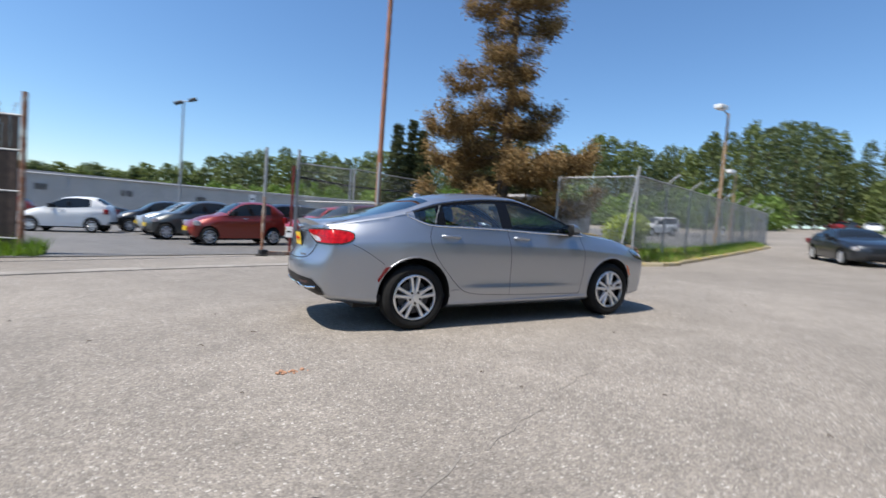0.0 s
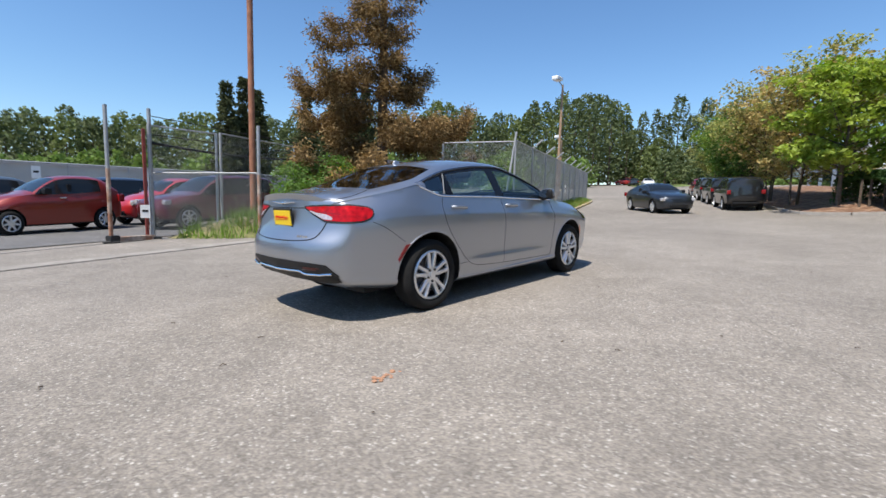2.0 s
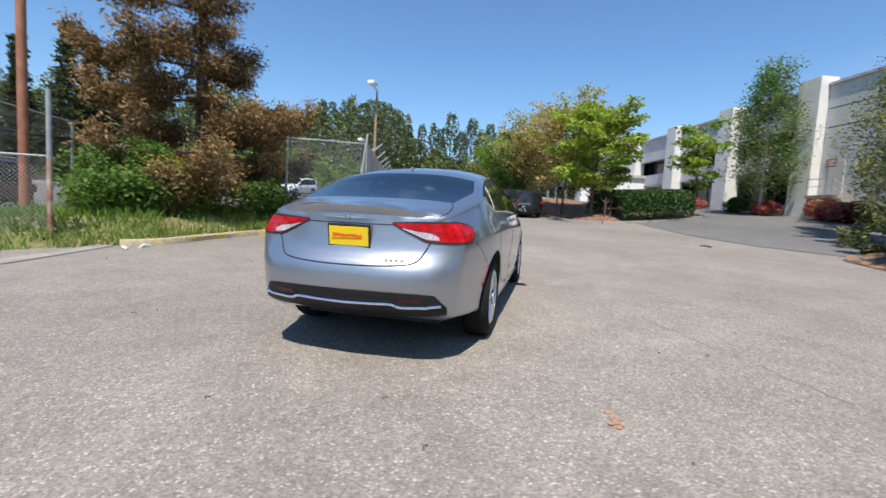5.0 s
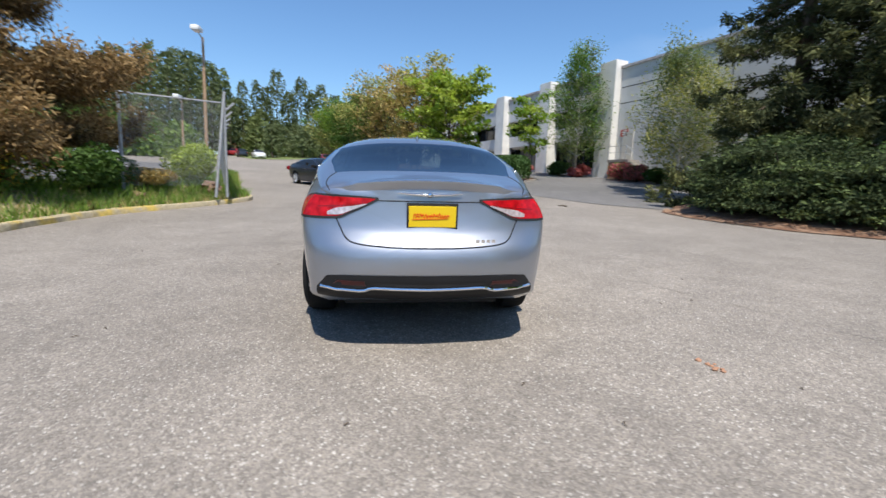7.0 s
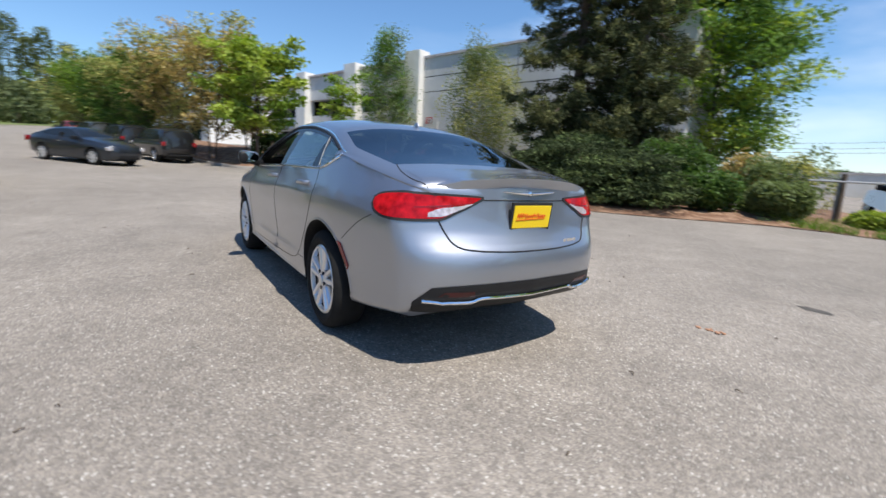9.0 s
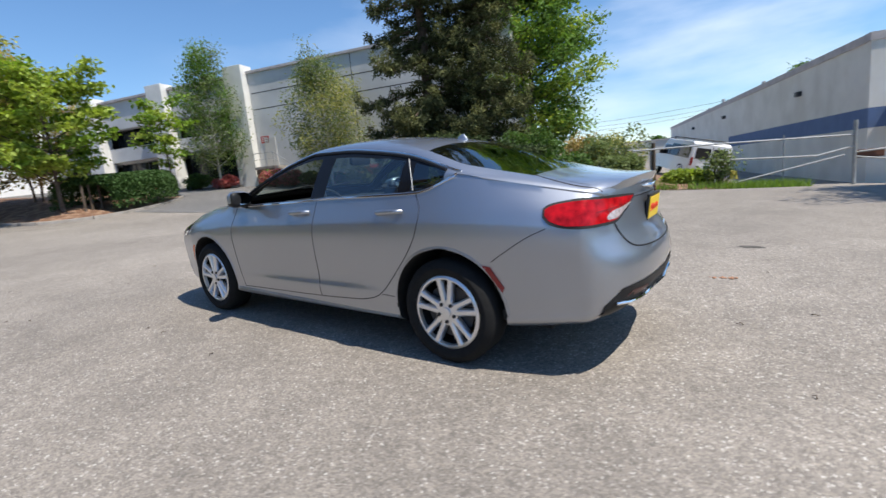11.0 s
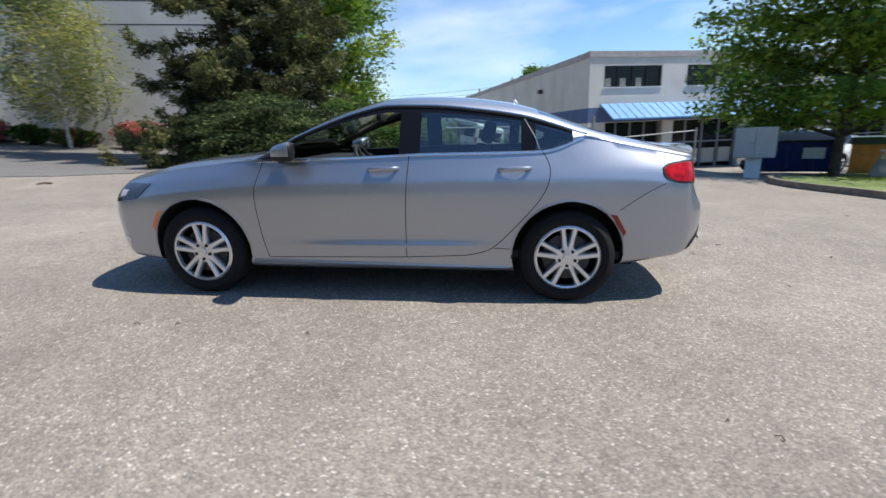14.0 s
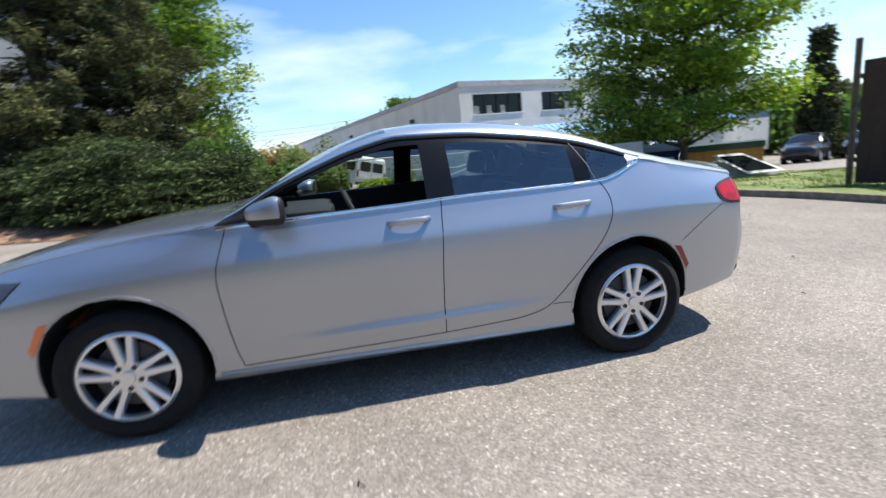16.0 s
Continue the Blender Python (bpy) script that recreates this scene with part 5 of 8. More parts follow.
            bmesh.ops.scale(bm, vec=(1, 1, 1.15), space=Matrix.Translation((0, 0, -0.964)), verts=bm.verts)
            hnd = part("door_handle", bm, M_SILVER, car, "silver pull handle", smooth=True)
            bm = bmesh.new()
            bmesh.ops.create_uvsphere(bm, u_segments=16, v_segments=8, radius=1)
            bmesh.ops.transform(bm, matrix=Matrix.LocRotScale((hx + 0.01, hit.y + 0.001 * sg, 0.944), None, (0.052, 0.004, 0.026)), verts=bm.verts)
            part("handle_cup", bm, M_SILVER, hnd, smooth=True)
        # mirror
        bm = bmesh.new()
        bmesh.ops.create_uvsphere(bm, u_segments=24, v_segments=14, radius=1)
        for v in bm.verts:
            c = Vector([math.copysign(abs(q) ** 0.60, q) for q in v.co])
            front = max(0.0, c.x)
            c.x = c.x if c.x > 0 else c.x * 0.45
            v.co = Vector((1.950 + c.x * 0.125 - 0.02 * c.y, sg * (0.985 + c.y * 0.10 * (1 - 0.35 * front)), 1.088 + 0.012 * front * -1 + c.z * (0.064 - 0.020 * front) * (1 + 0.12 * c.y)))
        under = take(bm, lambda f: f.calc_center_median().z < 1.062 or f.calc_center_median().x < 1.905)
        mir = part("door_mirror", bm, M_SILVER, car, "silver door mirror with a black foot", smooth=True)
        part("mirror_case", under, M_BLACK, mir, "black lower mirror case", smooth=True)
        bm = bmesh.new()
        tube(bm, spline([(2.06, 0.855 * sg, 1.035), (2.03, 0.90 * sg, 1.045), (2.0, 0.95 * sg, 1.055)], 3), 0.040, 0.034, seg=10)
        part("mirror_arm", bm, M_BLACK, mir, smooth=True)
        bm = bmesh.new()
        bmesh.ops.create_circle(bm, cap_ends=True, segments=24, radius=1)
        bmesh.ops.transform(bm, matrix=Matrix.LocRotScale((1.891, sg * 0.985, 1.092), Euler((0, math.pi / 2, 0)), (0.050, 0.084, 1)), verts=bm.verts)
        part("mirror_glass", bm, mat("mirror_glass", (0.5, 0.52, 0.55), 0.02, metal=1.0), mir)
        # corner sail between mirror and pillar
        bm = bmesh.new()
        patch_on(bvh, [(2.245, 1.028), (2.03, 1.035), (2.03, 1.125), (2.20, 1.052)], Vector((0, -sg, 0)), lambda p: Vector((p.x, 1.6 * sg, p.y)), bm, 0.004, 0.002, 4)
        part("mirror_sail", bm, M_BLACK, car)
        # side markers, set against the arches
        for ax, face, mt in ((s["wheels"][1], 1, M_AMBER), (s["wheels"][0], -1, M_RED_DEEP)):
            bm = bmesh.new()
            rim2 = lambda r, deg: (ax + face * math.cos(radians(deg)) * r, s["wr"] + 0.012 + math.sin(radians(deg)) * r)
            patch_on(bvh, [rim2(0.401, 20), rim2(0.432, 24), rim2(0.436, 43), rim2(0.401, 50)], Vector((0, -sg, 0)), lambda p: Vector((p.x, 1.6 * sg, p.y)), bm, 0.006, 0.012, 4)
            part("side_marker", bm, mt, car)
        # headlamp
        bm = bmesh.new()
        patch_on(bvh, [(3.50, 0.695), (3.24, 0.735), (3.12, 0.845), (3.42, 0.835)], Vector((0, -sg, 0)), lambda p: Vector((p.x, 1.6 * sg, p.y)), bm, 0.005, 0.012, 6)
        hl = part("headlamp", bm, M_HEADLAMP, car, "clear headlamp with a dark surround", smooth=True)
        bm = bmesh.new()
        patch_on(bvh, [(3.43, 0.735), (3.36, 0.748), (3.34, 0.79), (3.41, 0.79)], Vector((0, -sg, 0)), lambda p: Vector((p.x, 1.6 * sg, p.y)), bm, 0.008, 0.004, 4)
        part("lamp_bowl", bm, M_REVERSE, hl, smooth=True)
        bm = bmesh.new()
        patch_on(bvh, [(3.52, 0.33), (3.40, 0.36), (3.40, 0.42), (3.50, 0.42)], Vector((0, -sg, 0)), lambda p: Vector((p.x, 1.6 * sg, p.y)), bm, 0.004, 0.01, 4)
        part("fog_lamp", bm, M_CLEAR_LENS, car)
        # tail lamp: one lens wrapping the corner, dark seat round it, clear insert low on its inner half
        way = spline([(-0.96, 0.30), (-0.95, 0.45), (-0.93, 0.60), (-0.89, 0.69), (-0.83, 0.755), (-0.76, 0.80), (-0.68, 0.83), (-0.58, 0.85)], 6)
        run = np.concatenate([[0], np.cumsum(np.linalg.norm(np.diff(way, axis=0), axis=1))])

        def lamp(name, ss, tops, lows, mt, lift, parent, label="", cols=34, rows=7):
            b2 = bmesh.new()
            grid = []
            for q in np.linspace(ss[0], ss[-1], cols):
                x, y = float(np.interp(q, run, way[:, 0])), float(np.interp(q, run, way[:, 1]))
                dx, dy = np.interp(q + 0.02, run, way[:, 0]) - np.interp(q - 0.02, run, way[:, 0]), np.interp(q + 0.02, run, way[:, 1]) - np.interp(q - 0.02, run, way[:, 1])
                out = Vector((-dy, dx, 0)).normalized()
                out = Vector((out.x, out.y * sg, 0))
                zt, zl = float(interp(ss, tops, q)), float(interp(ss, lows, q))
                col = []
                for v in np.linspace(0, 1, rows):
                    hit = bvh.ray_cast(Vector((x, y * sg, zl + (zt - zl) * float(v))) + out * 0.4, -out)
                    if hit[0] is None:
                        col = None
                        break
                    col.append((hit[0] + hit[1] * lift, hit[0] - hit[1] * 0.004))
                if col:
                    grid.append(col)
            top = [[b2.verts.new(h[0]) for h in col] for col in grid]
            for c0, c1 in zip(top, top[1:]):
                for i in range(rows - 1):
                    b2.faces.new((c0[i], c1[i], c1[i + 1], c0[i + 1]))
            rim = [(i, 0) for i in range(len(grid))] + [(len(grid) - 1, j) for j in range(1, rows)] + [(i, rows - 1) for i in range(len(grid) - 2, -1, -1)] + [(0, j) for j in range(rows - 2, 0, -1)]
            low = [b2.verts.new(grid[i][j][1]) for i, j in rim]
            for k in range(len(rim)):
                (i0, j0), (i1, j1) = rim[k], rim[(k + 1) % len(rim)]
                b2.faces.new((top[i0][j0], top[i1][j1], low[(k + 1) % len(rim)], low[k]))
            bmesh.ops.recalc_face_normals(b2, faces=b2.faces)
            return part(name, b2, mt, parent, label, smooth=True, angle=50)
        S0, S1 = 0.035, float(run[-1]) - 0.055
        tl = lamp("tail_lamp", [S0, 0.16, 0.28, 0.45, S1 - 0.12, S1 - 0.03, S1], [0.985, 0.989, 0.992, 0.993, 0.985, 0.972, 0.955],
                  [0.979, 0.920, 0.873, 0.868, 0.870, 0.895, 0.925], M_RED_LENS, 0.008, car, "red wraparound tail lamp with a clear reversing insert")
        lamp("lamp_seat", [S0 - 0.02, 0.16, 0.28, 0.45, S1 - 0.12, S1 - 0.02, S1 + 0.012], [0.993, 1.002, 1.005, 1.006, 0.997, 0.982, 0.962],
             [0.974, 0.904, 0.858, 0.853, 0.857, 0.882, 0.918], M_DARK, 0.006, tl)
        lamp("reversing_lens", [0.085, 0.17, 0.27, 0.34], [0.954, 0.938, 0.924, 0.900], [0.950, 0.915, 0.881, 0.879], M_REVERSE, 0.0105, tl, "clear reversing lens", 14, 4)
        lamp("lamp_divider", [0.10, 0.20, 0.33, 0.42], [0.958, 0.946, 0.936, 0.930], [0.954, 0.939, 0.929, 0.924], M_RED_DEEP, 0.0105, tl, "", 14, 3)
        for hx in s["wheels"]:
            wheel(car, "wheel", hx, s["track"], s["wr"], sg, M_ALLOY)
        # exhaust-side reflector in the bumper
        b2 = bmesh.new()
        patch_on(bvh, [(0.60 * sg, 0.452), (0.38 * sg, 0.452), (0.40 * sg, 0.490), (0.56 * sg, 0.490)], Vector((1, 0, 0)), lambda p: Vector((-2.0, p.x, p.y)), b2, 0.009, 0.006, 4)
        part("bumper_reflector", b2, M_REFLECTOR, car)
    # rear: black lower valance, chrome line, lid cut, spoiler lip, badge, plate
    to_x = lambda p: Vector((-2.0, p.x, p.y))
    fwd = Vector((1, 0, 0))

    def rear_line(pts, r, mt, nm, lift=0.0, seg=6, label=""):
        bm = bmesh.new()
        line = []
        for y, z in pts:
            h = bvh.ray_cast(Vector((-2.0, y, z)), fwd)
            if h[0] is not None:
                line.append(h[0] + h[1] * lift)
        tube(bm, line, r, seg=seg)
        return part(nm, bm, mt, car, label, smooth=True)
    bm = bmesh.new()
    rows = []
    for y in np.linspace(-0.70, 0.70, 41):
        k = abs(y) / 0.70
        zt, zb = 0.528 - 0.03 * k ** 6 - 0.07 * max(0, k - 0.9) / 0.1, 0.335 + 0.03 * k ** 4
        col = []
        for v in np.linspace(0, 1, 9):
            h = bvh.ray_cast(Vector((-2.0, float(y), float(zb + (zt - zb) * v))), fwd)
            col.append(bm.verts.new(h[0] + h[1] * (0.004 + 0.006 * math.sin(math.pi * v))) if h[0] is not None else None)
        rows.append(col)
    for a, b in zip(rows, rows[1:]):
        for i in range(8):
            q = (a[i], a[i + 1], b[i + 1], b[i])
            if all(q):
                bm.faces.new(q)
    bmesh.ops.recalc_face_normals(bm, faces=bm.faces)
    part("rear_valance", bm, M_BLACK, car, "black lower bumper valance", smooth=True)
    ch = [(-0.66, 0.444), (-0.5, 0.436), (-0.40, 0.438), (-0.345, 0.456), (-0.2, 0.451), (0, 0.449), (0.2, 0.451), (0.345, 0.456), (0.40, 0.438), (0.5, 0.436), (0.66, 0.444)]
    rear_line(spline(ch, 5), 0.011, M_CHROME, "bumper_chrome_strip", 0.020, 8, "bright chrome bumper strip")
    lid = spline([(-0.575, 0.862), (-0.545, 0.80), (-0.51, 0.745), (-0.44, 0.715), (-0.25, 0.70), (0, 0.695), (0.25, 0.70), (0.44, 0.715), (0.51, 0.745), (0.545, 0.80), (0.575, 0.862)], 5)
    rear_line(lid, 0.0045, M_DARK, "boot_lid_gap", 0.0015)
    bm = bmesh.new()
    lip = []
    down = Vector((0, 0, -1))
    for y in np.linspace(-0.62, 0.62, 45):
        k = abs(float(y)) / 0.62
        deck = lambda x: bvh.ray_cast(Vector((x, y, 2)), down)[0].z
        xe, ze = -1.005 + 0.14 * k ** 2.4, 1.102 - 0.052 * k ** 2.2
        x0 = -0.58
        z0 = deck(x0) - 0.002
        col = [Vector((x0, y, z0))]
        for t in (0.2, 0.4, 0.6, 0.8, 1.0):
            x = x0 + (xe - x0) * t
            z = z0 + (ze - z0) * t - 0.010 * math.sin(math.pi * t)
            floor_z = bvh.ray_cast(Vector((x, y, 2)), down)[0]
            if floor_z is not None and floor_z.z > 0.96:
                z = floor_z.z + 0.0015 + max(0.0, z - floor_z.z) * smooth(1.0, 0.72, k)
            col.append(Vector((x, y, z)))
        ze = col[-1].z
        under = bvh.ray_cast(Vector((-2, y, ze - 0.06)), fwd)[0]
        col += [Vector((xe + 0.002, y, ze - 0.012)), under + Vector((0.004, 0, 0))]
        lip.append([bm.verts.new(p) for p in col])
    for a, b in zip(lip, lip[1:]):
        for i in range(len(a) - 1):
            bm.faces.new((a[i], b[i], b[i + 1], a[i + 1]))
    bmesh.ops.recalc_face_normals(bm, faces=bm.faces)
    part("boot_spoiler", bm, M_SILVER, car, smooth=True, angle=50)
    for sg in (1, -1):
        line = [bvh.ray_cast(Vector((x, y * sg, 2)), down) for x, y in spline([(-0.50, 0.615), (-0.62, 0.650), (-0.74, 0.655), (-0.84, 0.635), (-0.90, 0.60)], 5)]
        part("boot_lid_gap", tube(bmesh.new(), [h[0] - h[1] * 0.001 for h in line if h[0] is not None], 0.0042, seg=6), M_DARK, car)
    # ledge shadow between the lamp tips, drawn as a thin dark bar
    rear_line([(float(y), 0.975) for y in np.linspace(-0.33, 0.33, 24)], 0.004, M_DARK, "boot_lid_gap", 0.0)
    # winged badge without lettering
    bm = bmesh.new()
    bx = bvh.ray_cast(Vector((-2, 0, 1.018)), fwd)[0].x - 0.012
    for sg in (1, -1):
        tube(bm, [(bx, 0.02 * sg, 1.016), (bx, 0.10 * sg, 1.019), (bx + 0.004, 0.20 * sg, 1.026)], 0.012, 0.003, seg=6)
    bmesh.ops.create_uvsphere(bm, u_segments=12, v_segments=6, radius=0.019, matrix=Matrix.Translation((bx, 0, 1.016)))
    part("winged_badge", bm, M_CHROME, car, "chrome winged badge", smooth=True)
    # number plate in a dark frame, with a red scrawl
    px = bvh.ray_cast(Vector((-2.0, 0, 0.885)), fwd)[0].x
    lean = pose(px - 0.014, -0.015, 0.886, 0, -6, 0)
    bm = box(bmesh.new(), -0.006, 0.010, -0.158, 0.158, -0.083, 0.083, 0.004)
    plate = part("number_plate", bm, M_DARK, car, "plain yellow plate in a dark frame")
    plate.matrix_local = lean
    bm = box(bmesh.new(), -0.010, -0.005, -0.146, 0.146, -0.066, 0.066, 0.002)
    part("plate_face", bm, M_YELLOW, plate)
    rng = random.Random(5)
    bm = bmesh.new()
    scr = [(-0.0115, 0.118 - 0.0085 * k, 0.004 + (0.017 if k % 2 else -0.012) * rng.uniform(0.4, 1.2)) for k in range(27)]
    tube(bm, spline(scr, 3), 0.0028, seg=4)
    tube(bm, [(-0.0115, 0.125, -0.018), (-0.0115, 0.02, -0.014), (-0.0115, -0.10, -0.010)], 0.0025, seg=4)
    part("plate_print", bm, M_PLATE_RED, plate, "red scribble of unreadable print")
    bm = bmesh.new()
    for k in range(4):
        h = bvh.ray_cast(Vector((-2.0, -0.30 - k * 0.035, 0.735)), fwd)[0]
        box(bm, h.x - 0.005, h.x + 0.004, h.y - 0.012, h.y + 0.012, 0.727, 0.747)
    part("model_script", bm, M_CHROME, car, "small chrome characters")
    # aerial fin
    bm = bmesh.new()
    lathe(bm, [(0.035, 0), (0.028, 0.02), (0.01, 0.045), (0.001, 0.05)], axis="z", seg=14)
    bmesh.ops.transform(bm, matrix=Matrix.LocRotScale((0.36, 0, 1.425), Euler((0, -0.25, 0)), (1.4, 0.4, 0.8)), verts=bm.verts)
    part("aerial_fin", bm, M_SILVER, car, smooth=True)
    # wipers, mud flaps
    for y0, y1 in ((0.55, -0.15), (-0.05, -0.6)):
        bm = tube(bmesh.new(), [(2.20, y0, 1.085), (2.12, (y0 + y1) / 2, 1.135), (2.10, y1, 1.145)], 0.010, 0.007, seg=6)
        part("wiper", bm, M_BLACK, car)
    # cabin: dash, wheel, seats
    bm = box(bmesh.new(), 1.75, 2.25, -0.72, 0.72, 0.70, 1.00, 0.06)
    box(bm, 1.70, 1.95, 0.16, 0.58, 0.93, 1.03, 0.03)
    part("dashboard", bm, M_INT, car, smooth=True)
    bm = bmesh.new()
    sm = pose(1.55, 0.37, 0.93, 0, -65, 0)
    ring = [sm @ Vector((0.19 * math.cos(a), 0.19 * math.sin(a), 0)) for a in np.linspace(0, math.tau, 33)]
    tube(bm, ring, 0.016, seg=8, cap=False)
    for a in (0, 2.4, -2.4):
        tube(bm, [sm @ Vector((0, 0, -0.02)), sm @ Vector((0.18 * math.cos(a), 0.18 * math.sin(a), 0))], 0.02, 0.014, seg=6)
    tube(bm, [sm @ Vector((0, 0, 0)), sm @ Vector((0, 0, -0.25))], 0.05, seg=10)
    part("steering_wheel", bm, M_INT, car, "black steering wheel", smooth=True)
    for sx, ys, wd in ((0.78, (0.37, -0.37), 0.26), (-0.02, (0.37, -0.37), 0.28)):
        for yy in ys:
            bm = box(bmesh.new(), sx, sx + 0.52, yy - wd, yy + wd, 0.38, 0.56, 0.07)
            box(bm, -0.08, 0.08, yy - wd, yy + wd, 0.0, 0.62, 0.06, pose(sx + 0.02, 0, 0.50, 0, -18, 0))
            seat = part("front_seat" if sx > 0.5 else "rear_seat", bm, M_SEAT, car, smooth=True)
            bm = box(bmesh.new(), -0.05, 0.05, yy - 0.13, yy + 0.13, 0.0, 0.17, 0.04, pose(sx - 0.19, 0, 1.12 if sx > 0.5 else 1.04, 0, -14, 0))
            part("headrest", bm, M_SEAT, seat, smooth=True)
    bm = box(bmesh.new(), -0.55, 2.2, -0.78, 0.78, 0.30, 0.36)
    part("cabin_floor", bm, M_INT, car)
    bm = box(bmesh.new(), -0.55, -0.22, -0.66, 0.66, 0.98, 1.04, 0.02)
    part("parcel_shelf", bm, M_INT, car)
    bm = box(bmesh.new(), 1.48, 1.53, -0.12, 0.12, 1.30, 1.37, 0.02)
    part("inner_mirror", bm, M_INT, car, smooth=True)
    # underbody so that no light passes beneath
    bm = box(bmesh.new(), -0.55, 3.35, -0.56, 0.56, 0.20, 0.32)
    part("underbody", bm, M_DARK, car)
    return car


silver_sedan()

# ---- plants ----
def leaf_mesh(name, c, size, material, parent=None, up=0.35, aspect=0.6, seed=0, kind=""):
    """Many small folded leaves at the points c; up: how far they lie flat."""
    rng = np.random.default_rng(seed)
    c = np.asarray(c, float)
    n = len(c)
    nrm = rng.normal(size=(n, 3))
    nrm[:, 2] = np.abs(nrm[:, 2]) + up * 2
    nrm /= np.linalg.norm(nrm, axis=1)[:, None]
    a = np.cross(nrm, rng.normal(size=(n, 3)))
    a /= np.linalg.norm(a, axis=1)[:, None]
    b = np.cross(nrm, a)
    s = (size * rng.uniform(0.6, 1.3, n))[:, None]
    w = s * aspect
    v = np.stack([c - a * s, c - b * w + nrm * w * 0.25, c + a * s, c + b * w + nrm * w * 0.25], 1).reshape(-1, 3)
    me = bpy.data.meshes.new(name)
    i = np.arange(n)[:, None] * 4
    faces = np.concatenate([i + [0, 1, 2], i + [0, 2, 3]], 1).reshape(-1, 3)
    me.from_pydata(v, [], faces)
    me.materials.append(material)
    ob = new(name, me)
    if parent:
        ob.parent = parent
    if kind:
        ob["kind"] = kind
    return ob


def spray_mesh(name, p, d, length, width, material, parent=None, seed=0):
    """Needle sprays: long thin bent blades from the points p along d."""
    rng = np.random.default_rng(seed)
    p, d = np.asarray(p, float), np.asarray(d, float)
    n = len(p)
    d = d + rng.normal(size=(n, 3)) * 0.45
    d /= np.linalg.norm(d, axis=1)[:, None]
    side = np.cross(d, rng.normal(size=(n, 3)))
    side /= np.linalg.norm(side, axis=1)[:, None]
    L = (length * rng.uniform(0.6, 1.3, n))[:, None]
    w = (width * rng.uniform(0.7, 1.2, n))[:, None]
    v = np.stack([p, p + d * L * 0.55 + side * w * 0.7, p + d * L + [0, 0, -0.02], p + d * L * 0.55 - side * w * 0.7], 1).reshape(-1, 3)
    i = np.arange(n)[:, None] * 4
    me = bpy.data.meshes.new(name)
    me.from_pydata(v, [], np.concatenate([i + [0, 1, 2], i + [0, 2, 3]], 1).reshape(-1, 3))
    me.materials.append(material)
    ob = new(name, me)
    if parent:
        ob.parent = parent
    return ob


def leafy(name, color, tr=0.35, isl=0.35):
    return mat("leaf_" + name, color, 0.65, island=isl, trans=tr, spec=0.18)


L_MAPLE = leafy("maple", (0.17, 0.26, 0.045))
L_LIME = leafy("lime_green", (0.29, 0.36, 0.075))
L_DEEP = leafy("deep_green", (0.075, 0.13, 0.035))
L_MID = leafy("mid_green", (0.12, 0.20, 0.05))
L_BIRCH = leafy("birch", (0.15, 0.19, 0.075))
L_PINK = leafy("bronze_pink", (0.40, 0.31, 0.13))
L_OLIVE = leafy("olive_bud", (0.32, 0.32, 0.11))
L_FAR = leafy("far_green", (0.145, 0.178, 0.066), 0.25, 0.25)
L_FARDK = leafy("far_dark_green", (0.112, 0.140, 0.062), 0.25, 0.25)
L_FARLT = leafy("far_light_green", (0.15, 0.22, 0.06), 0.3)
L_HEDGE = leafy("hedge", (0.055, 0.105, 0.03), 0.15)
L_ROSE = leafy("rose_bush", (0.42, 0.15, 0.14))
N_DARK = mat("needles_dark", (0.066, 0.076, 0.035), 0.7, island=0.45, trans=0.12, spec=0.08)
# paler tone for limb ends: sunlight on the tips put into the colour
N_LIT = mat("needles_lit_tips", (0.175, 0.182, 0.075), 0.7, island=0.4, trans=0.15, spec=0.08)
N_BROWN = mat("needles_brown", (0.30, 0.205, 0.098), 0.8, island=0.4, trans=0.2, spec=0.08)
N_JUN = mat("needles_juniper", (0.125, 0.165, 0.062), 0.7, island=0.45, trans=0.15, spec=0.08)


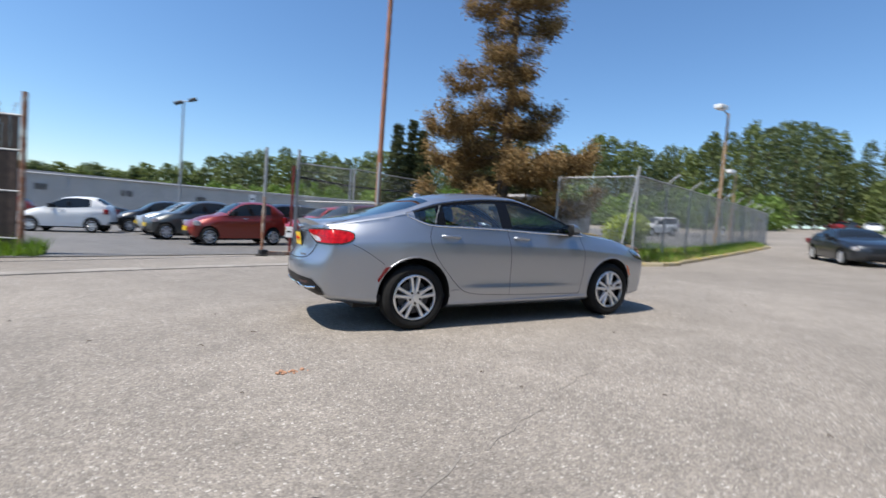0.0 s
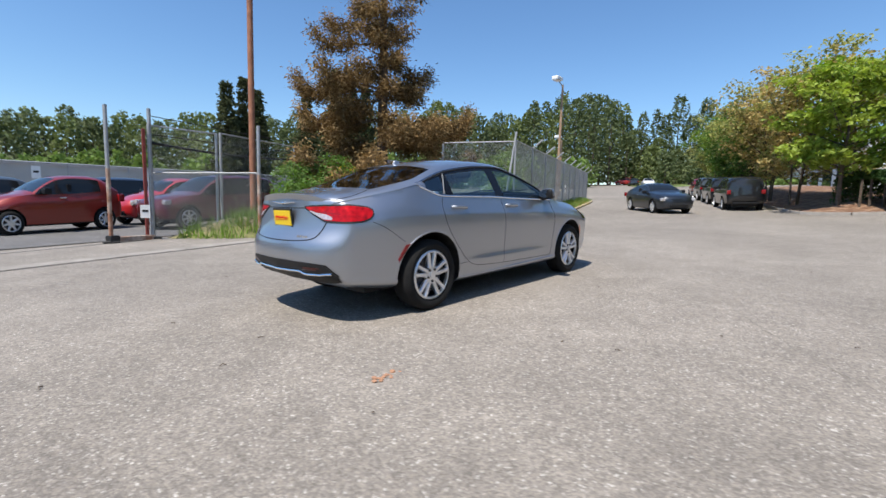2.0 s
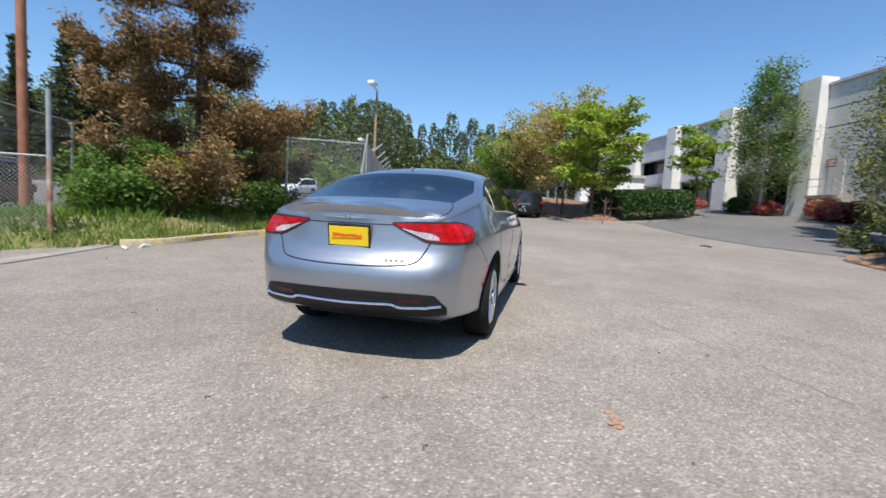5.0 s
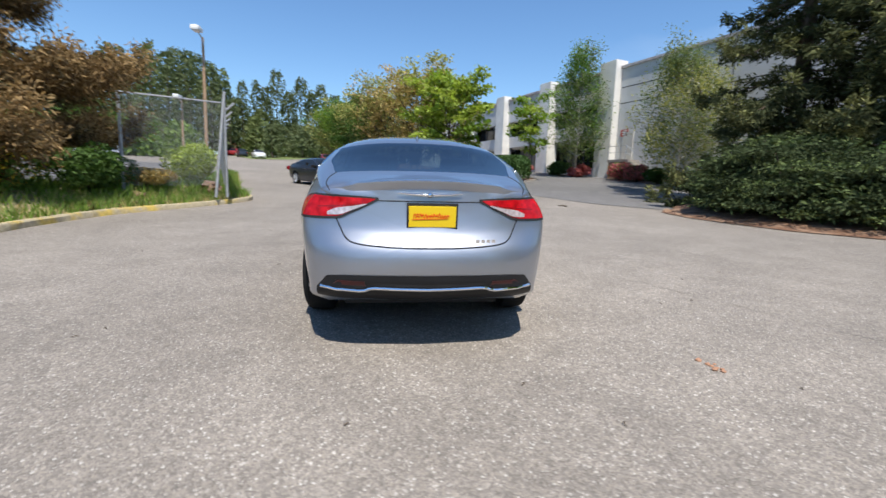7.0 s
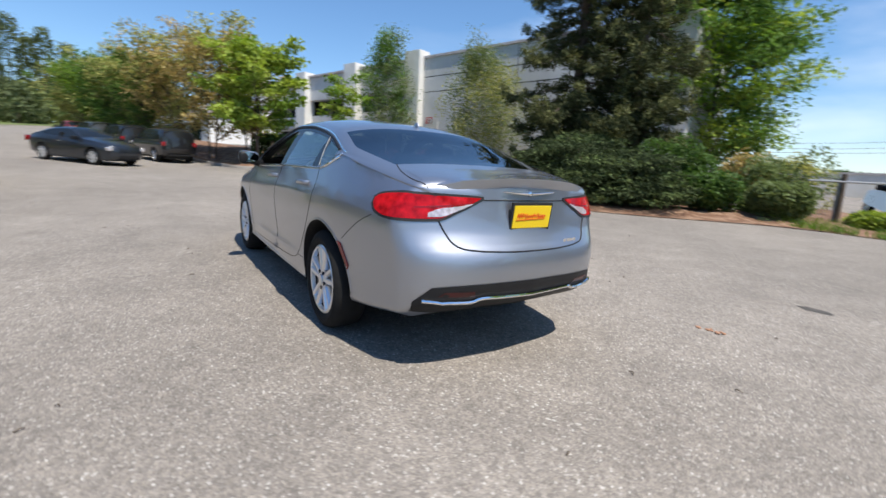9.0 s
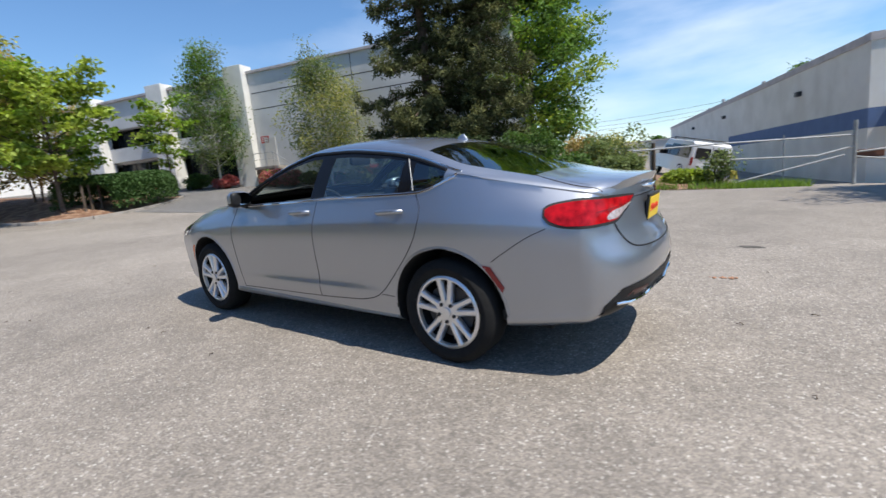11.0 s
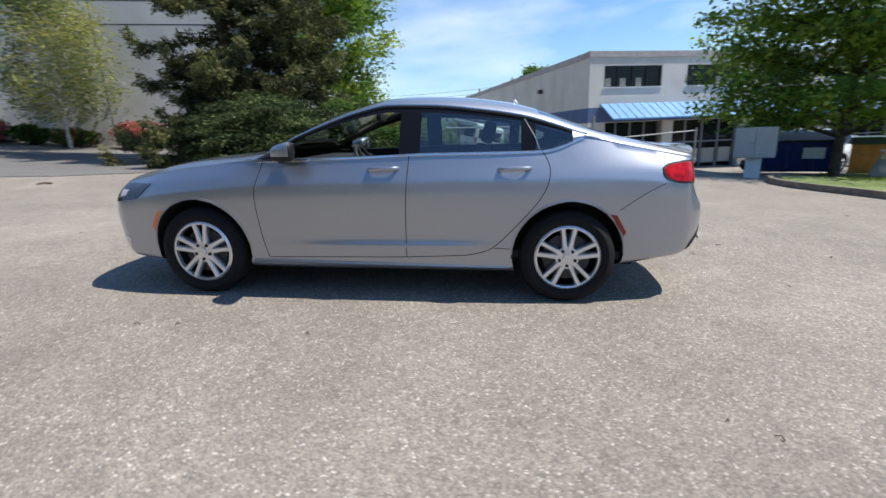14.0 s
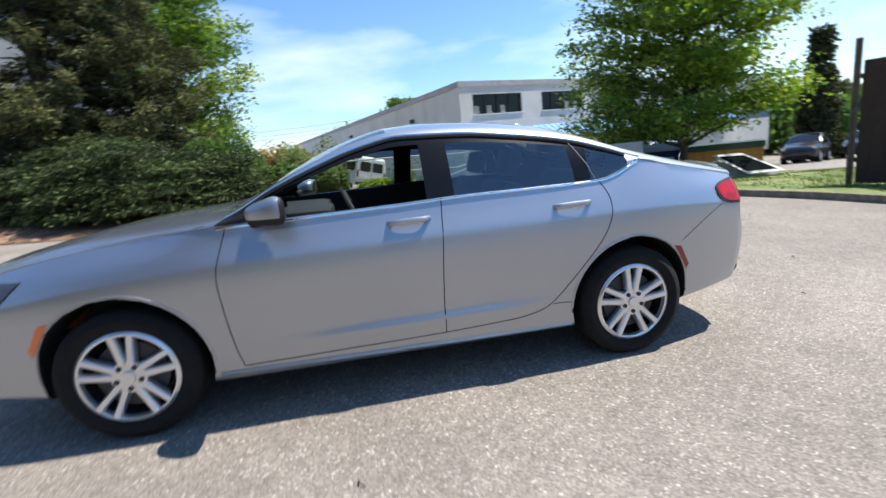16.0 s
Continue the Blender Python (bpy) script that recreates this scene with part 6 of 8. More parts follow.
def branch_tree(x, y, z, h, crown, base, leaf, limbs, twigs, per, mats, label, seed, trunk_r=0.12, sweep=0.7, pad=0.32, flat=0.5, bark=None, stems=1,
                droop=0.0, top=0.55, low=0.75, lean=(0.0, 0.0), skew=(0.0, 0.0), ragged=0.35, aspect=0.6):
    """A deciduous tree: trunk, curved limbs, twigs along each limb and a pad of leaves round each twig.
    sweep: how steeply limbs rise; top, low: the crown's share of its width at its head and foot; skew: plan shift of the crown."""
    rng, nr = random.Random(seed), np.random.default_rng(seed)
    root = empty("tree", pose(x, y, z), label, "tree")
    bm = bmesh.new()
    heads = []
    for st in range(stems):
        off = Vector((rng.uniform(-0.18, 0.18), rng.uniform(-0.18, 0.18), 0)) * (stems > 1)
        head = Vector((lean[0] + rng.uniform(-0.06, 0.06) * crown, lean[1] + rng.uniform(-0.06, 0.06) * crown, h * 0.93)) + off * 5
        line = spline([off - Vector((0, 0, 0.3)), off * 1.3 + Vector((lean[0] * 0.2, lean[1] * 0.2, base)), Vector((head.x * 0.6 + rng.uniform(-0.1, 0.1), head.y * 0.6 + rng.uniform(-0.1, 0.1), (base + head.z) / 2)), head], 5)
        tube(bm, line, trunk_r / stems ** 0.4, 0.012, seg=9)
        heads.append(line)
    pads, kinds = [], []
    for i in range(limbs):
        u = (i + rng.uniform(0.2, 0.8)) / limbs
        line = heads[i % stems]
        zs = base * 0.85 + (h * 0.86 - base * 0.85) * u
        k = min(range(len(line)), key=lambda q: abs(line[q][2] - zs))
        start = Vector(line[k])
        a = i * 2.39996 + rng.uniform(-0.45, 0.45)
        shape = (low + (1 - low) * smooth(0.0, 0.35, u)) * (1 - (1 - top) * smooth(0.35, 1.0, u))
        reach = crown * shape * rng.uniform(1 - ragged, 1.08)
        rise = min(reach * sweep * rng.uniform(0.6, 1.3), h * 1.03 - start.z)
        tip = start + Vector((math.cos(a) * reach + skew[0] * shape, math.sin(a) * reach + skew[1] * shape, rise))
        bend = start.lerp(tip, 0.5) + Vector((0, 0, -0.10 * rise + 0.06 * reach))
        limb = spline([start, bend, tip], 5)
        tube(bm, limb, max(0.014, trunk_r * 0.34 * (1 - 0.5 * u)), 0.006, seg=5, cap=False)
        d = (tip - start).normalized()
        side = Vector((-d.y, d.x, 0)).normalized()
        mt = rng.randrange(len(mats))
        for j in range(twigs):
            t = 0.28 + 0.72 * (j + rng.random()) / twigs
            q = limb[min(len(limb) - 1, int(t * (len(limb) - 1) + 0.5))]
            length = reach * rng.uniform(0.14, 0.34) * (1.25 - 0.6 * t)
            sgn = 1 if j % 2 else -1
            e = Vector(q) + (d * 0.7 + side * sgn * rng.uniform(0.3, 1.0) + Vector((0, 0, rng.uniform(-0.25, 0.5) - droop))).normalized() * length
            tube(bm, [q, Vector(q).lerp(e, 0.55) + Vector((0, 0, 0.05 * length)), e], 0.010, 0.004, seg=3, cap=False)
            pads.append(np.array(e))
            kinds.append(mt if rng.random() < 0.75 else rng.randrange(len(mats)))
    part("trunk", bm, bark or M_BARK, root, smooth=True)
    pads, kinds = np.array(pads), np.array(kinds)
    size = pad * nr.uniform(0.6, 1.35, len(pads))
    pts = np.repeat(pads, per, axis=0) + nr.normal(size=(len(pads) * per, 3)).clip(-1.7, 1.7) * np.repeat(size, per)[:, None] * np.array([1, 1, flat]) - np.array([0, 0, droop * pad])
    which = np.repeat(kinds, per)
    for i, mt in enumerate(mats):
        if (which == i).any():
            leaf_mesh("crown", pts[which == i], leaf, mt, root, seed=seed + i, aspect=aspect)
    return root


def spruce(x, y, z, h, radius, base, mats, label, seed, whorls=30, arms=8, step=0.24, per=16, spray=0.13, width=0.034, droop=0.25, tip_up=0.10, ragged=0.35, taper=1.0, trunk_r=0.24, tuft=0.07,
           bare=0.2, skip=0.0):
    """An evergreen: whorls of limbs, side branchlets along each limb, short needle sprays in tufts along the
    branchlets. mats: inner, outer; two tones paint a shaded inside and lit tips.
    """
    rng, nr = random.Random(seed), np.random.default_rng(seed)
    root = empty("conifer", pose(x, y, z), label, "tree")
    bm = bmesh.new()
    tube(bm, [(0, 0, -0.3), (0.05, 0.03, h * 0.5), (0, 0, h)], trunk_r, 0.02, seg=10)
    P, D = [[], []], [[], []]
    for k in range(whorls):
        u = k / (whorls - 1)
        zz = base + (h - base) * u
        prof = radius * (1 - u ** taper * 0.95) * (0.85 + 0.15 * math.sin(7 * u + seed))
        n_arm = max(4, round(arms * (1 - 0.35 * u)))
        for j in range(n_arm):
            if rng.random() < skip:
                continue
            a = j * math.tau / n_arm + rng.uniform(-0.35, 0.35) + k * 0.83
            L = max(0.3, prof * rng.uniform(1 - ragged, 1 + ragged * 0.5))
            s = Vector((0, 0, zz + rng.uniform(-0.2, 0.2)))
            out = Vector((math.cos(a), math.sin(a), 0))
            side = Vector((-out.y, out.x, 0))
            dr = droop * rng.uniform(0.5, 1.4)
            line = spline([s, s + out * L * 0.5 + Vector((0, 0, -dr * L * 0.38)), s + out * L * 0.85 + Vector((0, 0, -dr * L * 0.8)), s + out * L + Vector((0, 0, -dr * L * 0.8 + tip_up * L))], 4)
            tube(bm, line, 0.018 + 0.010 * L, 0.006, seg=4, cap=False)
            nb = max(3, int(L * (1 - bare) / step))
            for b in range(nb + 1):
                t = bare + (1 - bare) * b / nb
                q = line[min(len(line) - 1, int(t * (len(line) - 1) + 0.5))]
                for sgn in (1, -1):
                    bl = (0.16 + 0.34 * L * (1.05 - t) * 0.75) * rng.uniform(0.6, 1.25)
                    way = (out * rng.uniform(0.5, 1.0) + side * sgn * rng.uniform(0.5, 1.1) + Vector((0, 0, rng.uniform(-0.45, 0.18)))).normalized()
                    m = max(4, int(per * bl / 0.35))
                    f = nr.random(m)[:, None] ** 0.7
                    w = np.array(way)
                    pts = q + w * bl * f + nr.normal(size=(m, 3)) * tuft
                    # limb ends mostly take the lit tone, the inside the shaded one
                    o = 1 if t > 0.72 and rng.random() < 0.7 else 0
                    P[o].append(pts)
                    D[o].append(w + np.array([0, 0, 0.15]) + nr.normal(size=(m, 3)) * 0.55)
    part("trunk", bm, M_BARK, root, smooth=True)
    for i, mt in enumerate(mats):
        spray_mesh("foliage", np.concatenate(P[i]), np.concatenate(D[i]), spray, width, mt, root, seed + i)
    return root


def shrub(x, y, z, rx, ry, h, leaf, n, material, label, seed, flower=None, group="", name="shrub", needles=False):
    """A low bush: stems and a lumpy mass of leaves."""
    nr = np.random.default_rng(seed)
    root = empty(name, pose(x, y, z), label, "shrub", group)
    bm = bmesh.new()
    cents = []
    for k in range(9):
        a, r = nr.uniform(0, math.tau), nr.uniform(0.1, 0.75)
        t = Vector((math.cos(a) * r * rx, math.sin(a) * r * ry, h * nr.uniform(0.45, 0.85)))
        cents.append(np.array(t))
        tube(bm, spline([(0, 0, -0.1), t * 0.5 + Vector((0, 0, 0.08)), t], 3), 0.025, 0.006, seg=5, cap=False)
    part("stem", bm, M_BARK, root)
    cents = np.array(cents)
    pick = nr.integers(0, len(cents), n)
    d = nr.normal(size=(n, 3))
    d /= np.linalg.norm(d, axis=1)[:, None]
    rad = nr.uniform(0.5, 1.0, n)[:, None] ** 0.5
    q = cents[pick] * np.array([1, 1, 0.75]) + d * rad * np.array([rx * 0.48, ry * 0.48, h * 0.38])
    q[:, 2] = np.abs(q[:, 2]) + 0.02
    if needles:
        spray_mesh("foliage", q, d + np.array([0, 0, 0.15]), leaf, leaf * 0.22, material, root, seed)
    elif flower:
        cut = int(n * 0.72)
        leaf_mesh("foliage", q[:cut], leaf, material, root, seed=seed)
        leaf_mesh("blossom", q[cut:] * np.array([1.03, 1.03, 1.05]), leaf * 0.7, flower, root, seed=seed + 1)
    else:
        leaf_mesh("foliage", q, leaf, material, root, seed=seed)
    return root


def juniper(x, y, z, rx, ry, h, n, label, seed):
    """A spreading evergreen bush: arched limbs in tiers, each carrying flat plates of sprays."""
    nr = np.random.default_rng(seed)
    root = empty("juniper", pose(x, y, z), label, "shrub", "junipers")
    bm = bmesh.new()
    P, Dn = [[], []], [[], []]
    arms = 34
    for k in range(arms):
        a = k * 2.399 + nr.uniform(-0.3, 0.3)
        tier = (k + 0.5) / arms
        f = nr.uniform(0.55, 1.12) * (1.0 - 0.55 * tier)
        tip = Vector((math.cos(a) * rx * f, math.sin(a) * ry * f, h * (0.12 + 0.86 * tier) * nr.uniform(0.8, 1.15)))
        line = spline([(0, 0, h * 0.1 * tier), Vector((tip.x * 0.55, tip.y * 0.55, tip.z * 0.95)), tip], 4)
        tube(bm, line, 0.022, 0.006, seg=4, cap=False)
        out = np.array([math.cos(a), math.sin(a), 0.12])
        for t, share in ((0.5, 0.2), (0.72, 0.3), (0.88, 0.27), (1.0, 0.23)):
            m = int(n / arms * share)
            i = t * (len(line) - 1)
            c = line[min(int(round(i)), len(line) - 1)]
            wide = 0.25 * rx * (1.15 - 0.5 * t)
            q = c + nr.normal(size=(m, 3)) * np.array([wide, wide, 0.055])
            q[:, 2] = np.maximum(q[:, 2], 0.02)
            # tips of every other limb get the lit tone, the rest the shaded tone
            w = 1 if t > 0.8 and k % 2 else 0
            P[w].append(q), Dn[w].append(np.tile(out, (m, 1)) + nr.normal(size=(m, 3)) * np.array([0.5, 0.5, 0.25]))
    part("stem", bm, M_BARK, root)
    for i, mt in enumerate((N_JUN_SHADE, N_JUN)):
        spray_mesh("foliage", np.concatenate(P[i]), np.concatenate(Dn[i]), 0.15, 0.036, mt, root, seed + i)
    return root


# dark copy of the juniper needles: shade inside the bush as colour
N_JUN_SHADE = mat("needles_juniper_shade", (0.050, 0.068, 0.030), 0.7, island=0.4, trans=0.12, spec=0.08)
# darker brown for the inner tufts: shade between the pads as colour
N_BROWN_SHADE = mat("needles_brown_shade", (0.17, 0.112, 0.052), 0.8, island=0.4, trans=0.15, spec=0.08)
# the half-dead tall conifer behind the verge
spruce(8.3, 9.9, bank(8.3, 9.9) - 0.1, 13.8, 3.2, 0.8, [N_BROWN_SHADE, N_BROWN], "tall half-dead conifer with drooping brown needle tufts", 14,
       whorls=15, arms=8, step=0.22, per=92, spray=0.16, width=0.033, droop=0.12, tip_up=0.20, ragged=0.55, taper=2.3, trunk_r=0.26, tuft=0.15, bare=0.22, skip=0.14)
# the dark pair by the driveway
spruce(10.7, -14.0, ground(10.7, -14.0), 21.0, 3.9, 0.7, [N_DARK, N_LIT], "tall dark green spruce with drooping limbs", 21, whorls=31, arms=9, step=0.23, per=36, spray=0.18, width=0.040, tuft=0.075, bare=0.12, skip=0.12, tip_up=0.16, droop=0.30, ragged=0.6, taper=1.5, trunk_r=0.30)
spruce(8.7, -15.4, ground(8.7, -15.4), 18.5, 3.1, 0.8, [N_DARK, N_LIT], "dark green spruce beside its taller twin", 22, whorls=27, arms=9, step=0.23, per=36, spray=0.18, width=0.040, tuft=0.075, bare=0.12, skip=0.12, tip_up=0.16, droop=0.32, ragged=0.6, taper=1.6, trunk_r=0.26)
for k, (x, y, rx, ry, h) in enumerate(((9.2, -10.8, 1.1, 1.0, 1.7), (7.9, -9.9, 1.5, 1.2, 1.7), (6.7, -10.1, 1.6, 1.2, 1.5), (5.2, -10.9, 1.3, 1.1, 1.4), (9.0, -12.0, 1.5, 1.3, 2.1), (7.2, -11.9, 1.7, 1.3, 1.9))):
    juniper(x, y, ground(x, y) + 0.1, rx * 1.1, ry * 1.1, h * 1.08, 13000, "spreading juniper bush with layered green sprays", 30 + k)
for k, (x, y, rx, ry, h, mt) in enumerate(((3.9, -12.2, 1.2, 1.0, 1.3, L_DEEP), (5.6, -13.0, 1.5, 1.2, 2.6, L_DEEP), (2.6, -13.4, 1.1, 0.9, 1.1, L_BIRCH))):
    shrub(x, y, ground(x, y) + 0.1, rx, ry, h, 0.07, 6000, mt, "leafy green shrub beside the junipers", 37 + k, group="leafy shrubs")
branch_tree(11.2, -26.6, ground(11.2, -26.6), 15.5, 4.4, 1.2, 0.13, 90, 8, 62, [L_MAPLE, L_LIME, L_MID], "bright green leafy tree behind the spruces", 41, trunk_r=0.22, sweep=0.55, pad=0.50, flat=0.6, top=0.35, low=0.9)
for k, (x, y, rx, ry, h, mt, lb) in enumerate(((2.9, -14.3, 1.2, 0.9, 1.0, L_BIRCH, "tangled green shrub by the mesh fence"), (3.2, -15.2, 1.3, 1.2, 2.4, L_BIRCH, "tall thin shrub with reddish stems"), (0.4, -14.9, 0.9, 0.8, 0.7, L_LIME, "low bright green weeds by the fence"),
                                               (3.6, -17.8, 1.4, 1.1, 2.3, L_OLIVE, "olive-yellow shrub behind the fence"), (-0.5, -14.7, 0.8, 0.5, 1.35, L_BIRCH, "wispy broom bush by the gate"), (4.4, -16.0, 1.2, 1.0, 2.4, L_PINK, "brownish shrub behind the fence"))):
    shrub(x, y, ground(x, y), rx, ry, h, 0.07, 700 if "wispy" in lb else 3200, mt, lb, 50 + k)

# verge shrubs on the left
for k, (x, y, rx, ry, h, mt, lb) in enumerate(((4.3, 8.1, 1.4, 0.9, 1.25, L_MID, "wild green broom bush on the verge"), (6.0, 8.0, 1.5, 1.0, 1.5, L_MID, "wild green broom bush with yellow flowers"), (7.9, 7.3, 1.3, 0.9, 1.2, L_DEEP, "dark green bramble bush on the bank"),
                                               (4.9, 9.3, 1.0, 0.8, 1.2, L_OLIVE, "grassy olive bush by the broom"), (11.6, 6.6, 1.1, 0.9, 1.35, L_LIME, "bright green round bush inside the fence corner"), (9.4, 6.9, 1.0, 0.7, 0.55, L_PINK, "heap of dry brown twigs and brambles"), (5.2, 9.6, 1.5, 1.0, 2.1, L_MID, "tall green broom behind the verge"))):
    shrub(x, y, bank(x, y) - 0.05, rx, ry, h, 0.055, 5200, mt, lb, 70 + k, flower=mat("yellow_blossom", (0.65, 0.48, 0.03), 0.6) if k == 1 else None)


def grass(name, poly, n, h, material, label, seed, height, edge=None, edge_only=None):
    """Blades of grass over a plan outline."""
    nr = np.random.default_rng(seed)
    px, py = [p[0] for p in poly], [p[1] for p in poly]
    pts = []
    while len(pts) < n:
        x, y = nr.uniform(min(px), max(px)), nr.uniform(min(py), max(py))
        if inside(poly, x, y) and (edge_only is None or near_line(edge, x, y) < edge_only):
            if noise.noise(Vector((x * 0.9, y * 0.9, seed))) > -0.15 or nr.random() < 0.25:
                pts.append((x, y, height(x, y)))
    c = np.array(pts)
    lean = nr.normal(size=(n, 3)) * np.array([0.35, 0.35, 0])
    hh = (h * nr.uniform(0.4, 1.3, n))[:, None]
    tip = c + (lean + [0, 0, 1]) * hh
    w = np.cross(lean + [0, 0, 1], nr.normal(size=(n, 3)))
    w = w / np.linalg.norm(w, axis=1)[:, None] * (0.012 + 0.01 * h)
    v = np.stack([c - w, c + w, tip], 1).reshape(-1, 3)
    me = bpy.data.meshes.new(name)
    me.from_pydata(v, [], np.arange(3 * n).reshape(-1, 3))
    me.materials.append(material)
    return tagged(new(name, me), label, "grass", kind="stuff")


M_LAWN_BLADE = mat("lawn_blades", (0.125, 0.165, 0.045), 0.75, island=0.35, trans=0.3, spec=0.1)
grass("verge_grass", VERGE, 16000, 0.28, M_BLADE, "rough green grass and weeds on the verge", 5, bank, LK, 3.0)
grass("dry_grass", VERGE, 5000, 0.20, M_BLADE_DRY, "dry yellow grass along the kerb", 6, lambda x, y: bank(x, y), LK, 1.0)
grass("lawn_grass", LAWN, 22000, 0.05, M_LAWN_BLADE, "short green lawn grass", 7, lambda x, y: ground(x, y) + 0.03)
grass("gate_weeds", [(-6.6, 7.9), (-5.4, 8.1), (-5.5, 9.1), (-6.7, 9.0)], 700, 0.42, M_BLADE, "tall weeds at the foot of the slatted gate", 9, lambda x, y: ground(x, y))
grass("fence_weeds", [(-3.0, -14.3), (2.5, -12.4), (4.0, -14.8), (-2.4, -17.0)], 4500, 0.26, M_BLADE, "bright green weeds along the mesh fence", 8, lambda x, y: ground(x, y) + 0.0)

# island trees and hedge
branch_tree(23.3, -3.3, ground(23.3, -3.3) + 0.2, 6.5, 2.9, 1.3, 0.125, 30, 8, 40, [L_LIME, L_MAPLE, L_LIME], "young light green maple with upswept branches", 81, trunk_r=0.11, sweep=0.62, pad=0.27, flat=0.42, top=0.75, low=0.7, ragged=0.5)
for k, (x, y, h, r, mts, st, per) in enumerate(((26.6, -1.5, 7.7, 2.6, (L_PINK, L_OLIVE), 3, 24), (30.6, 0.0, 7.2, 2.8, (L_OLIVE, L_PINK), 3, 26), (34.6, 1.4, 6.2, 2.8, (L_OLIVE, L_MID), 2, 34), (38.6, 2.8, 5.8, 3.0, (L_MID, L_OLIVE), 1, 40), (43.0, 4.3, 5.8, 3.1, (L_MAPLE, L_MID), 1, 40), (48.5, 6.2, 5.8, 3.2, (L_MID, L_OLIVE), 1, 40), (29.5, -4.0, 6.8, 2.6, (L_PINK, L_OLIVE), 2, 22))):
    branch_tree(x, y, ground(x, y) + 0.1, h, r, 1.1, 0.105, 40, 8, per, list(mts), "street tree coming into bronze and olive leaf" if "pink" in mts[0].name or "pink" in mts[1].name else "leafy green street tree beside the road", 90 + k, trunk_r=0.10, sweep=1.05, pad=0.30, flat=0.7, stems=st, top=0.5, low=0.6)
branch_tree(26.9, -9.6, ground(26.9, -9.6), 6.1, 1.9, 2.3, 0.13, 16, 7, 17, [L_LIME, L_MAPLE], "small light green tree on the island's tip", 101, trunk_r=0.06, sweep=0.5, pad=0.26, flat=0.45, ragged=0.5)
branch_tree(30.6, -14.6, ground(30.6, -14.6), 10.8, 2.3, 1.6, 0.10, 56, 8, 30, [L_BIRCH, L_MID], "slender birch before the office fins", 102, trunk_r=0.11, sweep=0.7, pad=0.34, flat=1.3, bark=M_BARK_PALE, droop=0.5, top=0.4, low=0.8, aspect=0.45)
branch_tree(21.2, -16.9, ground(21.2, -16.9), 8.8, 2.9, 1.6, 0.095, 54, 9, 34, [L_BIRCH, L_OLIVE, L_BIRCH], "weeping birch against the grey wall", 103, trunk_r=0.11, sweep=0.65, pad=0.34, flat=1.5, bark=M_BARK_PALE, droop=0.7, top=0.35, low=0.85, aspect=0.4)


def hedge(poly, z, h, n, label, seed):
    nr = np.random.default_rng(seed)
    pts = spline(poly, 6)
    root = empty("hedge", pose(float(pts[0][0]), float(pts[0][1]), 0), label, "hedge")
    k = nr.integers(0, len(pts) - 1, n)
    f = nr.random(n)[:, None]
    c = pts[k] * (1 - f) + pts[k + 1] * f
    ang = nr.uniform(0, math.pi, n)
    rad = nr.uniform(0.8, 1.06, n)
    q = np.stack([c[:, 0] + np.sign(np.cos(ang)) * np.abs(np.cos(ang)) ** 0.5 * rad * 0.95, c[:, 1] + np.sign(np.cos(ang)) * np.abs(np.cos(ang)) ** 0.5 * rad * 0.95,
                  np.sin(ang) ** 0.5 * h * rad], 1)
    q[:, 2] += [ground(x, y) + z for x, y in q[:, :2]]
    q -= np.array([pts[0][0], pts[0][1], 0])
    leaf_mesh("foliage", q, 0.075, L_HEDGE, root, seed=seed)
    for p in pts[::2]:
        part("stem", tube(bmesh.new(), [(p[0] - pts[0][0], p[1] - pts[0][1], ground(*p)), (p[0] - pts[0][0], p[1] - pts[0][1], ground(*p) + z + h * 0.8)], 0.05, seg=5), M_BARK, root)
    return root


hedge([(22.9, -4.0), (23.5, -5.2), (24.6, -6.6), (26.0, -7.8), (27.0, -8.5)], 0.22, 1.5, 24000, "dense clipped dark green hedge on the island", 111)
for k, (s, r, h, mt, fl) in enumerate(((1.9, 1.1, 1.0, L_ROSE, None), (-2.3, 1.2, 1.3, L_ROSE, L_MID), (-3.9, 1.1, 1.2, L_ROSE, L_DEEP), (-5.6, 1.2, 1.1, L_DEEP, None), (-10.4, 1.5, 1.5, L_ROSE, L_MID), (-7.6, 1.2, 1.0, L_DEEP, L_ROSE), (4.4, 1.3, 1.3, L_DEEP, None), (9.9, 1.2, 1.0, L_ROSE, None))):
    p = Vector((29.3, -17.0, 0)) + UP17 * s + SD17 * 1.5
    shrub(p.x, p.y, ground(p.x, p.y), r, r * 0.8, h, 0.11, 1800, mt, "rose-red flowering shrub at the office wall" if mt is L_ROSE else "dark green shrub at the office wall", 120 + k, flower=fl, group="wall shrubs")

# maple on the lawn
branch_tree(-10.1, -10.85, ground(-10.1, -10.85) + 0.02, 11.4, 3.4, 1.2, 0.085, 105, 10, 66, [L_MAPLE, L_MID, L_LIME], "broad green maple on the lawn", 131, trunk_r=0.19, sweep=0.38, pad=0.42, flat=0.42, top=0.45, low=0.9, skew=(0.5, 0.0))

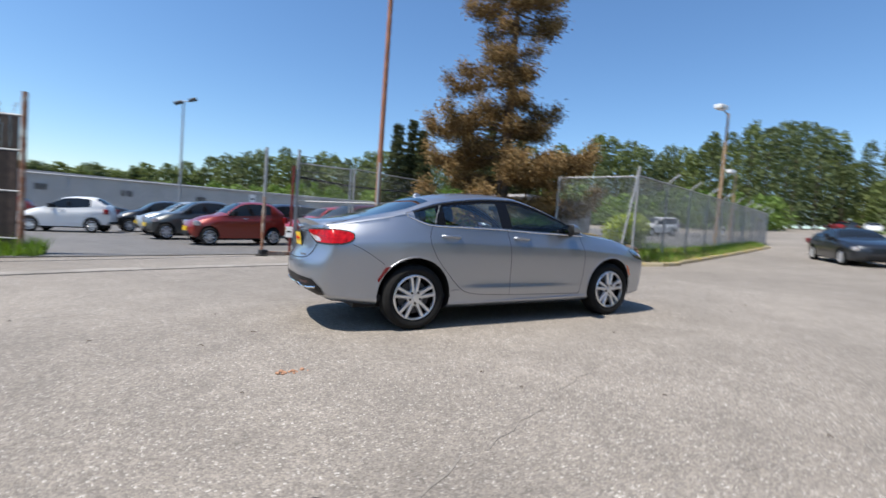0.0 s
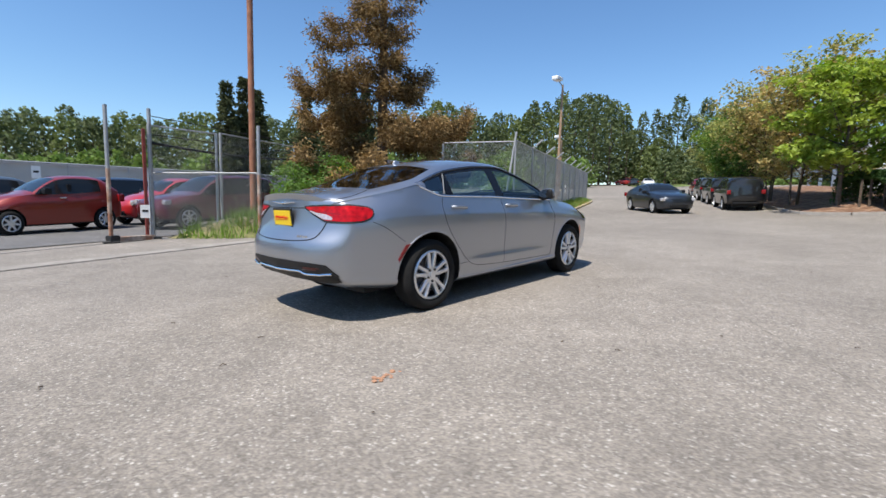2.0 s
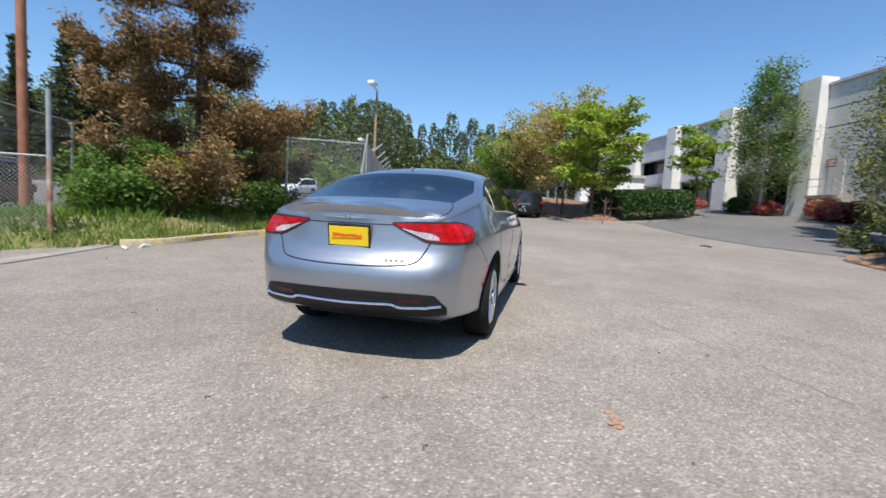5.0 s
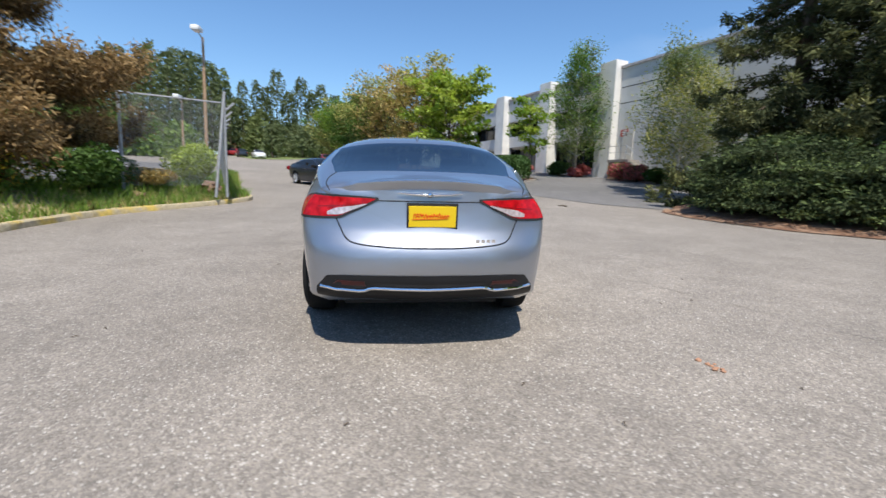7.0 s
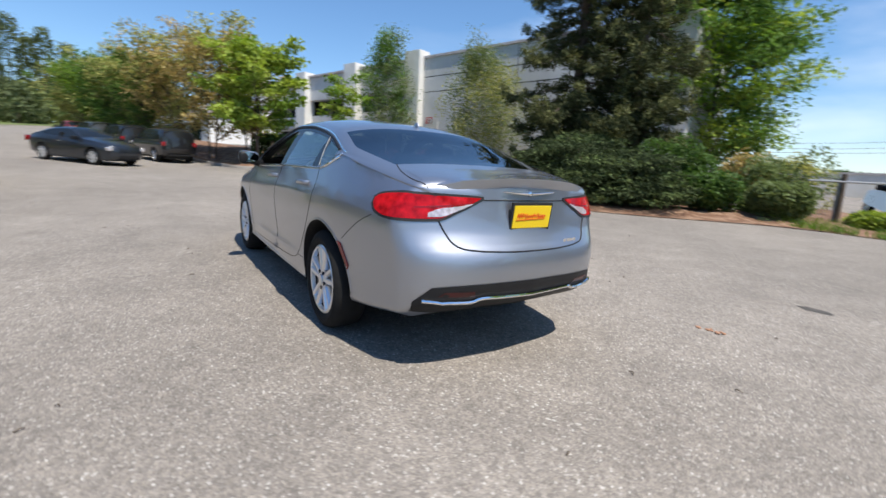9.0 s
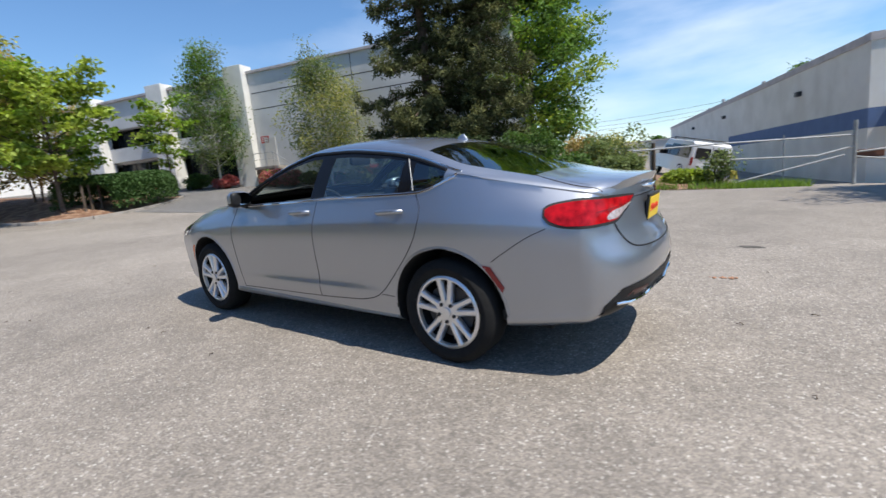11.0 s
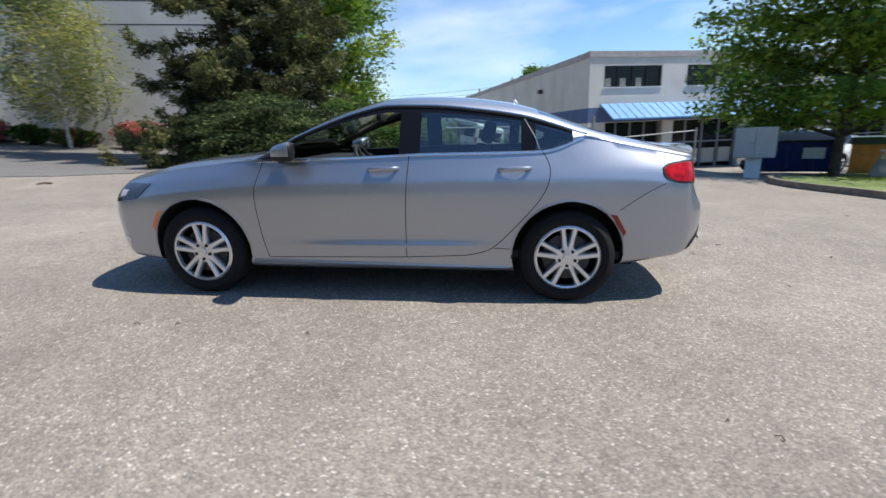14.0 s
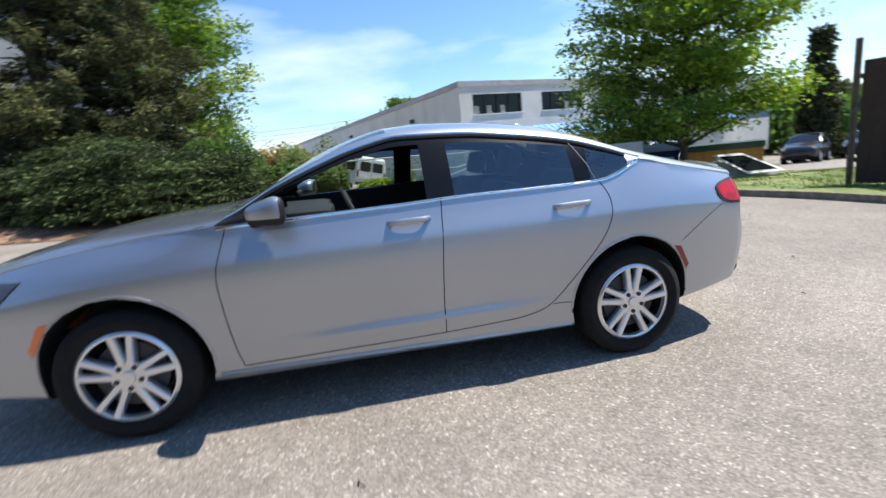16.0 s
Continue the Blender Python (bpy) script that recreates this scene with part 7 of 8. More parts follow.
# ---- woods in the distance ----
def woods(name, spec, label, seed, leaf, material, per=650, gap=0.42):
    """Far trees joined into one mass. spec rows: bearing, distance, height of the tree's top above the eye's level, width. gap: how pointed the crowns are."""
    nr = np.random.default_rng(seed)
    P, S = [], []
    bm = bmesh.new()
    for brg, dist, top, wid in spec:
        a = radians(brg)
        x, y = dist * math.cos(a), dist * math.sin(a)
        z0 = min(ground(x, y), 6.0)
        z1 = 1.05 + top
        n = int(per * max(0.5, wid / 6))
        H = z1 - z0
        u = nr.uniform(0.03, 1.0, n) ** 0.9
        a = nr.uniform(0, math.tau, n)
        ph = nr.uniform(0, math.tau, 3)
        lump = 1 + 0.22 * np.sin(3 * a + 11 * u + ph[0]) + 0.16 * np.sin(5 * a - 19 * u + ph[1]) + 0.10 * np.sin(31 * u + ph[2])
        reach = wid * 0.56 * np.minimum(1.0, u / 0.22) ** 0.6 * (1.02 - u) ** gap * lump
        r = reach * nr.uniform(0.15, 1.0, n) ** 0.45
        P.append(np.stack([x + np.cos(a) * r, y + np.sin(a) * r, z0 + H * u + nr.normal(size=n) * 0.25], 1))
        tube(bm, [(x, y, z0 - 1), (x, y, z0 + (z1 - z0) * 0.8)], 0.25, 0.05, seg=5)
    root = tagged(new(name), label, "trees", kind="stuff")
    leaf_mesh("foliage", np.concatenate(P), leaf, material, root, seed=seed, up=0.1, kind="stuff")
    tr = part("trunks", bm, M_BARK, root)
    tr["kind"] = "stuff"
    return root


rw = random.Random(9)
far1, far2, far3, firs = [], [], [], []
sky = [(112, .06), (104, .062), (99, .075), (94, .09), (88, .12), (81, .142), (76, .145), (69, .16), (62, .17), (55, .19), (48, .20), (41, .212), (37, .195), (33, .20), (29, .225), (24, .222), (20, .205), (18, .15), (14, .125), (10, .12), (7, .12), (4, .11), (0, .13), (-6, .12), (-14, .12)]
sb, sv = [p[0] for p in reversed(sky)], [p[1] for p in reversed(sky)]
for brg in np.arange(-14, 114, 0.8):
    v = float(interp(sb, sv, brg))
    d = rw.uniform(88, 112)
    row = (float(brg) + rw.uniform(-0.5, 0.5), d, d * v * rw.uniform(0.86, 1.1), d * rw.uniform(0.05, 0.085))
    (far1 if rw.random() < 0.5 else far2).append(row)
    if rw.random() < 0.8 and not 7 < brg < 23:
        d = rw.uniform(70, 84)
        far3.append((float(brg) + rw.uniform(-0.5, 0.5), d, d * v * rw.uniform(0.30, 0.6), d * rw.uniform(0.05, 0.1)))
woods("far_woods", far1, "mixed green woodland behind the yard", 201, 0.37, L_FAR, 760)
woods("far_woods", far2, "darker green woodland behind the yard", 202, 0.37, L_FARDK, 760)
woods("far_scrub", far3, "bright green scrub at the foot of the woods", 203, 0.35, L_FARLT, 440, 0.45)
pop = [(b, 105, 105 * v, w * 1.2) for b, v, w in ((19.2, .19, 3.6), (15.0, .19, 3.6), (12.3, .185, 3.8), (17.5, .195, 3.4), (16.0, .20, 3.2), (13.7, .225, 5.0), (10.9, .215, 5.0), (9.6, .19, 4.0), (8.5, .205, 4.5), (6.8, .185, 4.5), (22.2, .235, 6.5), (24.2, .24, 7.0), (27.2, .235, 6.5), (20.8, .225, 5.0), (30.6, .21, 6.0), (35, .205, 6.0), (39.5, .215, 6.5))]
woods("poplars", pop, "row of tall dark poplars along the road", 204, 0.28, L_FARDK, 1900, 0.38)
for k, (b, d, v, r) in enumerate(((69.5, 60, .215, 3.2), (67.5, 62, .225, 3.4), (66.0, 61, .20, 3.2), (60.0, 66, .215, 2.6), (56.5, 62, .255, 3.6), (54.5, 64, .24, 3.4), (52.5, 63, .22, 3.4))):
    x, y = d * math.cos(radians(b)), d * math.sin(radians(b))
    spruce(x, y, ground(x, y), 1.05 + v * d, r, 2.0, [N_DARK, N_DARK], "dark fir standing above the far woods", 210 + k, whorls=17, arms=7, step=0.45, per=12, spray=0.45, width=0.17, tuft=0.15, ragged=0.45, taper=0.85, droop=0.15)
# south-west: a hill with woods, one slender fir
hill = [(b, rw.uniform(85, 105), rw.uniform(3.0, 5.0), rw.uniform(5, 9)) for b in np.arange(-172, -118, 1.3)]
woods("hill_woods", hill, "grey-green wooded hill beyond the car park", 205, 0.5, L_FARDK)
woods("hill_scrub", [(b, rw.uniform(50, 62), rw.uniform(1.0, 2.4), rw.uniform(4, 7)) for b in np.arange(-172, -118, 2.0)], "green scrub before the hill", 206, 0.45, L_MID)
woods("south_woods", [(b, rw.uniform(85, 100), rw.uniform(3.0, 5.0), rw.uniform(5, 8)) for b in np.arange(-118, -60, 1.6)], "woodland behind the buildings", 207, 0.7, L_DEEP, 300)
# unseen trees behind the view, added to give the car something to reflect
woods("rear_woods", [(b, rw.uniform(75, 95), rw.uniform(5.0, 9.0), rw.uniform(6, 9)) for b in np.arange(112, 190, 1.8)], "added woodland behind the view, only for reflections", 208, 0.8, L_MID, 220)
x, y = -29.6, -22.0
spruce(x, y, ground(x, y), 8.3, 1.6, 0.4, [N_DARK, N_DARK], "slender dark fir by the car park", 230, whorls=24, arms=7, step=0.35, per=14, spray=0.34, width=0.12, tuft=0.12, trunk_r=0.14)
x, y = 52 * math.cos(radians(-99)), 52 * math.sin(radians(-99))
branch_tree(-5.5, -52, -0.5, 9.6, 2.4, 5.0, 0.22, 24, 6, 26, [L_DEEP], "dark tree rising behind the cream roof", 231, pad=0.5, sweep=0.5)
# grassy slope at the head of the road
bed("far_lawn", [(72, 22), (110, 40), (130, 30), (118, 5), (92, 8)], [(72, 22), (110, 40)], 0.0, 20, M_LAWN, "sunlit grass slope at the head of the road", 3.0, 0.05)

# ---- parked cars ----
KITS = {}


def car_kit(kind):
    """Meshes of one car shape, built once: shell, glass, wells."""
    if kind not in KITS:
        s = {"hatch": hatch_spec, "suv": suv_spec, "sedan": lambda: SEDAN}[kind]()
        bm = cut_arches(car_loft(s, False), s)
        bmesh.ops.remove_doubles(bm, verts=bm.verts, dist=0.0005)
        out = {}
        for key, pick in (("side", lambda f: f.material_index == 1 and f.calc_center_median().y > 0), ("off_side", lambda f: f.material_index == 1), ("screen", lambda f: f.material_index == 2 and f.calc_center_median().x > 1.0), ("backlight", lambda f: f.material_index == 2), ("well", lambda f: f.material_index == 3)):
            sub = take(bm, pick)
            out[key] = sub
        out["body"] = bm
        meshes = {}
        for key, b in out.items():
            me = bpy.data.meshes.new(key)
            b.normal_update()
            b.to_mesh(me)
            b.free()
            me.shade_smooth()
            me.set_sharp_from_angle(angle=radians(38))
            meshes[key] = me
        KITS[kind] = (s, meshes)
    return KITS[kind]


DONE = {}


def parked_car(kind, paint_mat, m, label, category="car", lamps=True, plate=None, rim=None):
    """A whole car of a shape and colour at a pose."""
    key = (kind, paint_mat.name, plate.name if plate else "")
    if key in DONE:
        ob = copy_thing(DONE[key], m)
        return tagged(ob, label, category)
    s, me = car_kit(kind)
    root = empty("parked_car", m, label, category)
    for nm, mk, mt in (("body", "body", paint_mat), ("side_glass", "side", M_GLASS_BK), ("side_glass", "off_side", M_GLASS_BK), ("windscreen", "screen", M_GLASS_BK), ("rear_window", "backlight", M_GLASS_BK), ("wheel_well", "well", M_DARK)):
        mesh = me[mk].copy()
        mesh.materials.clear()
        mesh.materials.append(mt)
        ob = new(nm, mesh)
        ob.parent = root
    L0, L1 = min(s["xr"]), max(s["xf"])
    w = max(s["w"])
    hi = s["bz"][0]
    for sg in (1, -1):
        for x in s["wheels"]:
            wheel(root, "wheel", x, s["track"], s["wr"], sg, rim or M_ALLOY, spokes=7, twin=False, seg=20, parked=True)
        fz = 0.70 if kind != "suv" else 0.85
        part("headlamp", box(bmesh.new(), L1 - 0.34, L1 - 0.12, sg * w * 0.78 - 0.10, sg * w * 0.78 + 0.10, fz - 0.07, fz + 0.09, 0.05), M_CLEAR_LENS, root, smooth=True)
        part("tail_lamp", box(bmesh.new(), L0 + 0.06, L0 + 0.24, sg * w * 0.80 - 0.09, sg * w * 0.80 + 0.09, hi - 0.28, hi - 0.06, 0.04), M_RED_DEEP, root, smooth=True)
        mx = s["glass"][1] - 0.22
        part("door_mirror", box(bmesh.new(), mx - 0.08, mx + 0.10, sg * (w + 0.06) - 0.10, sg * (w + 0.06) + 0.10, hi - 0.06, hi + 0.10, 0.04), M_BLACK, root, smooth=True)
        part("door_handle", box(bmesh.new(), 1.0, 1.16, sg * (w - 0.012) - 0.02, sg * (w - 0.012) + 0.02, hi - 0.17, hi - 0.14, 0.008), M_CHROME, root)
        mid = (s["glass"][0] + s["glass"][1]) / 2
        part("pillar", box(bmesh.new(), mid - 0.05, mid + 0.05, sg * (w - 0.16) - 0.10, sg * (w - 0.16) + 0.085, hi - 0.02, hi + 0.20, 0.01), M_BLACK, root)
    part("grille", box(bmesh.new(), L1 - 0.16, L1 - 0.01, -w * 0.45, w * 0.45, 0.30, 0.46, 0.03), M_BLACK, root, smooth=True)
    part("rear_bumper_trim", box(bmesh.new(), L0 - 0.015, L0 + 0.2, -w * 0.62, w * 0.62, 0.36, 0.46, 0.03), M_BLACK, root, smooth=True)
    if plate:
        part("number_plate", box(bmesh.new(), L1 - 0.03, L1 + 0.012, -0.2, 0.2, 0.46, 0.60, 0.004), plate, root)
        part("number_plate", box(bmesh.new(), L0 - 0.02, L0 + 0.05, -0.2, 0.2, 0.62, 0.76, 0.004), plate, root)
    part("underbody", box(bmesh.new(), L0 + 0.4, L1 - 0.4, -w * 0.6, w * 0.6, 0.2, 0.34), M_DARK, root)
    DONE[key] = root
    return root


def car_at(x, y, bearing, mid=1.35, lift=0.02):
    """A pose with the car's middle at a plan point, tilted with the ground; bearing: where its nose points."""
    d = Vector((math.cos(radians(bearing)), math.sin(radians(bearing)), 0))
    o = Vector((x, y, 0)) - d * mid
    f = o + d * 2.7
    z0, z1 = ground(o.x, o.y) + lift, ground(f.x, f.y) + lift
    left = Vector((-d.y, d.x, 0))
    zl = (ground(x + left.x, y + left.y) - ground(x - left.x, y - left.y)) / 2
    ax = Vector((d.x, d.y, (z1 - z0) / 2.7)).normalized()
    ay = Vector((left.x, left.y, zl)).normalized()
    az = ax.cross(ay).normalized()
    ay = az.cross(ax)
    m = Matrix((ax, ay, az)).transposed().to_4x4()
    m.translation = (o.x, o.y, z0)
    return m


P_NAVY = paint("navy", (0.018, 0.025, 0.045), 0.3)
P_RED = paint("burnt_red", (0.23, 0.018, 0.010), 0.2)
P_CRIMSON = paint("crimson", (0.42, 0.02, 0.025), 0.1)
P_GREY = paint("slate_grey", (0.075, 0.08, 0.08), 0.5)
P_BLACK = paint("black", (0.012, 0.012, 0.014), 0.2)
P_WHITE = paint("white", (0.78, 0.78, 0.77))
P_BLUE = paint("deep_blue", (0.02, 0.05, 0.20), 0.3)
P_PALE = paint("pale_silver", (0.50, 0.53, 0.54), 0.6)
P_MAROON = paint("dark_maroon", (0.11, 0.012, 0.016), 0.3)
P_AUDI = paint("gunmetal", (0.030, 0.036, 0.046), 0.6)
# yard row, noses toward the entrance
yard = [("hatch", P_RED, -1.15, 14.0, 197, "burnt-red three-door hatchback with a yellow plate", M_YELLOW), ("hatch", P_GREY, -2.75, 17.2, 197, "slate-grey hatchback with a pale roof in the yard row", M_YELLOW),
        ("hatch", P_PALE, -3.5, 20.6, 197, "pale silver hatchback between darker cars", M_YELLOW), ("hatch", P_BLACK, -4.9, 23.6, 197, "black hatchback in the yard row", M_YELLOW),
        ("hatch", P_WHITE, -8.0, 21.6, 172, "white hatchback standing side-on in the yard", None),
        ("hatch", P_CRIMSON, 2.5, 15.7, 197, "bright crimson hatchback behind the gate post", M_YELLOW), ("suv", P_MAROON, 3.1, 13.0, 196, "dark maroon estate car behind the wire fence", None),
        ("hatch", P_CRIMSON, 4.4, 22.4, 200, "bright red hatchback in the second row", M_YELLOW), ("suv", P_BLACK, 4.4, 26.5, 195, "black people carrier in the second row", None),
        ("suv", P_NAVY, 0.9, 20.2, 197, "dark navy people carrier behind the red cars", None), ("hatch", P_BLUE, -3.5, 32.5, 190, "deep blue hatchback at the back of the yard", None),
        ("sedan", P_BLACK, -9.5, 33.0, 188, "black saloon at the back of the yard", None), ("hatch", P_RED, -13.5, 30.5, 185, "burnt-red hatchback near the gate leaf", None),
        ("hatch", P_BLACK, 0.5, 31.5, 190, "black hatchback at the back of the yard", None), ("suv", P_BLACK, 8.6, 26.0, 200, "black estate car by the inner fence", None), ("hatch", P_PALE, -18.0, 31.0, 180, "pale silver hatchback behind the gate leaf", None)]
for kind, pm, x, y, brg, lb, pl in yard:
    tagged(parked_car(kind, pm, car_at(x, y, brg, 1.15 if kind == "hatch" else 1.35) @ Matrix.Diagonal((1, 1, 1.12 if kind == "hatch" else 1, 1)), lb, plate=pl), group="cars in the yard")
# along the road beside the island
road_dir = 19
for kind, pm, s, lb in (("suv", P_BLACK, 0.0, "black people carrier parked beside the island"), ("suv", P_BLACK, 5.7, "black estate car parked along the road"), ("suv", P_GREY, 11.2, "dark grey estate car parked along the road"), ("hatch", P_RED, 16.6, "red hatchback parked along the road")):
    x, y = 26.6 + C20 * s, 1.0 + S20 * s
    tagged(parked_car(kind, pm, car_at(x, y, road_dir, 1.3, 0.0), lb), group="cars along the road")
parked_car("sedan", P_AUDI, car_at(22.3, 3.9, 222, 1.37, 0.0), "dark gunmetal saloon standing on the road", rim=mat("bright_alloy", (0.72, 0.72, 0.72), 0.35, metal=0.6))
parked_car("sedan", P_WHITE, car_at(78, 22.5, 205, 1.3, 0.0), "white saloon far up the road")
parked_car("sedan", P_AUDI, car_at(84, 27.0, 20, 1.3, 0.0), "dark saloon far up the road")
parked_car("suv", P_WHITE, car_at(36, 24.0, 175, 1.3), "white pickup-sized car beyond the road fence")
parked_car("hatch", P_CRIMSON, car_at(92, 32.0, 110, 1.3, 0.0), "small red car far up the road")
# car park beyond the lawn
for kind, pm, x, y, brg, lb in (("suv", P_PALE, -12.3, -16.3, 20, "pale silver car behind the maple"), ("sedan", P_WHITE, -14.6, -17.0, 25, "white saloon behind the maple"), ("hatch", P_CRIMSON, -19.0, -18.6, 28, "bright red hatchback in the car park"), ("suv", P_BLACK, -25.5, -19.2, 30, "black pickup in the car park"), ("suv", P_BLACK, -31.0, -20.0, 30, "black estate car in the car park"), ("suv", P_GREY, -36.0, -22.0, 30, "dark grey estate car in the car park"), ("sedan", P_BLACK, -41.5, -24.5, 30, "black saloon far across the car park"), ("suv", P_WHITE, -47.0, -28.0, 30, "white car far across the car park")):
    tagged(parked_car(kind, pm, car_at(x, y, brg, 1.3, 0.0), lb), group="cars in the car park")
def panel_van(m, label):
    """A square-backed van: hull, glazed upper body, roof rack."""
    root = empty("van", m, label, "van")
    W = 0.98
    side = [(-2.35, 0.42), (2.45, 0.42), (2.55, 0.70), (2.48, 0.98), (1.75, 1.14), (1.10, 1.92), (0.9, 2.0), (-2.2, 2.02), (-2.36, 1.9), (-2.42, 1.0)]
    bm = bmesh.new()
    rows = []
    for y, f in ((-W, 0.0), (-W + 0.06, 1.0), (W - 0.06, 1.0), (W, 0.0)):
        rows.append([bm.verts.new((x * (1 - 0.012 * (1 - f)), y * (1 - 0.10 * max(0.0, z - 1.0) ** 1.3), z - 0.03 * (1 - f) * (z > 1.5))) for x, z in side])
    for a, b in zip(rows, rows[1:]):
        for k in range(len(side)):
            bm.faces.new((a[k], a[(k + 1) % len(side)], b[(k + 1) % len(side)], b[k]))
    bm.faces.new(rows[0]), bm.faces.new(list(reversed(rows[-1])))
    bmesh.ops.recalc_face_normals(bm, faces=bm.faces)
    part("body", bm, P_WHITE, root, smooth=True, angle=25)
    lean = lambda z: W * (1 - 0.10 * max(0.0, z - 1.0) ** 1.3)
    for sg in (1, -1):
        for x0, x1 in ((-2.15, -0.95), (-0.85, 0.15), (0.25, 1.15)):
            top = 1.78 if x1 < 1 else 1.68
            poly = [(x0, 1.18), (x1 + (0.18 if x1 > 1 else 0), 1.18), (x1 - (0.08 if x1 > 1 else 0), top), (x0, top)]
            bm = bmesh.new()
            out = [bm.verts.new((x, sg * (lean(z) + 0.008), z)) for x, z in poly]
            inn = [bm.verts.new((x, sg * (lean(z) - 0.02), z)) for x, z in poly]
            bm.faces.new(out)
            for k in range(4):
                bm.faces.new((out[k], inn[k], inn[(k + 1) % 4], out[(k + 1) % 4]))
            bmesh.ops.recalc_face_normals(bm, faces=bm.faces)
            part("side_window", bm, M_GLASS_BK, root)
        part("rear_window", box(bmesh.new(), -2.425, -2.385, sg * 0.40 - 0.33, sg * 0.40 + 0.33, 1.20, 1.72, 0.012), M_GLASS_BK, root)
        part("tail_lamp", box(bmesh.new(), -2.43, -2.36, sg * 0.86 - 0.06, sg * 0.86 + 0.06, 0.85, 1.25, 0.02), M_RED_DEEP, root)
        part("rack_rail", tube(bmesh.new(), [(-2.0, sg * 0.72, 2.12), (0.7, sg * 0.72, 2.12)], 0.025, seg=6), M_DARK, root)
        part("door_mirror", box(bmesh.new(), 1.05, 1.2, sg * 1.08 - 0.1, sg * 1.08 + 0.1, 1.15, 1.4, 0.03), M_BLACK, root)
        for x in (-1.5, 1.65):
            wheel(root, "wheel", x, 0.86, 0.36, sg, M_ALLOY, spokes=6, twin=False, seg=20, parked=True)
            part("wheel_arch", lathe(bmesh.new(), [(0.365, 0.965 * sg), (0.43, 0.972 * sg), (0.43, 0.985 * sg)], seg=24, m=Matrix.Translation((x, 0, 0.40))), M_DARK, root)
    for x in (-1.8, -0.6, 0.5):
        part("rack_bar", tube(bmesh.new(), [(x, -0.74, 2.13), (x, 0.74, 2.13)], 0.022, seg=6), M_DARK, root)
        for y in (-0.72, 0.72):
            part("rack_foot", tube(bmesh.new(), [(x, y, 1.95), (x, y, 2.13)], 0.02, seg=5), M_DARK, root)
    part("rear_bumper", box(bmesh.new(), -2.52, -2.36, -0.92, 0.92, 0.42, 0.58, 0.04), M_BLACK, root, smooth=True)
    part("door_split", box(bmesh.new(), -2.424, -2.40, -0.006, 0.006, 0.62, 1.85), M_DARK, root)
    part("number_plate", box(bmesh.new(), -2.428, -2.40, 0.25, 0.6, 0.80, 0.94, 0.004), M_WHITE, root)
    part("windscreen", box(bmesh.new(), -0.46, 0.46, -0.82, 0.82, 0.0, 0.012, 0.004, pose(1.44, 0, 1.535, 0, 50.2, 0)), M_GLASS_BK, root)
    return root


panel_van(car_at(1.9, -24.8, 298, 0.2, 0.0), "white panel van with a roof rack behind the fence")

# ---- small things ----
# utility cabinet on its pedestal
uc = empty("utility_cabinet", pose(-7.2, -9.95, ground(-7.2, -9.95) + 0.02, 0, 0, -32), "pale grey metal cabinet on a short pedestal", "cabinet")
part("pedestal", box(bmesh.new(), -0.19, 0.19, -0.16, 0.16, -0.1, 0.62, 0.02), M_WHITE, uc)
body = part("housing", box(bmesh.new(), -0.50, 0.50, -0.30, 0.30, 0.60, 1.45, 0.03), mat("grey_enamel", (0.50, 0.50, 0.48), 0.5, vary=0.08), uc)
part("door_seam", box(bmesh.new(), -0.004, 0.004, 0.301, 0.306, 0.66, 1.40), M_DARK, body)
part("latch", box(bmesh.new(), 0.05, 0.14, 0.30, 0.33, 1.0, 1.04, 0.006), M_STEEL, body)
# blue waste skip
sk = empty("waste_skip", pose(-9.7, -12.4, ground(-9.7, -12.4) + 0.02, 0, 0, -36) @ Matrix.Diagonal((1.1, 0.8, 0.86, 1)), "dark blue steel waste skip with a white notice", "skip")
M_SKIP = mat("blue_skip_paint", (0.012, 0.035, 0.16), 0.5, vary=0.2, scale=4)
bm = bmesh.new()
lo = [bm.verts.new(v) for v in ((-1.0, -0.8, 0.12), (1.0, -0.8, 0.12), (1.0, 0.7, 0.12), (-1.0, 0.7, 0.12))]
hi = [bm.verts.new(v) for v in ((-1.0, -0.8, 1.55), (1.0, -0.8, 1.55), (1.0, 0.95, 1.25), (-1.0, 0.95, 1.25))]
bm.faces.new(list(reversed(lo))), bm.faces.new(hi)
for k in range(4):
    bm.faces.new((lo[k], lo[(k + 1) % 4], hi[(k + 1) % 4], hi[k]))
bmesh.ops.bevel(bm, geom=bm.edges[:], offset=0.03, segments=2, affect="EDGES")
part("tub", bm, M_SKIP, sk)
for x in (-0.6, 0.0, 0.6):
    part("rib", box(bmesh.new(), x - 0.04, x + 0.04, 0.70, 0.93, 0.2, 1.15, 0.01), M_SKIP, sk)
part("lid", box(bmesh.new(), -1.03, 1.03, -0.83, 0.98, 1.40, 1.45, 0.01, pose(0, 0, 0.02, -9.5, 0, 0)), M_BLACK, sk)
part("notice", box(bmesh.new(), -0.85, -0.35, 0.93, 0.945, 0.62, 1.02), M_WHITE, sk)
part("fork_pocket", box(bmesh.new(), 1.0, 1.16, -0.5, 0.5, 0.78, 0.98, 0.02), M_SKIP, sk)
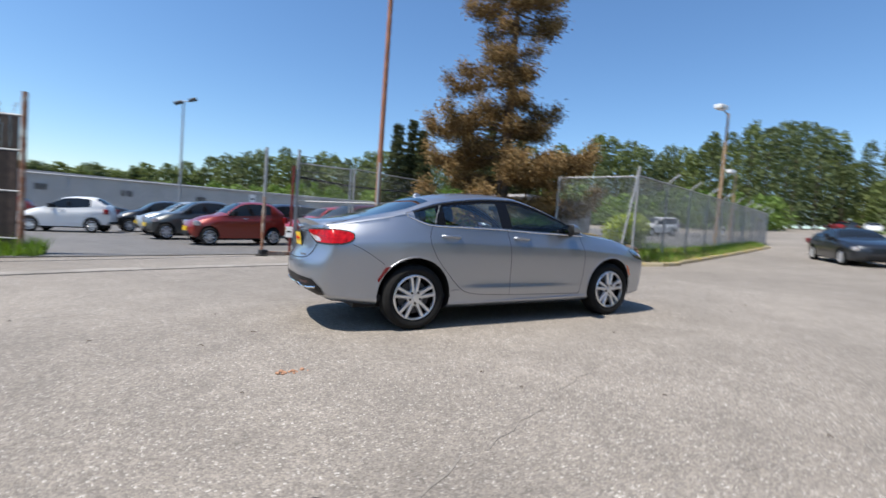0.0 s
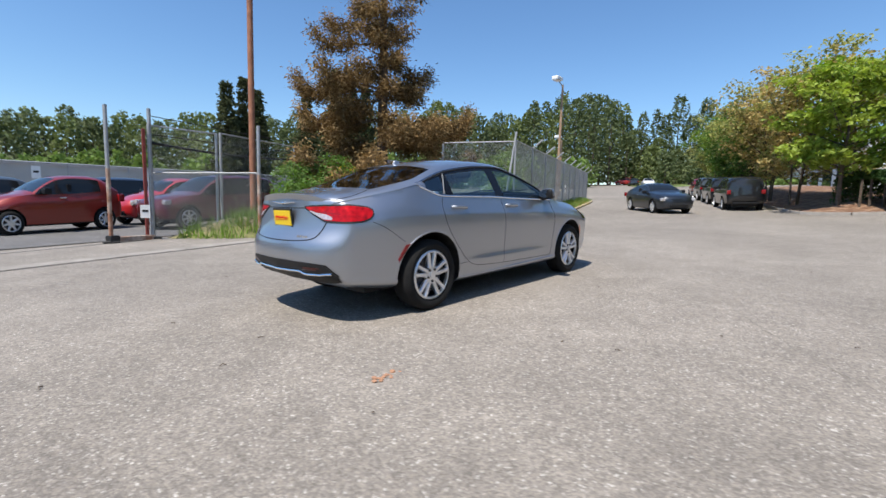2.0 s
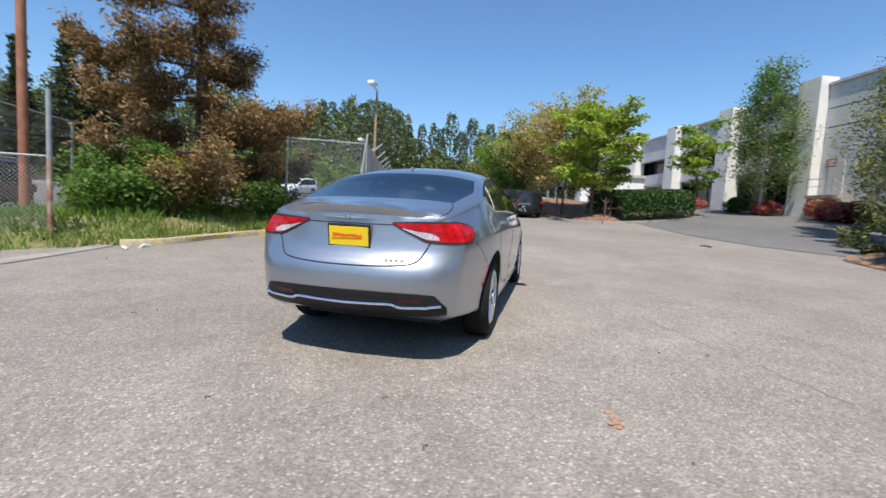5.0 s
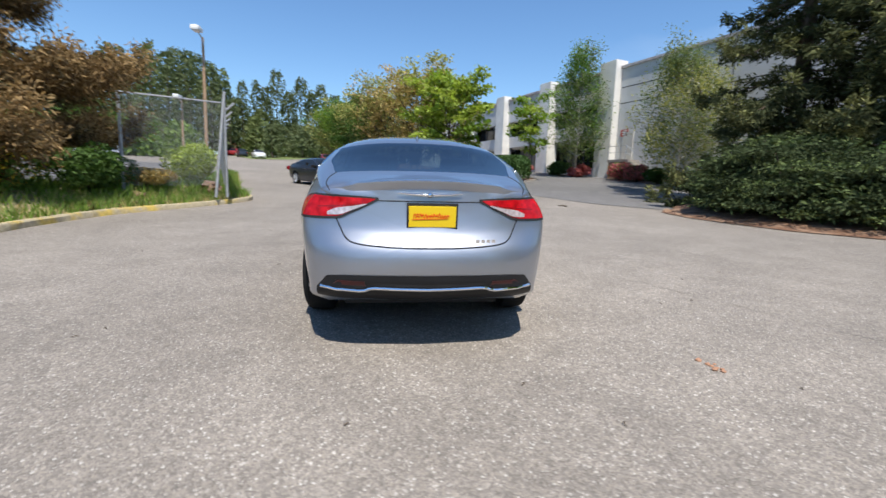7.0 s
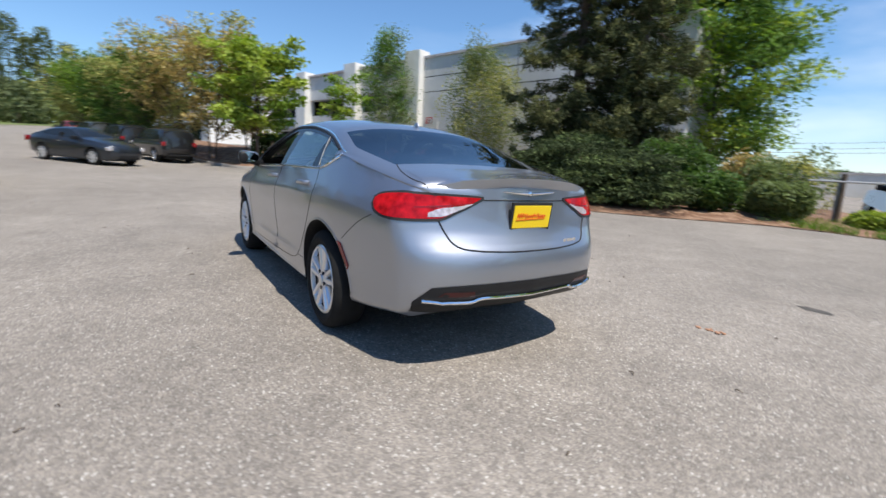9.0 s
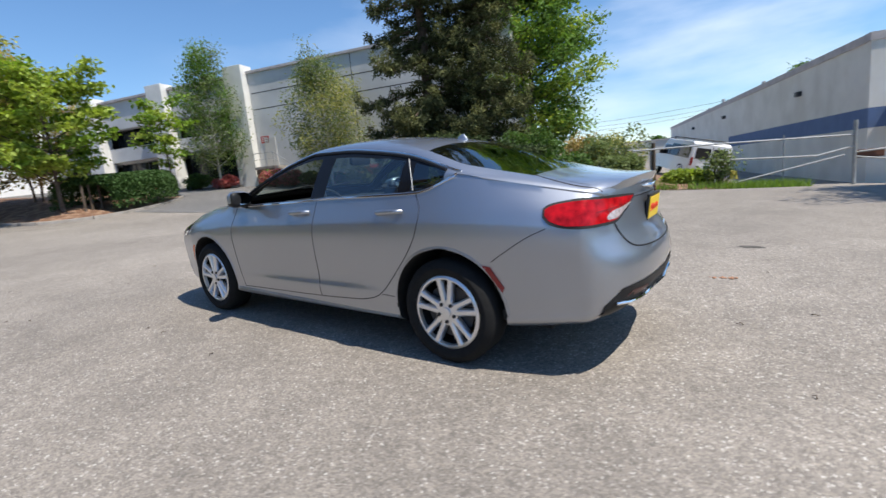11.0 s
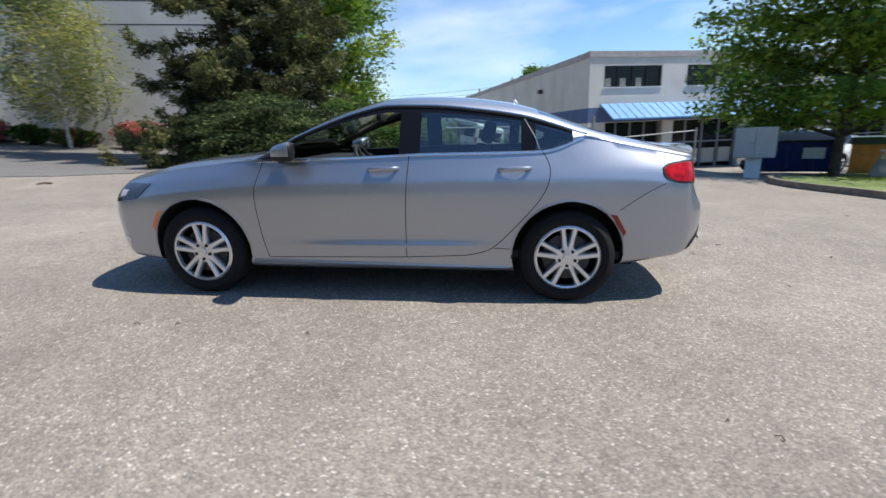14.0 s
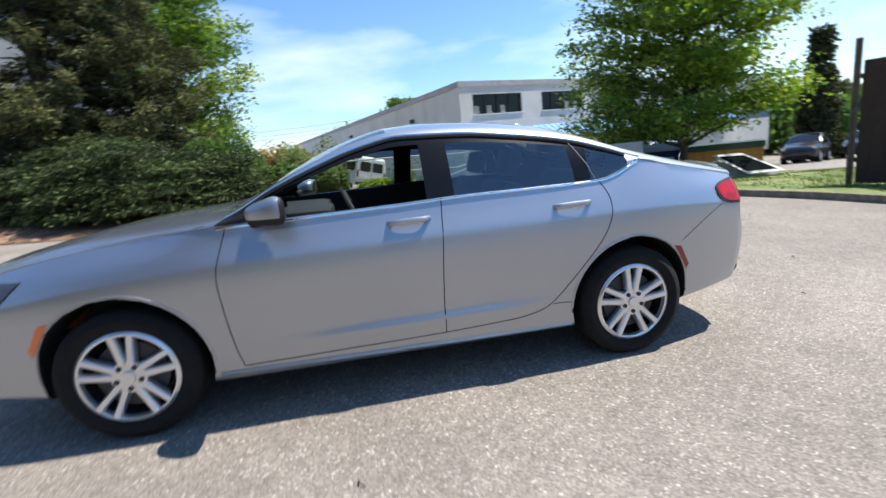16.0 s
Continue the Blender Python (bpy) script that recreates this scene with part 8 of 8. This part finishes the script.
# ochre container with a green lid
oc = empty("ochre_container", pose(-13.7, -12.9, ground(-13.7, -12.9) + 0.02, 0, 0, 136), "ochre steel container with a dark green lid", "container")
part("tub", box(bmesh.new(), -1.3, 1.3, -0.8, 0.8, 0.0, 1.0, 0.03), mat("ochre_paint", (0.34, 0.17, 0.035), 0.6, vary=0.2, scale=5), oc)
part("lid", box(bmesh.new(), -1.35, 1.35, -0.85, 0.85, 1.0, 1.25, 0.05), mat("dark_green_lid", (0.02, 0.045, 0.03), 0.5), oc)
# loose truck canopy on the grass
tc = empty("truck_canopy", pose(-12.3, -10.5, ground(-12.3, -10.5) + 0.03, 0, 0, 136), "grey pickup canopy with a white-framed window lying on the lawn", "canopy")
bm = bmesh.new()
for p in ((-1.15, -0.6, 0), (-0.9, 0.5, 0), (1.05, 0.3, 0), (0.9, -0.68, 0.0), (0.95, -0.66, 0.10), (-1.0, 0.0, 0.70), (-0.1, 0.0, 0.70), (-1.12, -0.55, 0.2)):
    bm.verts.new(p)
bmesh.ops.convex_hull(bm, input=bm.verts[:])
bmesh.ops.bevel(bm, geom=bm.edges[:], offset=0.03, segments=2, affect="EDGES")
part("shell", bm, mat("grey_canopy", (0.42, 0.42, 0.40), 0.5, vary=0.1), tc, smooth=True)


def leaning_slab(corners, inset, lift, thick):
    c = [Vector(p) for p in corners]
    mid = sum(c, Vector()) / 4
    nrm = (c[1] - c[0]).cross(c[3] - c[0]).normalized()
    nrm = nrm if nrm.y < 0 else -nrm
    out = bmesh.new()
    for h in (lift, lift + thick):
        for p in c:
            out.verts.new(p.lerp(mid, inset) + nrm * h)
    out.verts.ensure_lookup_table()
    for f in ((0, 1, 2, 3), (4, 5, 6, 7), (0, 1, 5, 4), (1, 2, 6, 5), (2, 3, 7, 6), (3, 0, 4, 7)):
        out.faces.new([out.verts[i] for i in f])
    bmesh.ops.recalc_face_normals(out, faces=out.faces)
    return out


PANE = ((-1.02, -0.05, 0.80), (-0.08, -0.05, 0.80), (1.15, -0.78, 0.16), (0.08, -0.82, 0.12))
fr = part("window_frame", leaning_slab(PANE, 0.0, 0.0, 0.04), M_WHITE, tc)
part("pane", leaning_slab(PANE, 0.22, 0.04, 0.006), M_GLASS_BK, fr)
# dark timber screen at the road side
sc = empty("timber_screen", pose(-8.95, -4.55, ground(-8.95, -4.55) + 0.03, 0, 0, 118), "dark brown timber screen fence with a tall post", "fence")
part("post", tube(bmesh.new(), [(0, 0, -0.2), (0, 0, 2.95)], 0.06, seg=8), M_BARK, sc)
for k in range(14):
    part("board", box(bmesh.new(), 0.1 + k * 0.2, 0.297 + k * 0.2, -0.015, 0.015, 0.0, 2.5), mat("dark_brown_board", (0.045, 0.025, 0.018), 0.8, rand=0.3, vary=0.2, scale=6), sc)
for z in (0.5, 2.2):
    part("rail", box(bmesh.new(), 0.0, 2.95, 0.015, 0.06, z - 0.05, z + 0.05), M_BARK, sc)
# blue drum and crate in the undergrowth
bd = empty("blue_drum", pose(4.5, -14.2, ground(4.5, -14.2)), "small blue plastic drum among the weeds", "drum")
part("shell", lathe(bmesh.new(), [(0.001, 0), (0.17, 0.0), (0.18, 0.1), (0.17, 0.3), (0.18, 0.5), (0.15, 0.6), (0.001, 0.6)], axis="z", seg=18), mat("blue_plastic", (0.06, 0.16, 0.42), 0.5), bd, smooth=True)
st = empty("marker_stone", pose(3.7, -13.4, ground(3.7, -13.4)), "short pale concrete marker post", "post")
part("shaft", box(bmesh.new(), -0.1, 0.1, -0.08, 0.08, -0.1, 0.55, 0.02), M_CONC, st)
# yellow sprinkler tag by the fence
yt = empty("yellow_tag", pose(-0.9, -14.6, ground(-0.9, -14.6) + 0.3, 10, 0, 20), "small yellow plastic tag in the weeds", "tag")
part("stake", tube(bmesh.new(), [(0, 0, -0.4), (0, 0, 0.1)], 0.015, seg=6), M_STEEL, yt)
part("flag", box(bmesh.new(), -0.11, 0.11, -0.01, 0.01, 0.0, 0.3, 0.008), mat("yellow_plastic", (0.7, 0.52, 0.08), 0.5), yt)
# small notice on the road fence, white board on the back fence
for nm, p, brg, w, h, lb in (("fence_notice", F0 + fd * 11.5 + Vector((0.05, -0.12, 2.0)), 19.5, 0.45, 0.45, "white square notice wired to the road fence"), ("fence_notice", Vector((1.0, 39.85, 2.45)), 0, 0.5, 0.9, "white notice on the back fence"), ("fence_notice", Vector((0.12, 9.0, 0.62)), -20, 0.2, 0.32, "small pale notice on the yard panel")):
    ob = empty(nm, pose(p.x, p.y, p.z, 0, 0, brg), lb, "sign")
    part("board", box(bmesh.new(), -w / 2, w / 2, -0.06, -0.045, -h / 2, h / 2), M_WHITE, ob)
    part("print_bar", box(bmesh.new(), -w * 0.3, w * 0.3, -0.066, -0.06, -h * 0.05, h * 0.12), M_DARK, ob)
# boulders by the fence corner and the stump by the driveway bed
rngs = random.Random(8)
for x, y, r, z in ((10.9, 5.7, 0.28, 0.45), (8.6, 6.6, 0.2, 0.3), (9.6, -8.7, 0.17, 0.0), (8.8, -8.6, 0.12, 0.0), (7.6, -8.6, 0.10, 0.0)):
    bm = bmesh.new()
    bmesh.ops.create_icosphere(bm, subdivisions=3, radius=r)
    for v in bm.verts:
        v.co *= 1 + 0.55 * noise.noise(v.co * 7 + Vector((x, y, 0)))
        v.co.z *= 0.65
    ob = part("rock", bm, mat("brown_rock", (0.27, 0.17, 0.11), 0.9, vary=0.3, scale=8, bump=0.6), smooth=True)
    ob.location = (x, y, ground(x, y) + z)
    tagged(ob, "rough brown rock at the edge of the planting", "rock", "edge rocks")


def crack(pts, w, seed, label="thin dark crack in the paving"):
    """A wandering crack, a shallow dark strip."""
    rng = random.Random(seed)
    line = spline(pts, 9)
    bm = bmesh.new()
    prev = None
    for i, p in enumerate(line):
        d = line[min(i + 1, len(line) - 1)] - line[max(i - 1, 0)]
        d = d / np.hypot(*d)
        o = np.array([-d[1], d[0]])
        c = p + o * rng.uniform(-0.035, 0.035)
        ww = w * rng.uniform(0.3, 1.2)
        a, b = c + o * ww, c - o * ww
        row = [bm.verts.new((a[0], a[1], ground(*a) + 0.0025)), bm.verts.new((b[0], b[1], ground(*b) + 0.0025))]
        if prev and rng.random() < 0.9:
            bm.faces.new((prev[0], prev[1], row[1], row[0]))
        prev = row
    ob = part("crack", bm, mat("crack_dirt", (0.22, 0.20, 0.175), 0.95, vary=0.3, scale=20))
    return tagged(ob, label, "crack", "paving cracks")


crack([(-1.4, -3.6), (-0.4, -3.1), (0.6, -2.6), (1.5, -2.2)], 0.006, 1)
crack([(0.4, -3.9), (1.3, -3.3), (2.2, -2.9), (3.6, -2.2)], 0.005, 2)
crack([(2.0, -3.5), (2.9, -2.8), (3.3, -2.5)], 0.006, 3)
crack([(-3.0, 2.6), (-1.2, 4.6), (0.4, 6.0)], 0.006, 4)
crack([(5.0, -3.5), (7.0, -4.0), (9.0, -3.4)], 0.006, 5)
crack([(10.6, -5.0), (11.6, -4.6), (12.2, -4.9), (11.6, -5.5)], 0.008, 6)
crack([(4.0, 2.0), (6.5, 2.9), (9.0, 3.1)], 0.008, 7)
# a dark worn patch in the paving
bm = bmesh.new()
rim = []
for k in range(28):
    a = k * math.tau / 28
    r = 1 + 0.35 * noise.noise(Vector((math.cos(a) * 1.7, math.sin(a) * 1.7, 4.2)))
    x, y = -1.52 + math.cos(a) * 0.14 * r, -3.37 + math.sin(a) * 0.08 * r
    rim.append(bm.verts.new((x, y, ground(x, y) + 0.003)))
bm.faces.new(rim)
tagged(part("tar_patch", bm, mat("tar_patch", (0.075, 0.068, 0.060), 0.85, vary=0.4, scale=30, bump=0.4)), "small dark tar patch in the paving", "patch", kind="structure")
# scraps on the paving: the reddish clod, leaves, twigs
rc = empty("clay_clod", pose(-1.34, -1.764, ground(-1.34, -1.764)), "crumbled reddish clod of clay on the paving", "clod")
rng2 = random.Random(12)
for k in range(14):
    bm = bmesh.new()
    r = rng2.uniform(0.008, 0.020)
    bmesh.ops.create_icosphere(bm, subdivisions=2, radius=r)
    for v in bm.verts:
        v.co *= 1 + 0.4 * noise.noise(v.co * 40 + Vector((k, 0, 0)))
        v.co.z *= 0.55
    ob = part("crumb", bm, mat("red_clay", (0.40, 0.22, 0.135), 0.95, vary=0.2, scale=40), rc)
    ob.location = (rng2.gauss(0, 0.055), rng2.gauss(0, 0.03), r * 0.35)
for k in range(46):
    x, y = rng2.uniform(-5, 9), rng2.uniform(-6, 6)
    if -1.3 < x < 4 and abs(y) < 1.1:
        continue
    bm = bmesh.new()
    a = rng2.uniform(0, math.tau)
    L = rng2.uniform(0.010, 0.028)
    tube(bm, [(0, 0, 0.004), (math.cos(a) * L, math.sin(a) * L, 0.012), (math.cos(a + 0.5) * L * 1.8, math.sin(a + 0.5) * L * 1.8, 0.003)], 0.004, 0.002, seg=5)
    ob = part("twig", bm, M_BARK)
    ob.location = (x, y, ground(x, y) + 0.002)
    tagged(ob, "small dark twig on the paving", "twig", "scraps on the paving")
for x, y, a in ((11.2, -6.0, 1.2), (2.9, 6.25, 0.2), (2.6, 6.2, 1.0)):
    bm = bmesh.new()
    tube(bm, [(0, 0, 0.02), (0.16, 0.05, 0.05), (0.30, 0.02, 0.03)], 0.03, 0.02, seg=7)
    ob = part("litter", bm, M_WHITE if y > 5 else M_BARK)
    ob.matrix_world = pose(x, y, ground(x, y), 0, 0, math.degrees(a))
    tagged(ob, "crumpled pale litter by the kerb" if y > 5 else "dark scrap of bark on the paving", "litter")
# overhead wires to the south
wires = tagged(new("power_lines"), "thin overhead power lines beyond the trees", "cable")
for z in (9.2, 9.9, 10.8):
    pts = [(-60 + 160 * t, -95 + 6 * t, z - 1.2 * math.sin(math.pi * ((t * 3) % 1))) for t in np.linspace(0, 1, 40)]
    part("strand", tube(bmesh.new(), pts, 0.03, seg=4), M_DARK, wires)
for k in range(4):
    t = k / 3
    pp = empty("power_pole", pose(-60 + 160 * t, -95 + 6 * t, -2), "distant wooden power pole", "pole", "power poles")
    part("shaft", tube(bmesh.new(), [(0, 0, 0), (0, 0, 13)], 0.18, seg=6), M_POLE2, pp)
    part("crossarm", box(bmesh.new(), -0.1, 0.1, -1.2, 1.2, 11.8, 12.0), M_POLE2, pp)
